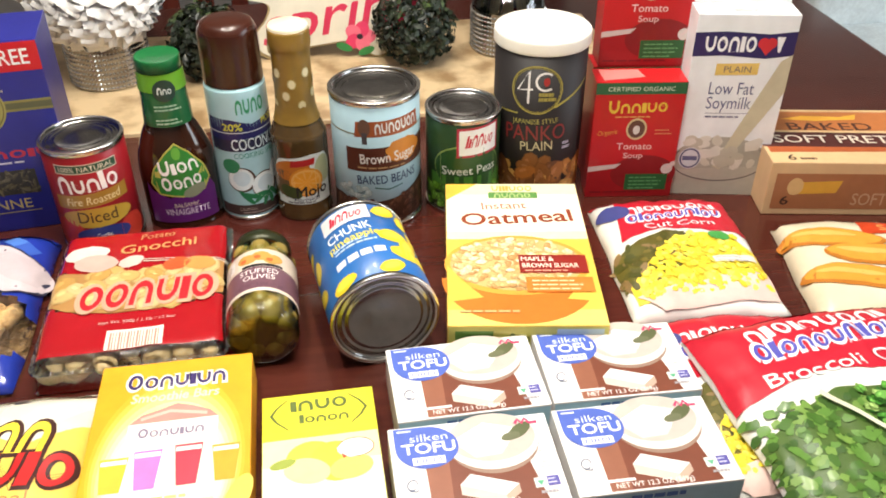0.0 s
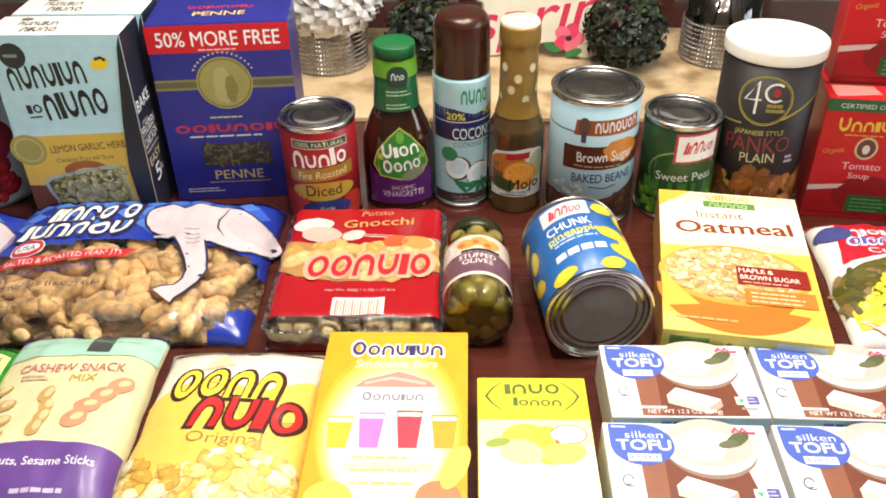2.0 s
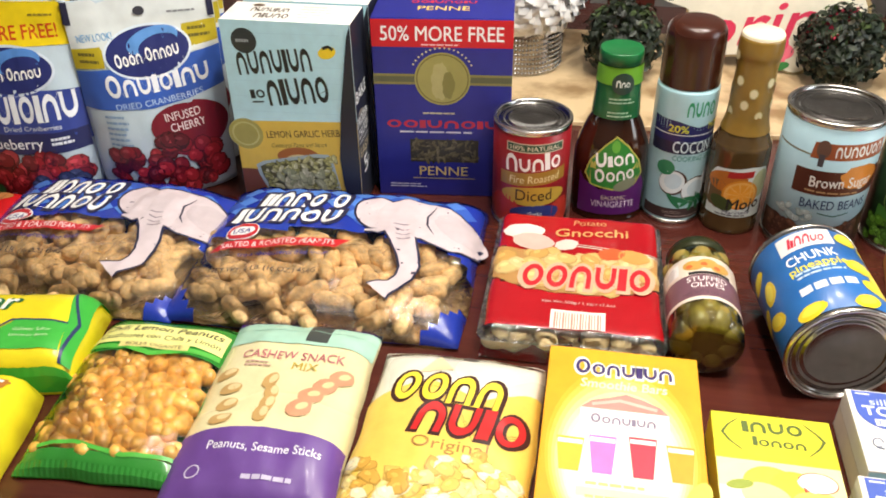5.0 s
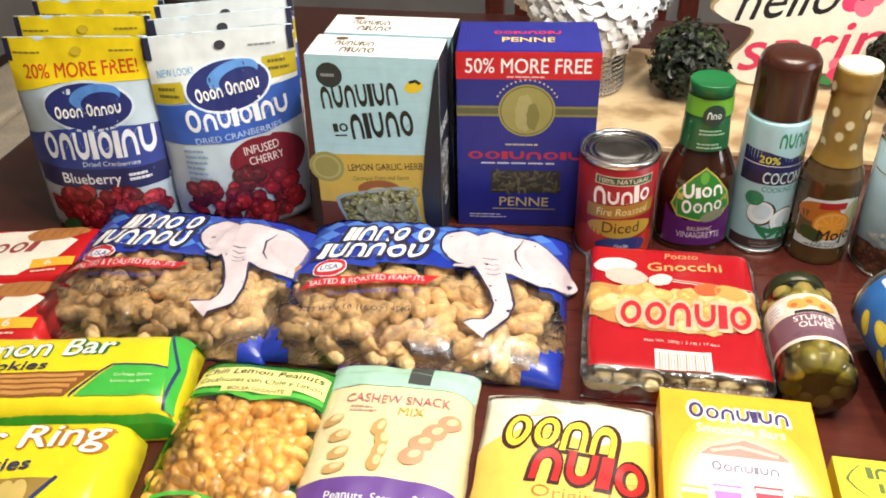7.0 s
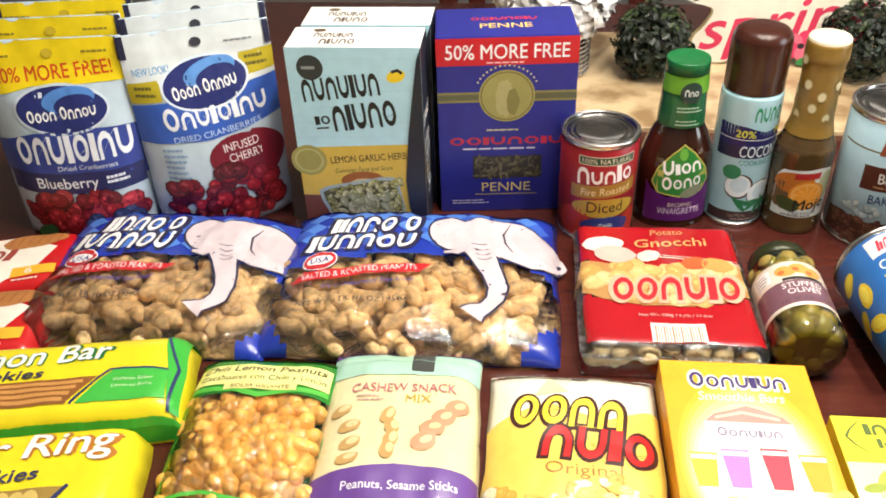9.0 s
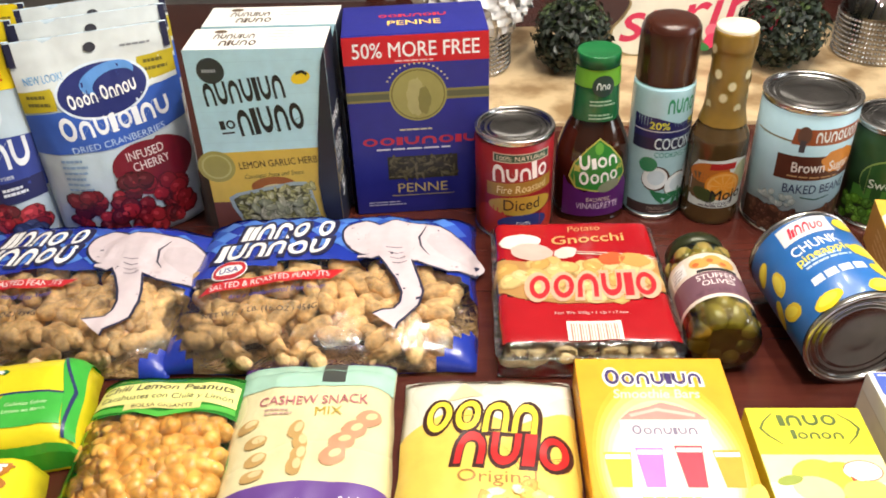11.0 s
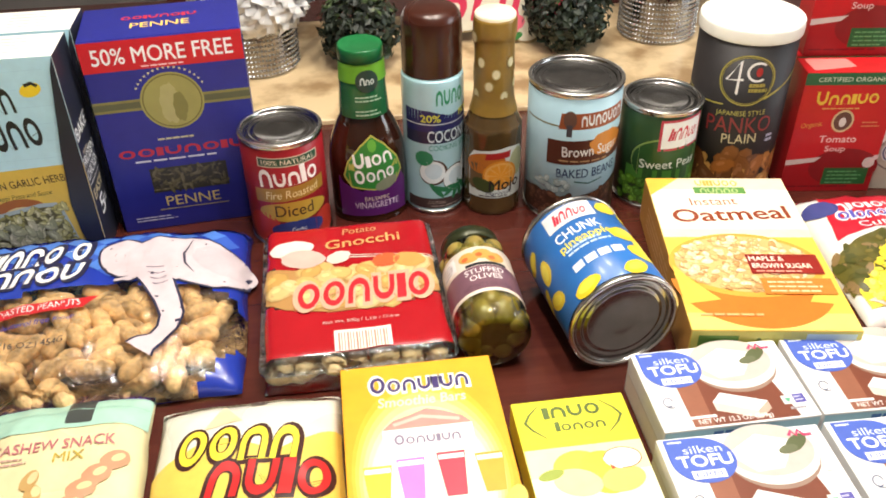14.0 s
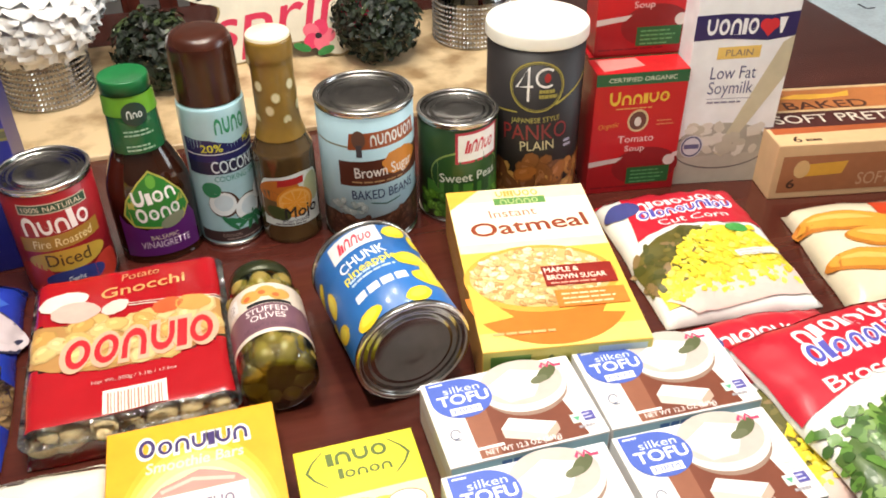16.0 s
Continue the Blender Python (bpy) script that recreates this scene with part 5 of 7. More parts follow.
_a.text("Brown Sugar", 0.004, 0.0745, 0.0105, (0.75, 0.72, 0.68), 5, width=0.058, rot=3, bold=0.02).lines(-0.028, 0.068, 0.06, 1, 0.002, 0.0015, (0.42, 0.25, 0.12), 5)
_a.text("BAKED BEANS", 0.002, 0.0515, 0.0095, (0.03, 0.05, 0.12), 4, width=0.062, rot=2, bold=0.01).band([(-0.012, 0.047), (0.002, 0.0445), (0.016, 0.0475)], 0.0012, (0.04, 0.12, 0.10), 4)
_a.poly([(-0.070, 0.007), (0.070, 0.007), (0.070, 0.048), (0.045, 0.046), (0.01, 0.034), (-0.03, 0.028), (-0.05, 0.034), (-0.070, 0.030)], (0.045, 0.018, 0.010), 2, "printed_panel")
_a.scatter(lambda u, v: v < 0.030 + 0.2 * max(0, u), (-0.06, 0.008, 0.065, 0.042), 120, 0.0048, [(0.085, 0.032, 0.018), (0.06, 0.022, 0.013), (0.11, 0.045, 0.025)], 3, 5, aspect=0.62, wobble=0.05, name="bean_picture", rim=0.5)
_a.scatter(lambda u, v: True, (-0.05, 0.036, -0.015, 0.048), 14, 0.004, [(0.30, 0.36, 0.36), (0.40, 0.46, 0.46)], 3, 6, name="picture")
_a.done(beans)

# tin of sweet peas
SR, SH = 0.0375, 0.107
peas = tin_can("pea_can", at(0.020, 0.787), SR, SH, mat("label_peas", (0.018, 0.050, 0.016), 0.4, grain=0.2, scale=25, coat=0.15), "dark green label tin can of sweet peas")
_a = can_art(SR, 8)
_a.ell(0.0, 0.054, 0.037, 0.026, (0.20, 0.30, 0.08), 1).ell(0.0, 0.053, 0.036, 0.025, (0.02, 0.075, 0.018), 2)
_a.poly([(-0.042, 0.045), (0.042, 0.045), (0.042, 0.030), (-0.042, 0.030)], (0.06, 0.20, 0.03), 2, "printed_panel")
_a.rect(-0.012, 0.066, 0.034, 0.098, (0.42, 0.02, 0.05), 3, rise=0.003).rect(-0.0095, 0.0685, 0.0315, 0.0955, (0.78, 0.78, 0.78), 4, rise=0.003)
_a.word(-0.004, 0.077, 0.030, 0.013, 6, (0.52, 0.02, 0.05), 5, rot=5, slant=0.3, seed=2, form="IiNNuo")
_a.text("Sweet Peas", 0.002, 0.0475, 0.0092, (0.66, 0.70, 0.62), 5, width=0.058, rot=3, bold=0.01)
_a.scatter(lambda u, v: True, (-0.05, 0.008, 0.05, 0.030), 90, 0.0046, [(0.10, 0.26, 0.02), (0.15, 0.34, 0.04), (0.06, 0.17, 0.02)], 3, 7, aspect=1.0, wobble=0.02, name="pea_picture", rim=0.45)
_a.done(peas)

# canister of bread crumbs
KR, KH = 0.0455, 0.178
panko = thing("crumb_canister", at(0.097, 0.812), "black cardboard panko canister with white plastic lid", "canister")
part_mesh("body", lathe_mesh([(0, 0), (KR - 0.001, 0), (KR, 0.001), (KR, KH - 0.008), (KR - 0.001, KH - 0.008)], 64), mat("panko_black", (0.012, 0.009, 0.009), 0.55, grain=0.15, scale=45, bump=0.06, bump_scale=350), panko, smooth=True)
part_mesh("lid", lathe_mesh(smooth_profile([(KR + 0.0002, KH - 0.013), (KR + 0.0018, KH - 0.0128), (KR + 0.002, KH - 0.006), (KR + 0.0014, KH - 0.001), (KR - 0.001, KH), (KR - 0.004, KH - 0.0016), (KR * 0.5, KH - 0.0018), (0, KH - 0.0018)], 4), 64), mat("lid_white", (0.82, 0.80, 0.72), 0.4, grain=0.03), panko, "white plastic lid", smooth=True)
_a = can_art(KR, -9)
_a.ring(0.0, 0.130, 0.0255, 0.0250, 0.0013, (0.36, 0.31, 0.06), 2).ring(0.0, 0.130, 0.0235, 0.0230, 0.0006, (0.30, 0.26, 0.05), 2)
_a.band([(-0.008, 0.116), (-0.008, 0.149), (-0.019, 0.129), (-0.004, 0.131)], 0.0024, (0.75, 0.75, 0.75), 3, "brand_mark").ring(0.008, 0.139, 0.010, 0.0098, 0.0022, (0.75, 0.75, 0.75), 3, "brand_mark", a0=50, a1=310).ell(0.009, 0.139, 0.003, 0.0045, (0.36, 0.02, 0.02), 3, "brand_mark")
_a.lines(0.002, 0.124, 0.018, 2, 0.005, 0.0036, (0.30, 0.26, 0.05), 3)
_a.band([(-0.07, 0.109), (-0.04, 0.103), (-0.018, 0.104)], 0.0016, (0.36, 0.31, 0.06), 2).band([(0.018, 0.112), (0.03, 0.118), (0.06, 0.132)], 0.0022, (0.36, 0.31, 0.06), 2)
_a.text("JAPANESE STYLE", 0.0, 0.0945, 0.0052, (0.40, 0.36, 0.08), 3, width=0.046, rot=4).text("PANKO", 0.001, 0.0765, 0.0165, (0.20, 0.016, 0.018), 3, width=0.062, rot=3).text("PLAIN", 0.003, 0.0655, 0.0100, (0.50, 0.44, 0.26), 3, width=0.032, rot=4)
_a.lines(0.030, 0.070, 0.010, 2, 0.005, 0.003, (0.4, 0.4, 0.5), 3)
_a.scatter(lambda u, v: v < 0.050 - 0.15 * abs(u), (-0.058, 0.004, 0.058, 0.055), 60, 0.0135, [(0.32, 0.11, 0.022), (0.42, 0.17, 0.035), (0.22, 0.08, 0.02), (0.14, 0.05, 0.015), (0.48, 0.24, 0.06)], 2, 15, aspect=0.6, wobble=0.14, name="picture")
_a.done(panko)

# cartons of tomato soup
OW, OD, OH = 0.090, 0.034, 0.130


def soup_carton(m, label):
    ob = carton("soup_carton", m, OW, OD, OH, card("soup_red", (0.46, 0.010, 0.014)), label, "carton", "cartons of tomato soup")
    a = Art(front_of(OW, OD, OH))
    a.rect(0, OH - 0.013, OW, OH - 0.0008, (0.015, 0.11, 0.045), 1).text("CERTIFIED ORGANIC", OW / 2, OH - 0.0095, 0.0045, (0.55, 0.62, 0.5), 3, width=0.066, bold=0.01)
    a.word(0.014, OH - 0.034, 0.060, 0.014, 6, (0.66, 0.46, 0.05), 3, rot=2, seed=3, form="Unniuo").lines(0.022, OH - 0.038, 0.044, 1, 0.002, 0.0012, (0.6, 0.35, 0.1), 3)
    a.ell(OW / 2, OH - 0.051, 0.0105, 0.012, (0.55, 0.45, 0.25), 2, "brand_mark").ell(OW / 2, OH - 0.051, 0.0085, 0.0098, (0.10, 0.045, 0.035), 3, "brand_mark").ell(OW / 2, OH - 0.052, 0.0035, 0.005, (0.6, 0.58, 0.55), 4, "brand_mark")
    a.text("Organic", 0.016, OH - 0.057, 0.0050, (0.62, 0.30, 0.05), 3, width=0.020, rot=8, slant=0.2).lines(0.064, OH - 0.053, 0.018, 2, 0.004, 0.0012, (0.6, 0.25, 0.1), 3)
    a.text("Tomato", OW / 2, OH - 0.074, 0.0075, (0.74, 0.52, 0.50), 3, width=0.036, bold=0.01).text("Soup", OW / 2, OH - 0.084, 0.0062, (0.74, 0.52, 0.50), 3, width=0.020, bold=0.01)
    a.poly([(0, 0.0), (OW, 0.0), (OW, 0.034), (0.0, 0.034)], (0.30, 0.008, 0.012), 1, "printed_panel")
    a.poly([(0, 0.030), (0.028, 0.034), (0.034, 0.0395), (0.0, 0.036)], (0.55, 0.48, 0.46), 3, "spoon_picture").ell(0.058, 0.028, 0.034, 0.021, (0.20, 0.010, 0.012), 2, "tomato_picture", n=36)
    a.rect(0.040, 0.008, 0.084, 0.027, (0.015, 0.10, 0.03), 5).lines(0.044, 0.022, 0.036, 4, 0.0042, 0.0015, (0.10, 0.30, 0.12), 6)
    a.ell(0.082, 0.033, 0.006, 0.006, (0.55, 0.52, 0.5), 5, "brand_mark").lines(0.004, 0.005, 0.08, 1, 0.003, 0.0014, (0.15, 0.005, 0.01), 4)
    a.poly([(OW - 0.012, 0.031), (OW, 0.037), (OW, 0.042), (OW - 0.004, 0.041)], (0.6, 0.5, 0.5), 5)
    a.done(ob)
    a = Art(top_of(OW, OD, OH))
    a.poly([(0.008, 0.004), (0.05, 0.012), (0.046, 0.030), (0.006, 0.030)], (0.62, 0.22, 0.20), 1, "printed_panel")
    a.done(ob)
    return ob


soup_carton(at(0.150, 0.786, 1.5), "bright red tomato soup carton, standing in front")
soup_carton(at(0.152, 0.824, 1.5), "bright red tomato soup carton, under another carton")
soup_carton(at(0.156, 0.824, 1.5, OH + 0.0006), "bright red tomato soup carton, stacked on another carton")

# soy milk carton
MW, MD, MH = 0.096, 0.063, 0.196
soy = carton("soymilk_carton", at(0.240, 0.793, -2), MW, MD, MH, card("soy_white", (0.74, 0.77, 0.80)), "white low fat soymilk carton with navy band", "carton")
_a = Art(front_of(MW, MD, MH))
_a.poly([(0, MH - 0.042), (0.03, MH - 0.0405), (0.07, MH - 0.0435), (MW, MH - 0.040), (MW, MH - 0.016), (0.07, MH - 0.019), (0.03, MH - 0.0165), (0, MH - 0.018)], (0.025, 0.020, 0.10), 1, "printed_panel")
_a.word(0.010, MH - 0.037, 0.050, 0.0155, 5, (0.78, 0.80, 0.82), 3, thick=0.72, seed=6, form="UONIO").ell(0.066, MH - 0.028, 0.0055, 0.0055, (0.55, 0.03, 0.04), 3, "heart").ell(0.073, MH - 0.028, 0.0055, 0.0055, (0.55, 0.03, 0.04), 3, "heart")
_a.poly([(0.0612, MH - 0.030), (0.0777, MH - 0.030), (0.0695, MH - 0.040)], (0.55, 0.03, 0.04), 3, "heart").word(0.077, MH - 0.037, 0.009, 0.0155, 1, (0.78, 0.80, 0.82), 3, form="V")
_a.rect(0.025, MH - 0.061, 0.066, MH - 0.049, (0.70, 0.50, 0.14), 1, rise=0.001).text("PLAIN", 0.046, MH - 0.0578, 0.0064, (0.16, 0.13, 0.14), 3, width=0.026)
_a.text("Low Fat", 0.044, MH - 0.081, 0.0130, (0.12, 0.14, 0.26), 3, width=0.044).text("Soymilk", 0.044, MH - 0.0965, 0.0130, (0.12, 0.14, 0.26), 3, width=0.044).rect(0.022, MH - 0.102, 0.066, MH - 0.1013, (0.3, 0.3, 0.4), 3).lines(0.023, MH - 0.1065, 0.042, 1, 0.003, 0.002, (0.2, 0.2, 0.3), 3)
_a.poly([(0.048, 0.030), (0.040, 0.034), (0.086, 0.150), (MW, 0.157), (MW, 0.118)], (0.50, 0.47, 0.34), 2, "pour_picture")
_a.ell(0.046, 0.038, 0.050, 0.030, (0.36, 0.35, 0.30), 1, "bowl_picture", n=40, a0=-180, a1=180).poly([(0.0, 0.0), (MW, 0.0), (MW, 0.035), (0, 0.03)], (0.42, 0.40, 0.34), 1, "printed_panel")
_a.ring(0.046, 0.040, 0.049, 0.024, 0.0016, (0.15, 0.13, 0.13), 3, a0=150, a1=395).scatter(lambda u, v: abs(u - 0.045) < 0.035, (0.012, 0.036, 0.080, 0.066), 26, 0.008, [(0.55, 0.53, 0.45), (0.46, 0.44, 0.36), (0.62, 0.60, 0.54)], 4, 8, wobble=0.2, name="splash_picture", shade=False)
_a.ell(0.0155, 0.043, 0.0115, 0.0125, (0.55, 0.57, 0.62), 10, "seal_mark").ring(0.0155, 0.043, 0.0105, 0.0115, 0.0018, (0.10, 0.11, 0.2), 11).rect(0.008, 0.0405, 0.023, 0.0455, (0.10, 0.11, 0.22), 11, "seal_mark")
_a.done(soy)
part("top_seam", box_bm(MW - 0.004, 0.002, 0.008, 0.0005, 1, at=(0.002, MD / 2 - 0.001, MH)), card("soy_white", (0.74, 0.77, 0.80)), soy)
part("pour_tab", box_bm(0.022, 0.016, 0.004, 0.0015, 2, at=(MW * 0.36, 0.008, MH)), mat("tab_white", (0.8, 0.8, 0.8), 0.4), soy)

# box of soft pretzels
ZW, ZD, ZH = 0.205, 0.120, 0.060
pretz = carton("pretzel_box", at(0.326, 0.752, -1), ZW, ZD, ZH, card("pretzel_brown", (0.60, 0.40, 0.22)), "brown and tan soft pretzel box lying flat", "box")
_a = Art(top_of(ZW, ZD, ZH))
_a.rect(0.004, 0.070, ZW - 0.004, ZD - 0.006, (0.50, 0.17, 0.05), 1).poly([(0.0, 0.034), (ZW, 0.034), (ZW, 0.064), (0.0, 0.066)], (0.085, 0.022, 0.018), 2, "printed_panel").poly([(0.004, 0.022), (ZW, 0.026), (ZW, 0.034), (0.004, 0.034)], (0.42, 0.10, 0.03), 1, "printed_panel")
_a.rect(0.001, 0.001, ZW - 0.001, ZD - 0.001, (0.66, 0.46, 0.24), 0.5)
_a.text("BAKED", 0.082, 0.071, 0.0165, (0.10, 0.035, 0.02), 3, width=0.088, bold=0.02).text("SOFT PRETZELS", 0.100, 0.043, 0.0165, (0.68, 0.60, 0.48), 3, width=0.170, bold=0.01).text("6", 0.022, 0.006, 0.011, (0.05, 0.02, 0.015), 3, width=0.008, bold=0.03).lines(0.030, 0.007, 0.02, 1, 0.003, 0.004, (0.08, 0.03, 0.02), 3)
_a.poly([(0.035, 0.096), (0.06, 0.104), (0.10, 0.102), (0.12, 0.108), (0.115, 0.096), (0.07, 0.092)], (0.80, 0.42, 0.05), 3, "brand_mark")
_a.done(pretz)
_a = Art(front_of(ZW, ZD, ZH))
_a.rect(0.007, 0.007, ZW - 0.006, ZH - 0.012, (0.34, 0.13, 0.055), 3).rect(0.025, 0.024, 0.070, 0.038, (0.66, 0.34, 0.04), 5, "brand_mark", slant=0.004, rise=0.002).text("6", 0.020, 0.012, 0.010, (0.05, 0.02, 0.015), 5, width=0.008, bold=0.03)
_a.text("SOFT PRETZELS", 0.140, 0.012, 0.014, (0.50, 0.30, 0.18), 5, width=0.105, bold=0.01).ell(0.028, 0.033, 0.008, 0.010, (0.62, 0.40, 0.18), 5, "picture")
_a.done(pretz)

# ---- middle row ----
# tray of gnocchi under printed film
GW, GL = 0.150, 0.185
M_REDFILM = film("gnocchi_red", (0.36, 0.008, 0.013), 0.2)
M_CLEAR = clear("bag_clear", (0.97, 0.97, 0.96), 0.035, 0.10, 1.6)
gnocchi, _s, _a = bag("gnocchi_pack", at(-0.2600, 0.592, 10), GW, GL, 0.030, [M_REDFILM, M_CLEAR], "red film pack of potato gnocchi, sealed flat", "pack",
                      lambda u, v: 0 if (0.018 + 0.010 * (u / 0.075) ** 2 < v < 0.086 or -0.0825 < v < -0.036 + 0.014 * (u / 0.075) ** 2) and abs(u) < 0.072 else 1, p=22, q=22, power=0.35, wrinkle=0.0006, seed=4, nu=40, nv=40)
_a.poly([(-0.071, -0.020), (-0.055, -0.030), (-0.02, -0.037), (0.02, -0.037), (0.05, -0.030), (0.071, -0.020), (0.071, 0.026), (0.04, 0.020), (0.0, 0.017), (-0.04, 0.020), (-0.071, 0.026)], (0.42, 0.22, 0.07), 1, "dumpling_picture")
_a.scatter(lambda u, v: -0.033 + 0.014 * (u / 0.075) ** 2 < v < 0.017 + 0.010 * (u / 0.075) ** 2, (-0.064, -0.034, 0.064, 0.026), 60, 0.0118, [(0.58, 0.37, 0.12), (0.62, 0.43, 0.17), (0.52, 0.30, 0.08), (0.66, 0.48, 0.22)], 1.2, 31, aspect=0.8, wobble=0.1, name="dumpling_picture", rim=0.78)
_a.ell(0.030, 0.024, 0.012, 0.009, (0.58, 0.10, 0.03), 8, "dumpling_picture", rot=15, wobble=0.08).ell(0.050, 0.022, 0.014, 0.010, (0.72, 0.30, 0.08), 8, "dumpling_picture", rot=-15, wobble=0.08)
_a.text("Potato", 0.010, 0.068, 0.0085, (0.55, 0.24, 0.10), 3, width=0.030, rot=4, slant=0.15).text("Gnocchi", 0.012, 0.050, 0.0125, (0.60, 0.30, 0.10), 3, width=0.066, rot=5, slant=0.1, bold=0.015)
_a.band([(0.0, 0.033), (0.03, 0.030), (0.073, 0.024)], 0.0012, (0.72, 0.6, 0.5), 3).band([(0.0, 0.036), (0.03, 0.033), (0.073, 0.027)], 0.0008, (0.72, 0.6, 0.5), 3)
_a.ell(-0.050, 0.052, 0.019, 0.012, (0.74, 0.62, 0.56), 4, "emblem_shape", rot=8, wobble=0.05).ell(-0.040, 0.036, 0.019, 0.013, (0.62, 0.40, 0.34), 5, "emblem_shape", rot=-10, wobble=0.05).ell(-0.010, 0.034, 0.011, 0.008, (0.70, 0.52, 0.46), 4, "emblem_shape", rot=30, wobble=0.08)
_a.word(-0.050, -0.035, 0.116, 0.037, 6, (0.66, 0.36, 0.24), 9, rot=2, seed=8, slant=0.1, thick=1.0, form="OONUIO").word(-0.0475, -0.0325, 0.111, 0.032, 6, (0.50, 0.016, 0.025), 10, rot=2, slant=0.1, seed=8, thick=0.8, form="OONUIO")
_a.text("Net Wt. 500g / 1.1lb / 17.6oz", 0.004, -0.052, 0.0034, (0.6, 0.4, 0.35), 4, width=0.060)
_a.rect(-0.018, -0.083, 0.026, -0.061, (0.76, 0.70, 0.62), 4, "barcode_panel")
for _k in range(17):
    _a.rect(-0.015 + 0.0023 * _k, -0.083, -0.0142 + 0.0023 * _k + 0.0006 * (_k % 3 == 0), -0.064, (0.42, 0.20, 0.14), 5, "barcode_bar")
_a.done(gnocchi)
M_GNOC = mat("gnocchi", (0.76, 0.60, 0.32), 0.55, grain=0.08, scale=120, bump=0.2)
_m = blob_mesh("gnocchi", M_GNOC, 0.0135, 0.0105, 0.0095, rough=0.1)
morsels(gnocchi, "gnocco", _m, fill(_s, lambda u, v: abs(u) < 0.060 and abs(v) < 0.076, (-0.066, -0.082, 0.066, 0.082), (0.0195, 0.0165), 0.0100, 3))
morsels(gnocchi, "gnocco", _m, fill(lambda u, v, o: (u, v, 0.0205), lambda u, v: abs(u) < 0.060 and abs(v) < 0.076, (-0.062, -0.078, 0.062, 0.078), (0.020, 0.018), 0.0100, 8))
morsels(gnocchi, "gnocco", _m, [pose(-0.060 + 0.0200 * k, -0.0790 + 0.002 * (k % 2), 0.0120 + 0.002 * (k % 3), 15 * k, 20 * (k % 3) - 15, 50 * k) for k in range(7)])
# clear rim of the tray
part("tray_rim", rounded_plate(-GW / 2 - 0.001, -GL / 2 - 0.001, GW / 2 + 0.001, GL / 2 + 0.001, 0.020, 0.0212, 0.010, 6, 0), M_CLEAR, gnocchi, "clear plastic rim")

# jar of stuffed olives, lying down
olive = thing("olive_jar", pose(-0.1630, 0.641, T + 0.0304, 90, 0, 10), "glass jar of stuffed green olives lying on its side", "jar")
M_JAR = clear("jar_glass", (0.90, 0.95, 0.80), 0.05, 0.02, 0.0)
M_OLIVE = mat("olive", (0.30, 0.22, 0.055), 0.25, grain=0.15, scale=60, coat=0.3)
JR, JL = 0.0290, 0.121
part_mesh("glass", lathe_mesh(smooth_profile([(0, JL), (0.022, JL), (0.0275, JL - 0.003), (JR, JL - 0.010), (JR, JL - 0.04), (JR - 0.001, 0.045), (JR - 0.001, 0.028), (0.0265, 0.018), (0.024, 0.012), (0.024, 0.004)], 5), 56), M_JAR, olive, "clear glass", smooth=True)
part_mesh("brine", lathe_mesh(smooth_profile([(0, JL - 0.007), (0.020, JL - 0.007), (0.026, JL - 0.011), (0.0272, JL - 0.02), (0.0265, 0.04), (0.022, 0.018), (0, 0.016)], 4), 40), mat("brine_olives", (0.17, 0.115, 0.03), 0.12, grain=0.3, scale=50, coat=0.3), olive, "olive brine", smooth=True)
part_mesh("lid", lathe_mesh([(0, 0), (0.0245, 0), (0.0258, 0.001), (0.0258, 0.013), (0.0245, 0.0135)], 48), mat("lid_olive", (0.030, 0.035, 0.014), 0.3, 0.3, grain=0.1), olive, "dark green metal lid", smooth=True)
_m = blob_mesh("olive", M_OLIVE, 0.0118, 0.0098, 0.0098, seg=12, rings=8)
_rnd = random.Random(4)
_pl = []
for _j, _z in enumerate((0.026, 0.037, 0.095, 0.106)):
    for _k in range(8):
        _t = 2 * math.pi * (_k + 0.5 * (_j % 2)) / 8
        _pl.append(pose(0.0192 * math.cos(_t), 0.0192 * math.sin(_t), _z, 0, _rnd.uniform(50, 130), math.degrees(_t)))
morsels(olive, "olive", _m, _pl)
part_mesh("paper_label", lathe_mesh([(JR + 0.0002, 0.037), (JR + 0.0005, 0.0375), (JR + 0.0005, 0.0945), (JR + 0.0002, 0.095)], 64), card("olive_label", (0.70, 0.60, 0.50)), olive, "cream paper label", smooth=True)
# on this jar the girth runs from the side that faces up
_a = Art(lambda u, v, o: ((JR + 0.0005 + o) * math.sin(u / JR), (JR + 0.0005 + o) * math.cos(u / JR), 0.140 - v), cuts(-0.06, 0.06, 30))
_a.rect(-0.045, 0.0485, 0.045, 0.0775, (0.16, 0.075, 0.10), 1).rect(-0.014, 0.078, 0.020, 0.0815, BLACK, 2)
_a.text("STUFFED", 0.0, 0.0685, 0.0062, (0.78, 0.70, 0.68), 3, width=0.032, bold=0.01).text("OLIVES", 0.0, 0.0605, 0.0062, (0.78, 0.70, 0.68), 3, width=0.026, bold=0.01).text("NET WT 5 OZ (142g)", 0.0, 0.0515, 0.0038, (0.10, 0.05, 0.07), 3, width=0.040)
for _u, _v in ((-0.010, 0.090), (0.002, 0.0925), (0.012, 0.0885)):
    _a.ell(_u, _v, 0.0085, 0.0065, (0.52, 0.30, 0.07), 2, "olive_picture", rot=_u * 2000).ell(_u - 0.003, _v - 0.001, 0.0028, 0.0026, (0.55, 0.12, 0.03), 3, "olive_picture")
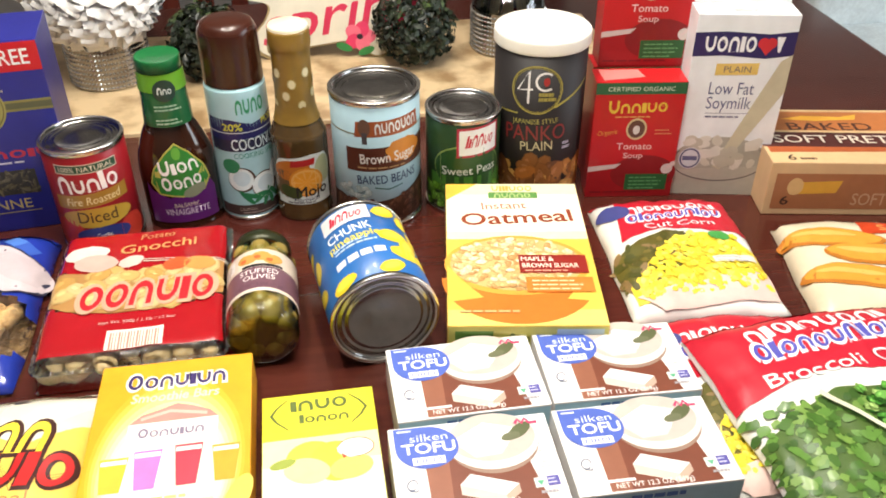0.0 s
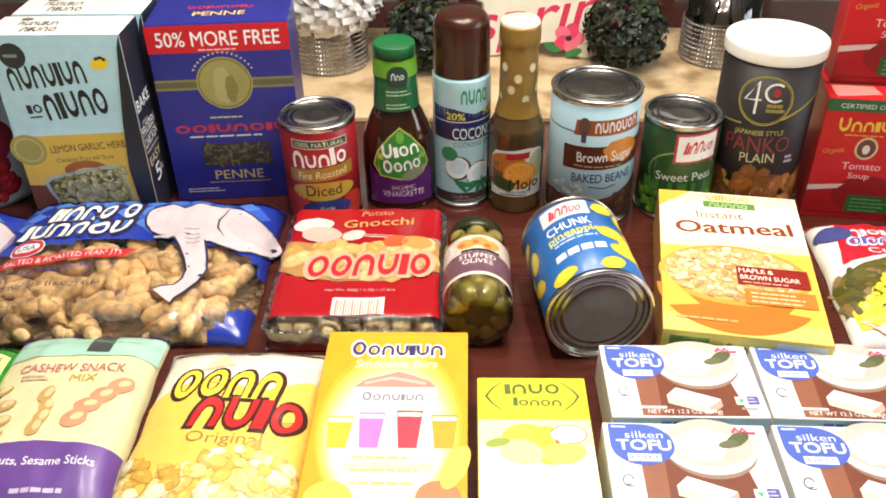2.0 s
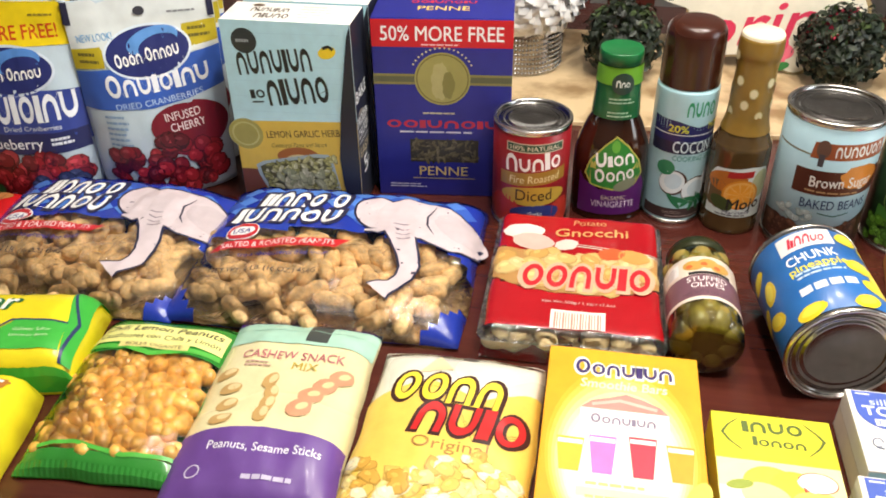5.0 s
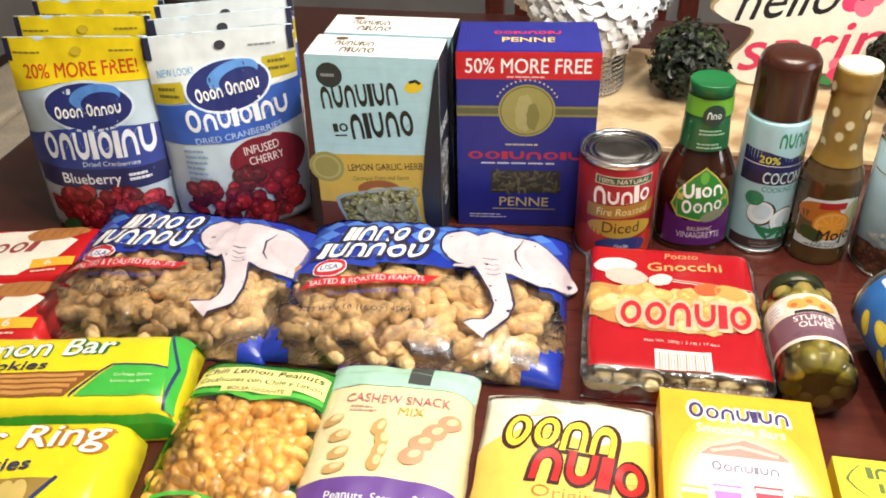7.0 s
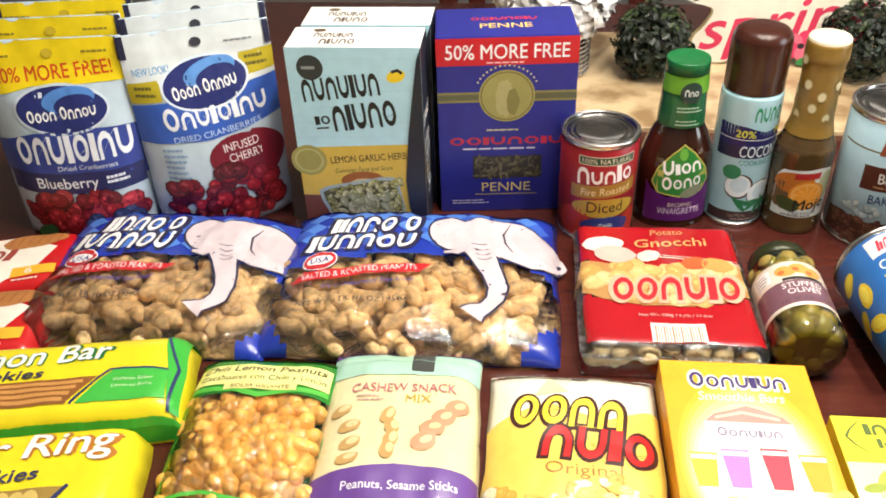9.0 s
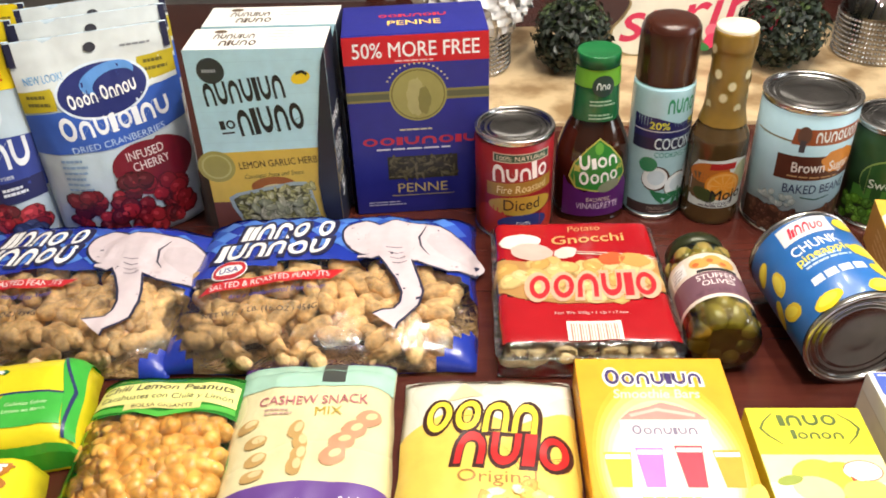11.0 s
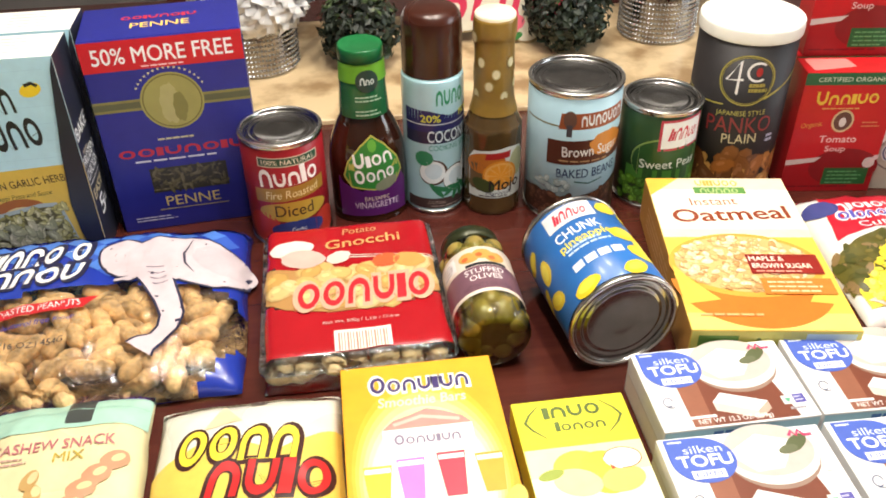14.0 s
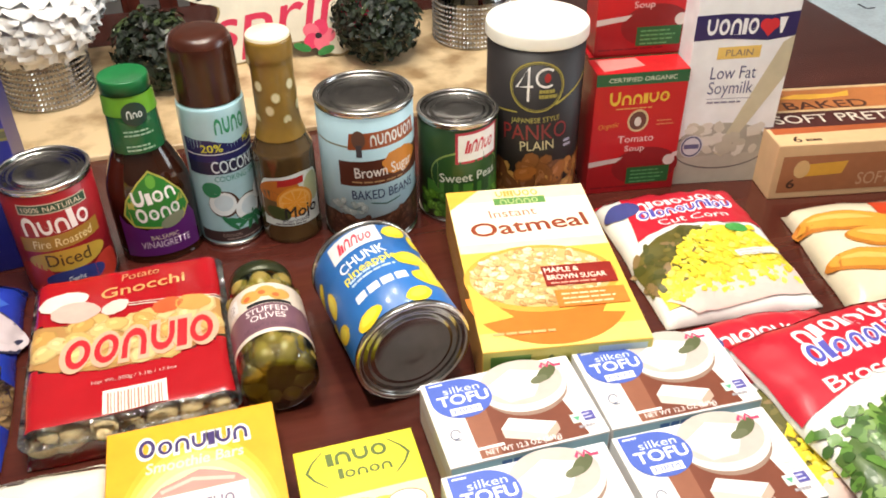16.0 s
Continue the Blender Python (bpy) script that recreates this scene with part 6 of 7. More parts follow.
_a.rect(-0.040, 0.082, -0.022, 0.098, (0.74, 0.72, 0.7), 2).lines(-0.038, 0.094, 0.014, 4, 0.0035, 0.0012, (0.2, 0.15, 0.15), 3)
_a.done(olive)

# tin of pineapple, lying down with its base to the front
PR, PL = 0.0432, 0.113
pine = tin_can("pineapple_can", pose(-0.0450, 0.5280, T + 0.0447, -90, 0, 16.5) @ pose(0, 0, 0), PR, PL, mat("label_pine", (0.022, 0.13, 0.40), 0.35, grain=0.08, scale=30, coat=0.2), "blue label tin can of pineapple lying down")
_a = Art(lambda u, v, o: ((PR + o) * math.sin((u - 0.011) / PR), -(PR + o) * math.cos((u - 0.011) / PR), v), cuts(-0.08, 0.08, 32))
_a.rect(-0.024, 0.082, 0.020, 0.103, (0.62, 0.62, 0.62), 2, rise=0.004).word(-0.017, 0.087, 0.030, 0.012, 6, (0.52, 0.02, 0.05), 3, rot=6, slant=0.3, seed=2, form="IiNNuo")
_a.text("CHUNK", -0.002, 0.068, 0.0105, (0.80, 0.82, 0.84), 3, width=0.040, rot=6, bold=0.02).text("pineapple", 0.000, 0.058, 0.0085, (0.80, 0.66, 0.05), 3, width=0.046, rot=6, bold=0.02)
_a.lines(-0.020, 0.053, 0.040, 2, 0.0045, 0.0022, (0.45, 0.58, 0.72), 3, rot=6)
for _k in range(4):
    _a.rect(-0.022 + 0.0115 * _k, 0.030 + 0.0012 * _k, -0.0125 + 0.0115 * _k, 0.038 + 0.0012 * _k, (0.62, 0.66, 0.70), 3, "fact_box", rise=0.001)
for _u, _v, _r, _q in ((0.034, 0.098, 30, .013), (0.052, 0.092, 70, .012), (0.034, 0.060, 10, .015), (0.046, 0.050, 60, .014), (0.060, 0.066, 120, .013), (0.040, 0.036, 0, .015), (0.060, 0.038, 40, .013), (-0.046, 0.060, 80, .012), (-0.056, 0.085, 20, .011), (-0.050, 0.030, 140, .012), (-0.066, 0.045, 40, .012), (0.074, 0.09, 20, .012), (0.076, 0.05, 60, .012), (-0.02, 0.012, 10, .012), (0.022, 0.014, 30, .012)):
    _a.ell(_u, _v, _q, _q * 0.62, (0.72, 0.52, 0.02), 2, "pineapple_picture", rot=_r, n=14, wobble=0.08).ell(_u, _v + 0.001, _q * 0.7, _q * 0.36, (0.80, 0.66, 0.06), 3, "pineapple_picture", rot=_r, n=12, wobble=0.05)
_a.done(pine)

# instant oatmeal box, lying flat
QW, QL, QH = 0.127, 0.216, 0.045
oat = carton("oatmeal_box", at(0.0035, 0.520, 0.3), QW, QL, QH, card("oat_yellow", (0.80, 0.55, 0.10)), "cream and orange instant oatmeal box lying flat", "box")
_a = Art(top_of(QW, QL, QH))
_a.rect(0.0005, 0.118, QW - 0.0005, QL - 0.0005, (0.82, 0.72, 0.46), 1).rect(0.0005, 0.132, QW - 0.0005, QL - 0.020, (0.84, 0.78, 0.62), 2).rect(0.0005, 0.0005, QW - 0.0005, 0.120, (0.80, 0.52, 0.08), 1).rect(0.0005, 0.0005, QW - 0.0005, 0.02, (0.82, 0.62, 0.16), 2)
_a.poly([(0.0005, QL - 0.03), (0.03, QL - 0.0005), (0.0005, QL - 0.0005)], (0.78, 0.45, 0.06), 3)
_a.word(0.044, 0.202, 0.040, 0.010, 7, (0.50, 0.36, 0.06), 4, seed=2, form="UIIIUOO").rect(0.041, 0.189, 0.088, 0.200, (0.10, 0.26, 0.06), 4, "brand_mark").word(0.046, 0.190, 0.036, 0.008, 4, (0.40, 0.50, 0.20), 5, seed=3, form="NUNNO")
_a.text("Instant", 0.055, 0.170, 0.0125, (0.36, 0.13, 0.06), 4, width=0.042, rot=3).text("Oatmeal", 0.066, 0.146, 0.0195, (0.26, 0.045, 0.012), 4, width=0.102, rot=4, bold=0.03)
_a.ell(0.060, 0.062, 0.064, 0.060, (0.60, 0.17, 0.02), 3, "bowl_picture", n=44, a0=180, a1=360).ell(0.060, 0.082, 0.062, 0.043, (0.72, 0.34, 0.05), 4, "bowl_picture", n=44).ell(0.060, 0.083, 0.057, 0.038, (0.66, 0.42, 0.16), 5, "bowl_picture", n=44)
_a.poly([(0.0005, 0.030), (0.0005, 0.080), (0.012, 0.060), (0.03, 0.036)], (0.78, 0.46, 0.07), 6).poly([(QW - 0.0005, 0.03), (QW - 0.0005, 0.08), (0.114, 0.06), (0.098, 0.034)], (0.80, 0.52, 0.08), 6)
_a.scatter(lambda u, v: ((u - 0.060) / 0.055) ** 2 + ((v - 0.083) / 0.036) ** 2 < 1, (0.004, 0.045, 0.116, 0.120), 300, 0.0042, [(0.72, 0.50, 0.24), (0.62, 0.40, 0.16), (0.78, 0.60, 0.34), (0.52, 0.28, 0.10), (0.80, 0.66, 0.42)], 6, 21, aspect=0.65, wobble=0.2, name="oat_picture")
_a.rect(0.062, 0.068, 0.120, 0.094, (0.26, 0.018, 0.012), 14).text("MAPLE &", 0.078, 0.085, 0.0062, (0.78, 0.70, 0.58), 16, width=0.028, bold=0.02).text("BROWN SUGAR", 0.0885, 0.0755, 0.0062, (0.78, 0.70, 0.58), 16, width=0.048, bold=0.02).lines(0.066, 0.0705, 0.046, 1, 0.003, 0.0016, (0.6, 0.35, 0.25), 16)
_a.rect(0.066, 0.042, 0.122, 0.062, (0.66, 0.20, 0.03), 14).lines(0.071, 0.056, 0.044, 3, 0.0055, 0.0018, (0.80, 0.60, 0.36), 16).lines(0.010, 0.016, 0.06, 1, 0.003, 0.0026, (0.62, 0.40, 0.16), 4)
_a.done(oat)
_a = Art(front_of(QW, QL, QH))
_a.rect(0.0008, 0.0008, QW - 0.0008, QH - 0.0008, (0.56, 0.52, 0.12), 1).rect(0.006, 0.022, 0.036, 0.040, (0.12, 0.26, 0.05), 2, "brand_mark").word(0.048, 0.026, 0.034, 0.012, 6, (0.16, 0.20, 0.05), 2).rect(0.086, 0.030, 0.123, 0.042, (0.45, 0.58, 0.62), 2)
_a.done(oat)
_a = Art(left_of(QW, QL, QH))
# left side in darker orange: shade of the unlit face put into the colour
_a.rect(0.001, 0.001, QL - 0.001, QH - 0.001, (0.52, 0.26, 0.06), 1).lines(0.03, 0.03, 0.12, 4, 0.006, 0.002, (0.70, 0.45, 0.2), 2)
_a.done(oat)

# bags of roasted peanuts in the shell
M_BAGBLUE, M_SHELL = film("peanut_blue", (0.018, 0.040, 0.34), 0.22), mat("peanut_shell", (0.70, 0.46, 0.21), 0.7, grain=0.26, scale=130, bump=0.7, bump_scale=420)
M_BAGLIGHT, M_BAGMID = film("peanut_light_blue", (0.085, 0.21, 0.62), 0.22), film("peanut_mid_blue", (0.045, 0.11, 0.46), 0.22)
_shell = blob_mesh("peanut", M_SHELL, 0.0185, 0.0088, 0.0088, waist=0.22, seg=12, rings=12, rough=0.12)
_shell2 = blob_mesh("peanut", M_SHELL, 0.0150, 0.0092, 0.0092, waist=0.16, seg=12, rings=12, rough=0.12, seed=5)


def peanut_bag(m, w, l, label, seed):
    ob, s, a = bag("peanut_bag", m, w, l, 0.029, [M_BAGBLUE, M_CLEAR], label, "bag",
                   lambda u, v: 1 if v < l * 0.055 - 0.05 * (u / w) ** 2 and abs(u) < w * 0.44 - 0.02 * math.sin(v * 40) else 0, "bags of roasted peanuts", p=3.6, q=4.0, far=9.0, power=0.5, wrinkle=0.0026, seed=seed, nu=40, nv=32, back=1)
    du, dv = 0.023, 0.019
    for j in range(int(2 * l / dv)):
        for i in range(int(w / du) + 1):
            u, v = -w / 2 + (i + 0.5 * (j % 2)) * du + 0.004, -l / 2 + 0.012 + j * dv / 2
            if abs(u) < w / 2 - 0.013 and v < l / 2 - 0.014 and (v > l * 0.13 or abs(u) > w * 0.455) and (j % 2 == 0 or (i * 7 + j * 3) % 5 < 2):
                a.poly([(u - du / 2, v), (u, v - dv / 2), (u + du / 2, v), (u, v + dv / 2)], M_BAGLIGHT if j % 2 == 0 else M_BAGMID, 1, "diamond_print", True)
    # plain white brand shapes in two rows
    for g, cc, ly in ((0.0028, (0.02, 0.02, 0.06), 3), (0.0, WHITE, 5)):
        a.word(-w * 0.335 - g, l * 0.235 - g, w * 0.33 + 2 * g, 0.026 + 2 * g, 7, cc, ly, rot=2, slant=0.15, seed=3, thick=0.84 if g == 0 else 1.0, form="IINNO-O")
        a.word(-w * 0.405 - g, l * 0.088 - g, w * 0.39 + 2 * g, 0.025 + 2 * g, 7, cc, ly, rot=2, slant=0.15, seed=4, thick=0.84 if g == 0 else 1.0, form="IUNNOU")
    # the pale emblem: a plain rounded shape with a curling tail
    for g, cc, ly in ((0.0022, (0.02, 0.02, 0.05), 4), (0.0, (0.58, 0.49, 0.51), 6)):
        a.ell(w * 0.357, l * 0.185, 0.042 + g, 0.030 + g, cc, ly, "emblem_shape", rot=-26).ell(w * 0.235, l * 0.215, 0.032 + g, 0.030 + g, cc, ly, "emblem_shape", rot=10).ell(w * 0.115, l * 0.235, 0.020 + g, 0.027 + g, cc, ly - 0.5, "emblem_shape", rot=24)
        line = [(w * 0.215, l * 0.13), (w * 0.240, l * 0.04), (w * 0.272, -l * 0.07), (w * 0.292, -l * 0.16), (w * 0.285, -l * 0.235), (w * 0.255, -l * 0.285), (w * 0.228, -l * 0.305), (w * 0.210, -l * 0.335)]
        a.band(line, [q + 2 * g for q in (0.032, 0.022, 0.018, 0.016, 0.015, 0.013, 0.018, 0.024)], cc, ly + 0.2, "emblem_shape")
        a.band([(w * 0.245, l * 0.12), (w * 0.295, l * 0.075), (w * 0.340, l * 0.085)], [0.012 + 2 * g, 0.010 + 2 * g, 0.003 + 2 * g], cc, ly + 0.4, "emblem_shape")
        a.band([(w * 0.185, l * 0.13), (w * 0.140, l * 0.085), (w * 0.095, l * 0.088)], [0.012 + 2 * g, 0.009 + 2 * g, 0.003 + 2 * g], cc, ly + 0.4, "emblem_shape")
    a.band([(w * 0.325, l * 0.32), (w * 0.300, l * 0.24), (w * 0.310, l * 0.16), (w * 0.340, l * 0.11)], [0.0008, 0.0022, 0.0020, 0.0006], (0.05, 0.045, 0.07), 9, "emblem_shape").ell(w * 0.430, l * 0.19, 0.028, 0.017, (0.52, 0.44, 0.46), 8, "emblem_shape", rot=-26, wobble=0.06)
    for k in range(4):
        a.band([(w * (0.190 + 0.009 * k), l * (0.150 - 0.035 * k)), (w * (0.220 + 0.008 * k), l * (0.143 - 0.035 * k)), (w * (0.245 + 0.007 * k), l * (0.150 - 0.035 * k))], 0.0010, (0.14, 0.11, 0.15), 9, "emblem_shape")
    a.ell(-w * 0.335, l * 0.01, 0.0165, 0.0135, WHITE, 3, "round_seal").ell(-w * 0.335, l * 0.01, 0.0155, 0.0125, (0.50, 0.02, 0.03), 4, "round_seal").ell(-w * 0.335, l * 0.01, 0.0125, 0.0065, WHITE, 5, "round_seal")
    a.text("USA", -w * 0.335, l * 0.01 - 0.0035, 0.0070, (0.04, 0.05, 0.25), 6, width=0.018, bold=0.02)
    a.poly([(-w * 0.42, -l * 0.14), (w * 0.02, -l * 0.07), (w * 0.06, 0.0), (-w * 0.38, -l * 0.065)], (0.52, 0.015, 0.02), 3, "printed_ribbon")
    a.text("SALTED & ROASTED PEANUTS", -w * 0.185, -l * 0.087, 0.0080, (0.80, 0.74, 0.72), 5, width=w * 0.40, rot=8)
    a.text("are a cholesterol free food!", -w * 0.15, -l * 0.165, 0.0058, (0.06, 0.05, 0.26), 4, width=w * 0.31, rot=6, slant=0.2, bold=0.01)
    a.text("NET WT. 1 LB. (16 OZ.) 454G", -w * 0.19, -l * 0.285, 0.0062, (0.03, 0.03, 0.04), 4, width=w * 0.37, rot=3, bold=0.01)
    a.done(ob)
    end_seals(ob, s, w, l, 0.010, M_BAGBLUE, False)
    inside = lambda u, v: abs(u) < w * 0.44 and -l * 0.45 < v < l * 0.13
    for mesh, sd, gap in ((_shell, seed, (0.030, 0.024)), (_shell2, seed + 9, (0.032, 0.026))):
        morsels(ob, "peanut", mesh, fill(s, inside, (-w * 0.44, -l * 0.44, w * 0.44, l * 0.16), gap, 0.0098, sd, 18))
    low = lambda u, v, o: (u, v, 0.021 if abs(u) < w * 0.36 and -l * 0.36 < v < l * 0.1 else 0.0)
    morsels(ob, "peanut", _shell, fill(low, inside, (-w * 0.4, -l * 0.4, w * 0.4, l * 0.12), (0.026, 0.020), 0.0095, seed + 20, 10))
    return ob


peanut_bag(at(-0.7150, 0.520, 8), 0.245, 0.195, "blue and clear bag of roasted peanuts in the shell", 2)
peanut_bag(at(-0.4815, 0.567, 10, 0.002), 0.265, 0.205, "blue and clear bag of roasted peanuts, shiny and full", 6)

# two packs of caramel biscuits
for _k, (_x, _y, _r) in enumerate(((-0.905, 0.492, 24), (-0.875, 0.408, 20))):
    bis, _s, _a = bag("biscuit_pack", at(_x, _y, _r), 0.185, 0.092, 0.018, film("biscuit_red", (0.50, 0.012, 0.014), 0.25), "red and white film pack of caramel biscuits", "pack", group="packs of caramel biscuits", p=10, q=8, power=0.4, wrinkle=0.0008, seed=20 + _k)
    _a.poly([(-0.085, -0.036), (0.03, -0.040), (0.062, -0.02), (0.075, 0.012), (0.03, 0.034), (-0.085, 0.030)], (0.78, 0.72, 0.62), 2, "printed_panel")
    _a.word(-0.075, -0.012, 0.110, 0.026, 7, (0.30, 0.05, 0.04), 4, rot=3, slant=0.3, seed=4, thick=0.7, form="Oinuooi").ell(0.052, 0.026, 0.030, 0.013, (0.42, 0.17, 0.05), 4, "biscuit_picture", rot=8, wobble=0.05)
    for _q in range(6):
        _a.band([(0.028 + 0.009 * _q, 0.018), (0.032 + 0.009 * _q, 0.034)], 0.0014, (0.30, 0.10, 0.03), 6, "biscuit_picture")
    _a.rect(0.040, -0.034, 0.080, -0.020, (0.75, 0.40, 0.03), 4, rise=0.003).text("6", 0.056, -0.030, 0.009, (0.75, 0.7, 0.6), 6, width=0.007, bold=0.02).lines(0.042, -0.038, 0.03, 1, 0.002, 0.0018, (0.7, 0.5, 0.4), 5)
    _a.done(bis)

# ---- front row ----
# cookies in yellow packs
lemon_pack, _s, _a = bag("cookie_pack", at(-0.728, 0.350, 20), 0.235, 0.094, 0.038, film("cookie_yellow", (0.80, 0.66, 0.02), 0.25), "yellow and green film pack of lemon bar cookies", "pack", group="packs of cookies", p=14, q=6, power=0.38, wrinkle=0.0012, seed=31)
_a.poly([(0.108, -0.042), (0.115, -0.042), (0.115, 0.044), (0.098, 0.044)], (0.04, 0.36, 0.04), 3, "printed_panel").poly([(0.040, -0.034), (0.106, -0.034), (0.104, -0.004), (0.062, -0.002)], (0.05, 0.40, 0.05), 3, "printed_panel")
_a.band([(0.036, -0.034), (0.060, -0.001), (0.104, -0.003)], 0.0022, (0.02, 0.03, 0.10), 4).band([(0.108, -0.042), (0.111, 0.0), (0.098, 0.044)], 0.0022, (0.02, 0.03, 0.10), 5)
_a.text("Lemon Bar", -0.010, 0.010, 0.021, (0.02, 0.14, 0.04), 3, width=0.135, rot=2, slant=0.15, bold=0.07).text("Lemon Bar", -0.010, 0.010, 0.021, (0.80, 0.80, 0.74), 5, width=0.130, rot=2, slant=0.15, bold=0.02)
_a.text("cookies", -0.022, -0.006, 0.0105, (0.04, 0.04, 0.06), 5, width=0.060, rot=2, slant=0.15, bold=0.03)
_a.poly([(-0.115, -0.034), (0.032, -0.034), (0.052, -0.008), (-0.115, -0.010)], (0.24, 0.09, 0.02), 2, "cookie_window")
for _q in range(4):
    _a.rect(-0.112, -0.0325 + 0.0056 * _q, 0.030 + 0.004 * _q, -0.0290 + 0.0056 * _q, (0.52, 0.25, 0.07), 3, "cookie_picture", rise=0.001)
_a.text("Galletas Sabor", 0.080, -0.015, 0.0036, (0.55, 0.72, 0.45), 5, width=0.030).text("Limon en Barra", 0.080, -0.022, 0.0036, (0.55, 0.72, 0.45), 5, width=0.030)
_a.done(lemon_pack)
end_seals(lemon_pack, _s, 0.235, 0.094, 0.004, film("cookie_green", (0.04, 0.36, 0.04), 0.25))
ring_pack, _s, _a = bag("cookie_pack", at(-0.7065, 0.252, 20), 0.215, 0.094, 0.038, film("cookie_yellow", (0.80, 0.66, 0.02), 0.25), "yellow film pack of butter ring cookies", "pack", group="packs of cookies", p=14, q=6, power=0.38, wrinkle=0.0012, seed=35)
_a.text("Butter Ring", 0.010, 0.010, 0.023, (0.42, 0.16, 0.02), 3, width=0.170, rot=3, slant=0.15, bold=0.08).text("Butter Ring", 0.010, 0.010, 0.023, (0.80, 0.80, 0.74), 5, width=0.164, rot=3, slant=0.15, bold=0.02)
_a.text("cookies", 0.018, -0.010, 0.0110, (0.04, 0.04, 0.08), 5, width=0.058, rot=4, slant=0.15, bold=0.03)
_a.poly([(-0.105, -0.042), (0.052, -0.042), (0.070, -0.016), (-0.105, -0.018)], (0.30, 0.19, 0.04), 2, "cookie_window").band([(0.052, -0.042), (0.070, -0.015)], 0.003, (0.02, 0.03, 0.10), 5)
for _q in range(16):
    _a.ell(-0.095 + 0.0095 * _q, -0.029, 0.0062, 0.011, (0.58, 0.42, 0.12), 3 + _q % 2, "cookie_picture", n=12)
_a.done(ring_pack)

# chili lemon peanuts
chili, _s, _a = bag("peanut_snack_bag", at(-0.5495, 0.3555, 12), 0.120, 0.164, 0.024, [film("chili_green", (0.03, 0.22, 0.03), 0.22), M_CLEAR], "green and clear bag of chili lemon peanuts", "bag",
                    lambda u, v: 1 if -0.066 < v < 0.030 and abs(u) < 0.054 else 0, p=3, q=3, far=6.0, power=0.5, wrinkle=0.0016, seed=41, nv=32)
_a.rect(-0.054, 0.040, 0.054, 0.064, (0.78, 0.74, 0.26), 3, rise=0.0).band([(-0.054, 0.036), (-0.02, 0.034), (0.0, 0.028), (0.025, 0.034), (0.054, 0.037)], 0.005, (0.08, 0.42, 0.05), 3)
_a.text("Chili Lemon Peanuts", 0.0, 0.0545, 0.0076, (0.03, 0.03, 0.02), 5, width=0.100, slant=0.15, bold=0.015).text("Cacahuates con Chile y Limón", 0.001, 0.0445, 0.0056, (0.03, 0.03, 0.02), 5, width=0.100, slant=0.1)
_a.rect(-0.028, 0.0335, 0.030, 0.0400, (0.74, 0.66, 0.24), 6, "printed_ribbon").text("BOLSA GIGANTE", 0.001, 0.0350, 0.0036, (0.05, 0.04, 0.02), 8, width=0.046)
_a.band([(-0.054, -0.066), (-0.02, -0.062), (0.02, -0.068), (0.054, -0.064)], 0.003, (0.08, 0.42, 0.05), 3)
_a.done(chili)
end_seals(chili, _s, 0.120, 0.164, 0.008, film("chili_green", (0.03, 0.22, 0.03), 0.22))
M_KERNEL = mat("fried_peanut", (0.76, 0.42, 0.09), 0.4, grain=0.2, scale=150, coat=0.2)
_m = blob_mesh("kernel", M_KERNEL, 0.0098, 0.0080, 0.0066, seg=10, rings=7, rough=0.1)
for _sd in (1, 2):
    morsels(chili, "peanut_kernel", _m, fill(_s, lambda u, v: abs(u) < 0.052 and -0.064 < v < 0.034, (-0.052, -0.064, 0.052, 0.034), (0.0135, 0.0122), 0.0066, _sd, 60))

# cashew snack mix
cash, _s, _a = bag("snack_mix_bag", at(-0.4390, 0.3775, 12.5), 0.123, 0.194, 0.022, film("cashew_cream", (0.74, 0.66, 0.38), 0.28), "cream and purple bag of cashew snack mix", "bag", p=3, q=3.5, power=0.5, wrinkle=0.0018, seed=51)
_a.rect(-0.061, 0.058, 0.061, 0.0965, (0.36, 0.58, 0.46), 2).rect(0.006, 0.062, 0.024, 0.0965, (0.05, 0.055, 0.05), 4).rect(-0.06, 0.0765, 0.060, 0.0772, (0.30, 0.5, 0.4), 4)
_a.poly([(-0.061, -0.0965), (0.061, -0.0965), (0.061, -0.040), (0.0, -0.035), (-0.061, -0.042)], (0.13, 0.055, 0.26), 2, "printed_panel")
_a.text("CASHEW SNACK", 0.002, 0.038, 0.0098, (0.46, 0.14, 0.16), 4, width=0.082, bold=0.01).text("MIX", 0.014, 0.026, 0.0085, (0.50, 0.36, 0.06), 4, width=0.020, bold=0.01).lines(-0.034, 0.032, 0.022, 2, 0.004, 0.0018, (0.5, 0.3, 0.25), 4)
for _u, _v, _q, _c in ((-0.044, 0.018, 30, 0), (-0.036, 0.002, 20, 0), (-0.034, -0.014, 30, 0), (-0.034, -0.029, 20, 0), (-0.008, 0.012, 70, 0), (-0.004, 0.0, 100, 0), (-0.004, -0.012, 80, 0), (-0.006, -0.022, 90, 0), (0.044, 0.024, 40, 1), (0.034, 0.012, 40, 1), (0.026, 0.0, 30, 1), (0.020, -0.013, 30, 1)):
    _a.ell(_u, _v, 0.0085 if _c == 0 else 0.010, 0.0055 if _c == 0 else 0.008, ((0.50, 0.31, 0.11), (0.54, 0.27, 0.15))[_c], 4, "nut_picture", rot=_q, n=16, wobble=0.06).ell(_u + 0.002, _v + 0.002, 0.005, 0.003, (0.68, 0.54, 0.28), 5, "nut_picture", rot=_q, n=10)
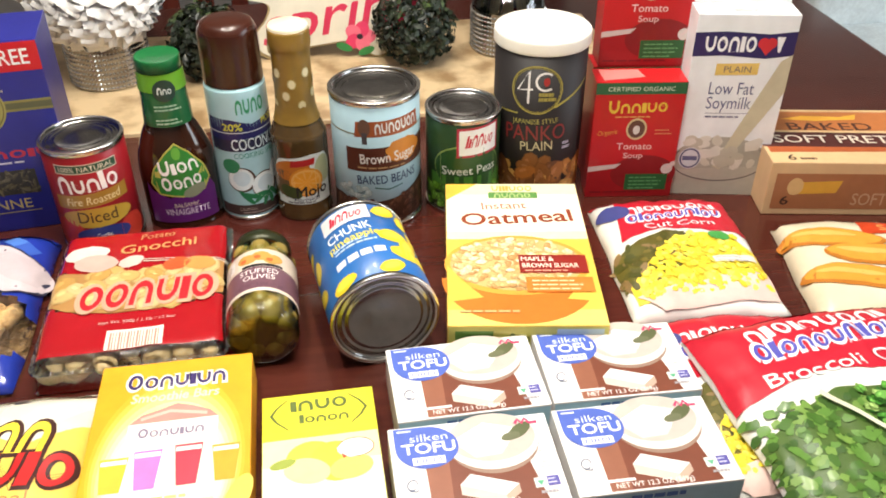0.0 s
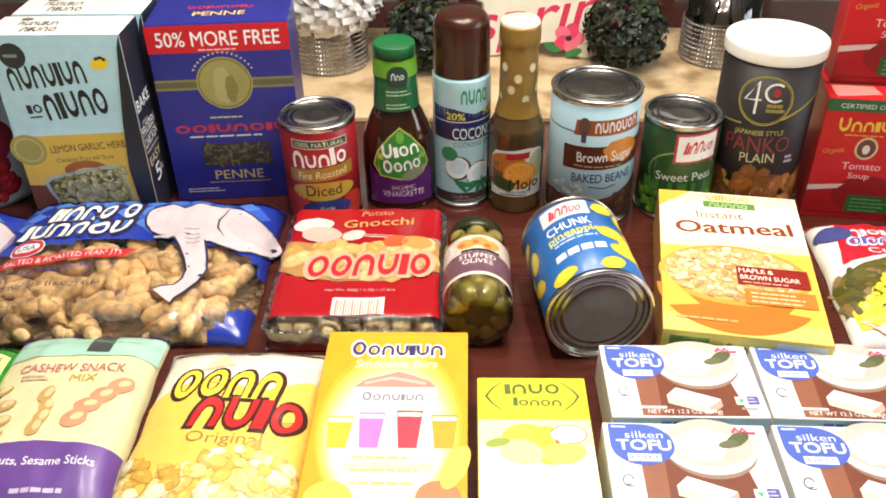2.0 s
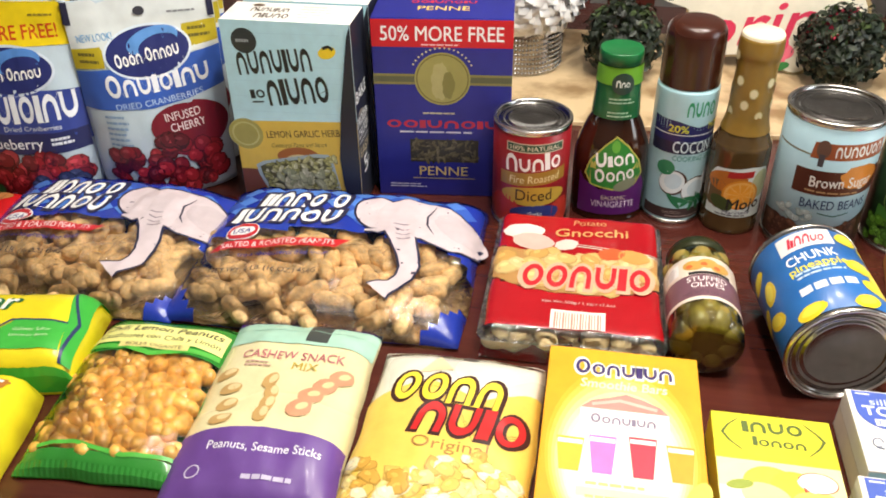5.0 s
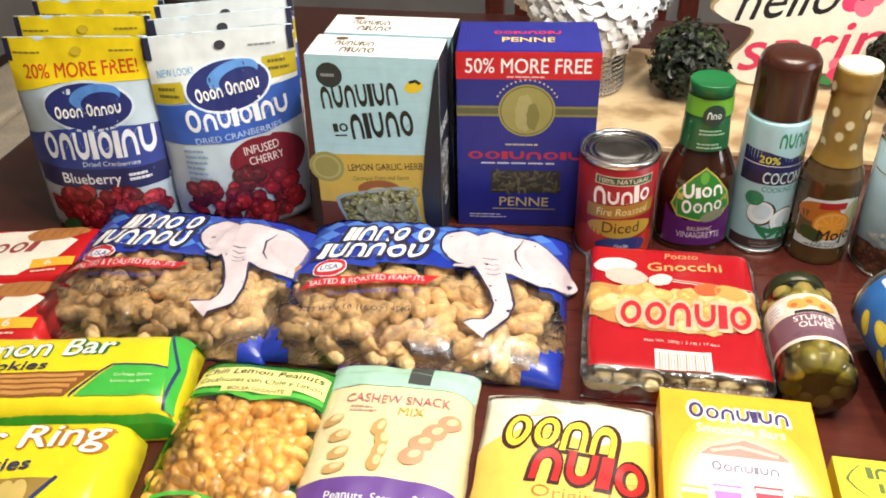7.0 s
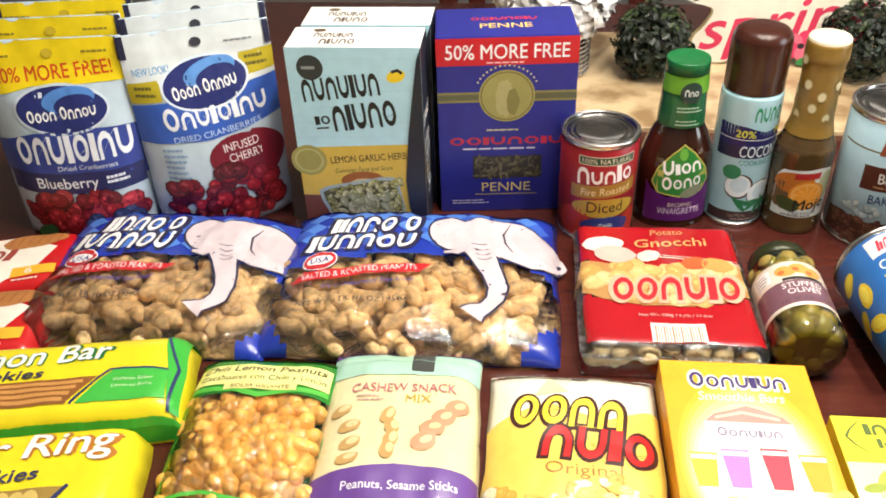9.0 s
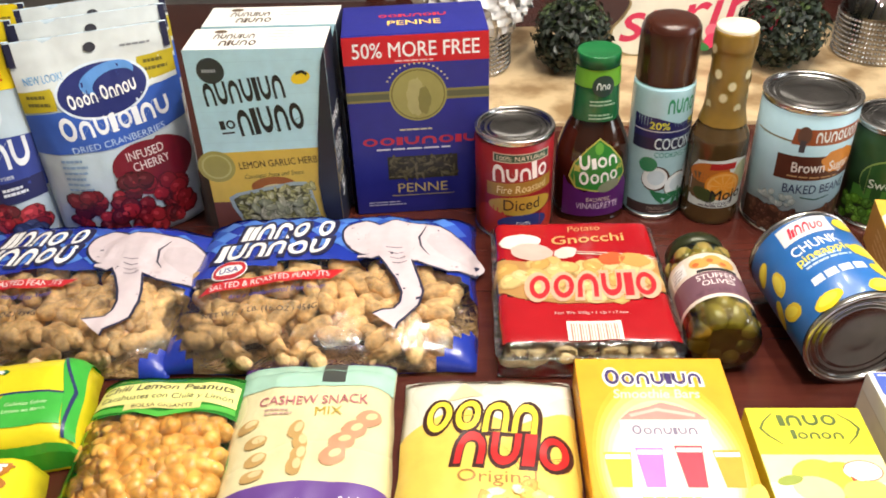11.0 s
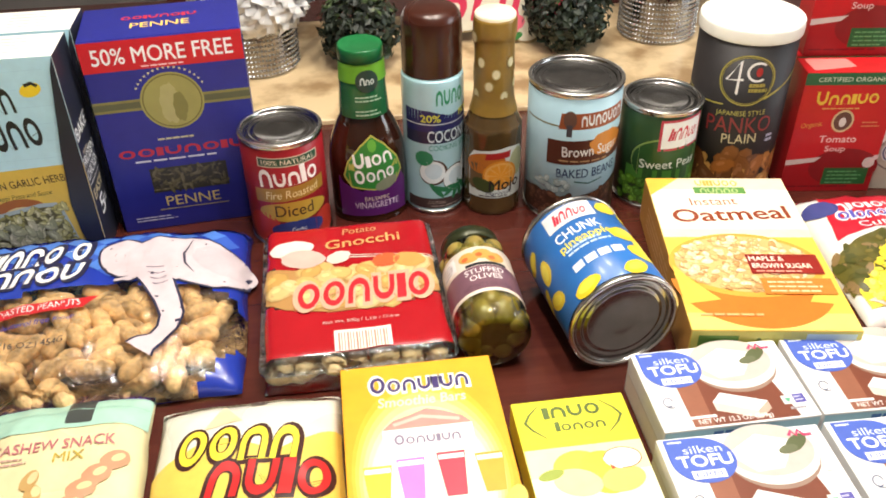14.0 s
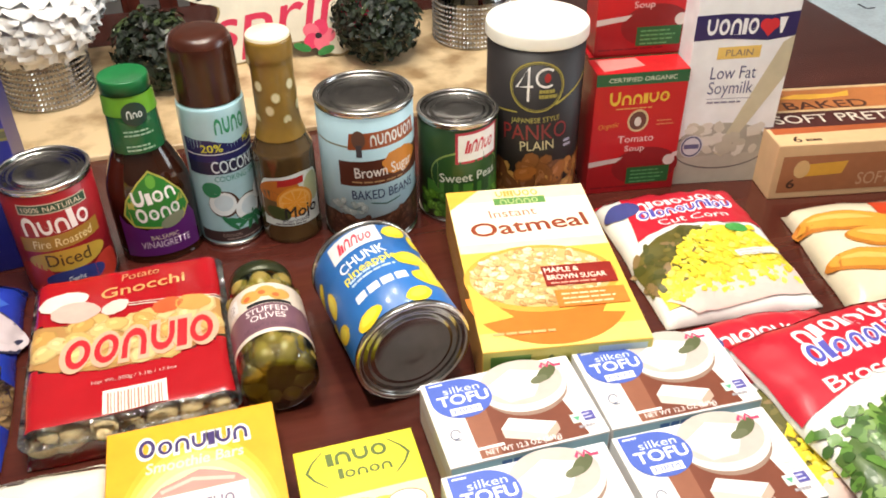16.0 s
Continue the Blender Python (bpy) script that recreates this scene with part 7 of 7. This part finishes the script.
_a.text("Peanuts, Sesame Sticks", 0.006, -0.056, 0.0068, (0.76, 0.74, 0.80), 4, width=0.082, bold=0.01).lines(-0.004, -0.078, 0.044, 1, 0.003, 0.0034, (0.5, 0.45, 0.6), 4).ring(-0.040, -0.074, 0.0055, 0.0055, 0.001, (0.6, 0.55, 0.7), 4)
_a.done(cash)
end_seals(cash, _s, 0.123, 0.194, 0.008, film("cashew_purple", (0.13, 0.055, 0.26), 0.25), False)

# toasted corn snack
corn_snack, _s, _a = bag("corn_snack_bag", at(-0.3080, 0.382, 9), 0.130, 0.190, 0.022, film("cornsnack_white", (0.80, 0.76, 0.64), 0.28), "yellow and white bag of toasted corn snack", "bag", p=3, q=3.5, power=0.5, wrinkle=0.0016, seed=61)
_a.poly([(-0.0645, -0.0945), (0.0645, -0.0945), (0.0645, 0.056), (0.02, 0.034), (-0.02, 0.050), (-0.0645, 0.030)], (0.80, 0.56, 0.10), 1, "printed_panel").poly([(-0.03, 0.060), (-0.018, 0.088), (-0.004, 0.066)], (0.74, 0.62, 0.36), 1)
for g, ly, ca, cb in ((0.0014, 3, (0.05, 0.015, 0.012), (0.05, 0.015, 0.012)), (0.0, 6, (0.82, 0.66, 0.05), (0.55, 0.02, 0.02))):
    _a.word(-0.048 - g, 0.028 - g, 0.084 + 2 * g, 0.031 + 2 * g, 4, ca, ly, rot=-2, slant=0.1, seed=12, thick=0.8 if g == 0 else 1.0, form="OONN")
    _a.word(-0.026 - g, -0.003 - g, 0.082 + 2 * g, 0.030 + 2 * g, 4, cb, ly, rot=-2, slant=0.1, seed=15, thick=0.8 if g == 0 else 1.0, form="NUIO")
_a.text("Original", 0.006, -0.019, 0.0105, (0.40, 0.20, 0.05), 4, width=0.054)
_a.scatter(lambda u, v: v < -0.030 + 0.012 * math.sin(u * 60), (-0.060, -0.085, 0.060, -0.018), 130, 0.0075, [(0.80, 0.62, 0.22), (0.74, 0.48, 0.10), (0.84, 0.74, 0.46), (0.64, 0.36, 0.06)], 4, 17, aspect=0.75, name="corn_picture")
_a.text("NET WT 4 OZ (113g)", -0.030, -0.084, 0.0055, (0.35, 0.22, 0.06), 12, width=0.050).ell(0.006, 0.0865, 0.0065, 0.0028, (0.16, 0.12, 0.1), 4, "hang_hole", n=14)
_a.done(corn_snack)
end_seals(corn_snack, _s, 0.130, 0.190, 0.005, film("cornsnack_white", (0.80, 0.76, 0.64), 0.28))

# smoothie bar box
UW, UL, UH = 0.111, 0.190, 0.030
smooth_box = carton("smoothie_bar_box", at(-0.2260, 0.3010, 9.5), UW, UL, UH, card("smoothie_yellow", (0.76, 0.36, 0.015)), "orange-yellow smoothie bar box lying flat", "box")
_a = Art(top_of(UW, UL, UH))
for _q in range(7):
    _g = _q / 6
    _a.ell(UW / 2, 0.088 - 0.012 * _g, 0.052 - 0.014 * _g, 0.084 - 0.028 * _g, (0.78 + 0.06 * _g, 0.42 + 0.38 * _g, 0.03 + 0.62 * _g ** 1.5), 1, n=44)
_a.word(0.019, 0.160, 0.074, 0.0190, 7, (0.82, 0.80, 0.72), 3, seed=5, thick=0.95, form="Oonuiun").word(0.0198, 0.1615, 0.0725, 0.0160, 7, (0.05, 0.03, 0.13), 4, seed=5, form="Oonuiun")
_a.text("Smoothie Bars", 0.056, 0.1475, 0.0088, (0.84, 0.78, 0.50), 4, width=0.062, slant=0.1, bold=0.04)
_a.poly([(0.026, 0.126), (0.034, 0.134), (0.046, 0.138), (0.058, 0.143), (0.070, 0.139), (0.082, 0.133), (0.088, 0.126)], (0.74, 0.26, 0.22), 4, "picture").band([(0.034, 0.130), (0.054, 0.136), (0.080, 0.130)], 0.003, (0.80, 0.46, 0.38), 5, "picture")
_a.rect(0.026, 0.108, 0.088, 0.126, (0.80, 0.76, 0.70), 4, "picture").word(0.033, 0.112, 0.046, 0.009, 7, (0.22, 0.18, 0.26), 5, seed=5, form="Oonuiun")
for _u, _c, _h in ((0.036, (0.46, 0.18, 0.50), 0.034), (0.063, (0.52, 0.05, 0.08), 0.036), (0.014, (0.70, 0.46, 0.04), 0.030), (0.088, (0.62, 0.34, 0.03), 0.032)):
    _a.poly([(_u, 0.066), (_u + 0.013, 0.066), (_u + 0.016, 0.066 + _h), (_u - 0.003, 0.066 + _h)], _c, 5, "glass_picture").rect(_u - 0.002, 0.060 + _h, _u + 0.015, 0.064 + _h, (0.82, 0.78, 0.74), 6, "glass_picture")
_a.lines(0.032, 0.056, 0.048, 3, 0.011, 0.0026, (0.66, 0.48, 0.20), 5).rect(0.026, 0.046, 0.088, 0.0535, (0.82, 0.74, 0.42), 4).ell(0.02, 0.022, 0.016, 0.015, (0.82, 0.62, 0.08), 4, "fruit_picture").ell(0.092, 0.024, 0.015, 0.014, (0.70, 0.20, 0.08), 4, "fruit_picture").ell(0.103, 0.05, 0.008, 0.02, (0.80, 0.62, 0.10), 4, "fruit_picture", rot=-20)
_a.done(smooth_box)

# lemon drink crystals box
LW, LL, LH = 0.081, 0.118, 0.026
lem = carton("lemon_packet_box", at(-0.1135, 0.3440, 9.5), LW, LL, LH, card("lemon_yellow", (0.72, 0.66, 0.03)), "small bright yellow lemon drink packet box", "box")
_a = Art(top_of(LW, LL, LH))
_a.rect(0.0005, 0.0005, LW - 0.0005, 0.074, (0.82, 0.76, 0.40), 1).rect(0.0005, 0.0005, LW - 0.0005, 0.05, (0.84, 0.80, 0.62), 2)
_a.word(0.020, 0.100, 0.042, 0.0105, 4, (0.10, 0.14, 0.03), 4, rot=1, seed=4, thick=0.8, form="INUO").word(0.026, 0.088, 0.036, 0.0085, 5, (0.10, 0.14, 0.03), 4, seed=9, form="Ionon")
for _q in (-1, 1):
    _a.band([(0.0405 + _q * 0.022, 0.113), (0.0405 + _q * 0.030, 0.105), (0.0405 + _q * 0.034, 0.098), (0.0405 + _q * 0.030, 0.091), (0.0405 + _q * 0.022, 0.083)], [0.0006, 0.0014, 0.0022, 0.0014, 0.0006], (0.10, 0.14, 0.03), 4)
_a.ell(0.034, 0.054, 0.018, 0.016, (0.80, 0.72, 0.06), 4, "lemon_picture").ell(0.050, 0.050, 0.017, 0.018, (0.78, 0.68, 0.05), 5, "lemon_picture", rot=30).ell(0.030, 0.044, 0.016, 0.011, (0.84, 0.80, 0.30), 6, "lemon_picture", rot=-15).ell(0.060, 0.043, 0.015, 0.010, (0.82, 0.76, 0.14), 6, "lemon_picture", rot=12)
_a.ell(0.014, 0.052, 0.009, 0.004, (0.28, 0.34, 0.05), 6, "leaf_picture", rot=15).ell(0.064, 0.060, 0.013, 0.009, (0.82, 0.80, 0.74), 7, "round_seal").ring(0.064, 0.060, 0.013, 0.009, 0.0008, (0.6, 0.10, 0.04), 8, a0=-100, a1=170).poly([(0.054, 0.056), (0.058, 0.052), (0.0545, 0.051)], (0.6, 0.08, 0.03), 8)
_a.done(lem)

# four boxes of silken tofu
VW, VL, VH = 0.111, 0.077, 0.036


def tofu_box(m, label):
    ob = carton("tofu_box", m, VW, VL, VH, card("tofu_white", (0.80, 0.78, 0.76)), label, "box", "boxes of silken tofu")
    a = Art(top_of(VW, VL, VH))
    a.poly([(0.022, 0.0015), (VW - 0.014, 0.0015), (VW - 0.022, 0.048), (0.060, 0.052), (0.022, 0.040)], (0.18, 0.052, 0.028), 1, "printed_panel").poly([(0.022, 0.0015), (0.036, 0.0015), (0.038, 0.046), (0.022, 0.040)], (0.28, 0.105, 0.06), 2, "printed_panel")
    a.ell(0.070, 0.0545, 0.031, 0.0265, (0.30, 0.20, 0.15), 2, "bowl_picture", n=36).ell(0.070, 0.0565, 0.0315, 0.0250, (0.74, 0.70, 0.66), 3, "bowl_picture", n=36)
    a.poly([(0.046, 0.062), (0.066, 0.0735), (0.088, 0.066), (0.078, 0.049), (0.058, 0.047)], (0.84, 0.82, 0.80), 5, "tofu_picture").ell(0.070, 0.060, 0.0300, 0.0215, (0.54, 0.47, 0.42), 4, "bowl_picture", n=36).poly([(0.046, 0.062), (0.058, 0.047), (0.078, 0.049), (0.074, 0.044), (0.056, 0.043), (0.045, 0.056)], (0.68, 0.64, 0.60), 5, "tofu_picture")
    a.ell(0.090, 0.063, 0.010, 0.005, (0.10, 0.115, 0.05), 6, "leaf_picture", rot=38).ell(0.083, 0.0585, 0.007, 0.0035, (0.14, 0.15, 0.08), 6, "leaf_picture", rot=15)
    a.poly([(0.042, 0.022), (0.050, 0.030), (0.080, 0.018), (0.070, 0.010)], (0.82, 0.79, 0.76), 4, "tofu_picture").poly([(0.042, 0.022), (0.070, 0.010), (0.070, 0.003), (0.042, 0.014)], (0.66, 0.56, 0.48), 4, "tofu_picture").poly([(0.070, 0.010), (0.080, 0.018), (0.080, 0.011), (0.070, 0.003)], (0.50, 0.36, 0.28), 4, "tofu_picture")
    a.ell(0.025, 0.057, 0.0215, 0.0185, (0.07, 0.12, 0.46), 7, "printed_panel", n=40).poly([(0.0035, 0.0755), (0.025, 0.0755), (0.025, 0.057), (0.0035, 0.057)], (0.07, 0.12, 0.46), 7, "printed_panel")
    a.text("silken", 0.027, 0.0625, 0.0064, (0.66, 0.72, 0.80), 9, width=0.026).text("TOFU", 0.026, 0.0520, 0.0090, (0.80, 0.82, 0.84), 9, width=0.036, bold=0.04).rect(0.014, 0.0420, 0.036, 0.0485, (0.78, 0.80, 0.82), 9).text("FIRM", 0.025, 0.0435, 0.0038, (0.16, 0.20, 0.46), 10, width=0.017, bold=0.01).lines(0.006, 0.0720, 0.012, 1, 0.002, 0.0016, (0.7, 0.74, 0.8), 9)
    a.band([(0.088, 0.069), (0.0905, 0.073), (0.093, 0.069), (0.0955, 0.0735), (0.098, 0.069), (0.1035, 0.069)], 0.0024, (0.62, 0.05, 0.14), 8, "brand_mark")
    a.ring(0.0115, 0.026, 0.0036, 0.0046, 0.0008, (0.10, 0.12, 0.20), 8, rot=-20, a0=20, a1=330).band([(0.0095, 0.0215), (0.014, 0.0205), (0.015, 0.022)], 0.0007, (0.10, 0.12, 0.20), 8)
    a.text("NET WT 12.3 OZ (349g)", 0.052, 0.0035, 0.0040, (0.80, 0.74, 0.70), 8, width=0.052, bold=0.02).rect(0.020, 0.0085, 0.040, 0.0108, (0.82, 0.80, 0.78), 8)
    a.rect(0.090, 0.0125, 0.098, 0.0205, (0.66, 0.72, 0.66), 8, "seal_mark").rect(0.0985, 0.0130, 0.1065, 0.0210, (0.10, 0.09, 0.34), 8, "seal_mark").poly([(0.0915, 0.018), (0.0965, 0.018), (0.094, 0.014)], (0.10, 0.40, 0.22), 9, "seal_mark").lines(0.099, 0.018, 0.006, 2, 0.003, 0.0012, (0.6, 0.6, 0.75), 9).lines(0.0925, 0.0075, 0.014, 1, 0.002, 0.0022, (0.35, 0.33, 0.35), 8)
    a.ring(0.1005, 0.046, 0.0034, 0.0034, 0.0005, (0.62, 0.58, 0.54), 8).ring(0.1015, 0.036, 0.003, 0.003, 0.0005, (0.62, 0.58, 0.54), 8).lines(0.097, 0.029, 0.010, 3, 0.0028, 0.0010, (0.66, 0.62, 0.58), 8)
    a.done(ob)
    a = Art(front_of(VW, VL, VH))
    a.rect(0.001, 0.001, VW - 0.001, VH - 0.0015, (0.42, 0.66, 0.76), 1).lines(0.035, 0.028, 0.046, 1, 0.004, 0.0040, (0.08, 0.20, 0.50), 3).lines(0.006, 0.021, 0.090, 4, 0.0045, 0.0016, (0.20, 0.36, 0.56), 3)
    a.done(ob)
    a = Art(left_of(VW, VL, VH))
    a.rect(0.002, 0.002, VL - 0.002, VH * 0.55, (0.72, 0.66, 0.58), 1).rect(0.0, VH * 0.55, VL, VH * 0.57, (0.5, 0.44, 0.38), 2)
    a.done(ob)
    return ob


tofu_box(at(-0.0315, 0.4265, 9.6), "white silken tofu box with a blue oval panel")
tofu_box(at(0.0795, 0.4455, 7.6), "white silken tofu box with a blue oval panel")
tofu_box(at(-0.0270, 0.3440, 8.6), "white silken tofu box with a blue oval panel")
tofu_box(at(0.0870, 0.3620, 8.0), "white silken tofu box with a blue oval panel")

# ---- frozen vegetables ----


def veg_bag(m, w, l, puff, kind, label, seed, group="bags of frozen vegetables"):
    ob, s, a = bag("vegetable_bag", m, w, l, puff, film("veg_white", (0.78, 0.78, 0.74), 0.24), label, "bag", group=group, p=3.4, q=3, far=9.0, power=0.5, wrinkle=0.0026, seed=seed, nu=34, nv=32)
    q = w / 2 - 0.001
    d = 0.13 if kind == "corn" else 0.05
    a.poly([(-q + (0.012 if kind == "corn" else 0), l * (0.19 - d)), (-w * 0.12, l * (0.26 - d)), (w * 0.2, l * (0.22 - d)), (q, l * (0.20 - d)), (q, l * 0.495), (-q + (0.022 if kind == "corn" else 0), l * 0.495)], (0.50, 0.012, 0.030), 2, "printed_panel")
    a.word(-w * 0.30, l * (0.42 - d), w * 0.66, l * 0.060, 9, (0.80, 0.76, 0.76), 4, rot=3, seed=7, thick=0.8, form="NIOIOUONI")
    a.word(-w * 0.33, l * (0.325 - d), w * 0.70, l * 0.088, 10, (0.80, 0.80, 0.82), 4, rot=4, slant=0.15, seed=5, thick=1.0, form="OIonouNIou").word(-w * 0.32, l * (0.333 - d), w * 0.68, l * 0.072, 10, (0.09, 0.09, 0.42), 6, rot=4, slant=0.15, seed=5, thick=0.82, form="OIonouNIou")
    if kind == "corn":
        a.text("Cut Corn", w * 0.03, l * 0.140, l * 0.050, (0.80, 0.76, 0.74), 5, width=w * 0.50, bold=0.01, rot=3)
        a.ell(-w * 0.38, l * 0.33, 0.016, 0.012, (0.05, 0.06, 0.22), 6, "seal_mark")
        a.poly([(-q, -l * 0.32), (-q, -l * 0.06), (-w * 0.28, l * 0.05), (-w * 0.10, l * 0.11), (w * 0.03, l * 0.08), (-w * 0.10, -l * 0.04), (-w * 0.26, -l * 0.22)], (0.11, 0.10, 0.020), 3, "field_picture")
        a.scatter(lambda u, v: v < l * 0.09 + u * 0.3 and v > -0.3 * l and u < (v + l * 0.10) * 0.9, (-q, -l * 0.3, w * 0.02, l * 0.1), 70, 0.006, [(0.09, 0.085, 0.02), (0.17, 0.14, 0.03), (0.24, 0.16, 0.07), (0.07, 0.075, 0.015)], 4, 3, aspect=0.5, name="field_picture", shade=False)
        a.poly([(-w * 0.46, -l * 0.30), (-w * 0.30, -l * 0.16), (-w * 0.10, -l * 0.02), (w * 0.06, l * 0.07), (w * 0.26, l * 0.05), (w * 0.46, -l * 0.06), (w * 0.47, -l * 0.26), (w * 0.1, -l * 0.38), (-w * 0.2, -l * 0.42), (-w * 0.45, -l * 0.43)], (0.80, 0.64, 0.04), 5, "corn_picture")
        a.scatter(lambda u, v: v < l * (0.06 - 0.9 * (u / w - 0.12) ** 2 - max(0, -0.1 - u / w) * 0.4) and v > -l * 0.39 + 0.05 * u, (-w * 0.43, -l * 0.42, w * 0.44, l * 0.06), 480, 0.0034, [(0.82, 0.68, 0.05), (0.78, 0.62, 0.04), (0.84, 0.74, 0.12), (0.74, 0.56, 0.03)], 6, 5, aspect=0.8, name="corn_picture", rim=0.86)
        a.rect(w * 0.12, -l * 0.21, w * 0.42, -l * 0.15, (0.74, 0.68, 0.60), 13, rise=0.003).lines(w * 0.14, -l * 0.17, w * 0.22, 2, 0.005, 0.002, (0.45, 0.42, 0.4), 14)
        a.ell(w * 0.24, l * 0.02, 0.010, 0.006, (0.06, 0.30, 0.06), 13, "leaf_picture", rot=-20)
        a.poly([(-w * 0.45, -l * 0.38), (w * 0.46, -l * 0.26), (w * 0.46, -l * 0.44), (-w * 0.3, -l * 0.48)], (0.72, 0.52, 0.46), 3, "printed_panel")
    else:
        a.text("Broccoli Cuts", w * 0.02, l * 0.200, l * 0.050, (0.82, 0.80, 0.78), 5, width=w * 0.72, bold=0.015, rot=4)
        a.poly([(-q, -l * 0.49), (q, -l * 0.49), (q, l * 0.12), (w * 0.1, l * 0.10), (-w * 0.12, l * 0.13), (-q, l * 0.02)], (0.07, 0.13, 0.025), 3, "field_picture")
        a.scatter(lambda u, v: v < l * 0.11 and u < -w * 0.02, (-q, -l * 0.48, 0, l * 0.12), 420, 0.0042, [(0.06, 0.15, 0.02), (0.11, 0.24, 0.04), (0.04, 0.10, 0.015), (0.17, 0.30, 0.06)], 4, 8, aspect=0.8, wobble=0.35, name="field_picture", shade=False)
        a.scatter(lambda u, v: u > -w * 0.06 - v * 0.2, (-w * 0.1, -l * 0.47, q, l * 0.10), 900, 0.0036, [(0.05, 0.21, 0.02), (0.08, 0.29, 0.03), (0.025, 0.12, 0.012), (0.14, 0.38, 0.06), (0.28, 0.44, 0.12)], 11, 9, aspect=0.78, wobble=0.35, name="broccoli_picture", rim=0.5)
        # pale streak of glare on the film, painted as a line
        a.band([(-w * 0.20, l * 0.12), (-w * 0.08, -l * 0.05), (0.0, -l * 0.3)], 0.004, (0.66, 0.68, 0.48), 19)
    a.done(ob)
    end_seals(ob, s, w, l, 0.006, film("veg_red", (0.50, 0.012, 0.030), 0.24), False)
    return ob


veg_bag(at(0.2255, 0.669, 5), 0.139, 0.178, 0.021, "corn", "red and white bag of frozen cut corn", 71)
veg_bag(at(0.2380, 0.478, 8), 0.140, 0.190, 0.020, "corn", "red bag of frozen cut corn under another bag", 75)
veg_bag(at(0.3090, 0.424, 13, 0.022), 0.190, 0.250, 0.022, "broccoli", "red and green bag of frozen broccoli cuts", 79)

# spring rolls
rolls, _s, _a = bag("spring_roll_bag", at(0.4230, 0.640, -2), 0.200, 0.150, 0.026, film("rolls_cream", (0.74, 0.66, 0.48), 0.25), "cream and orange bag of frozen spring rolls", "bag", p=5, q=4, power=0.45, wrinkle=0.0014, seed=81)
_a.rect(-0.030, 0.034, 0.098, 0.058, (0.55, 0.05, 0.012), 3).text("Spring Rolls", 0.030, 0.040, 0.012, (0.78, 0.42, 0.12), 5, width=0.086, bold=0.01).word(-0.055, 0.062, 0.120, 0.009, 12, (0.12, 0.09, 0.05), 3, seed=3)
for _u, _v, _r in ((-0.060, 0.030, -12), (-0.030, 0.000, -8), (-0.055, -0.030, -14), (0.030, -0.010, -10), (0.04, -0.044, -12), (0.070, 0.012, -6)):
    _a.ell(_u, _v, 0.046, 0.0165, (0.48, 0.17, 0.02), 3, "roll_picture", rot=_r).ell(_u, _v + 0.002, 0.043, 0.0135, (0.68, 0.32, 0.04), 4, "roll_picture", rot=_r).ell(_u - 0.006, _v + 0.006, 0.028, 0.004, (0.76, 0.46, 0.11), 5, "roll_picture", rot=_r)
_a.ell(0.058, 0.004, 0.014, 0.014, (0.42, 0.22, 0.05), 7, "roll_picture").scatter(lambda u, v: (u - 0.058) ** 2 + (v - 0.004) ** 2 < 0.00014, (0.044, -0.01, 0.072, 0.018), 14, 0.003, [(0.20, 0.26, 0.05), (0.6, 0.3, 0.06), (0.7, 0.6, 0.4)], 8, 4, name="filling_picture")
_a.done(rolls)
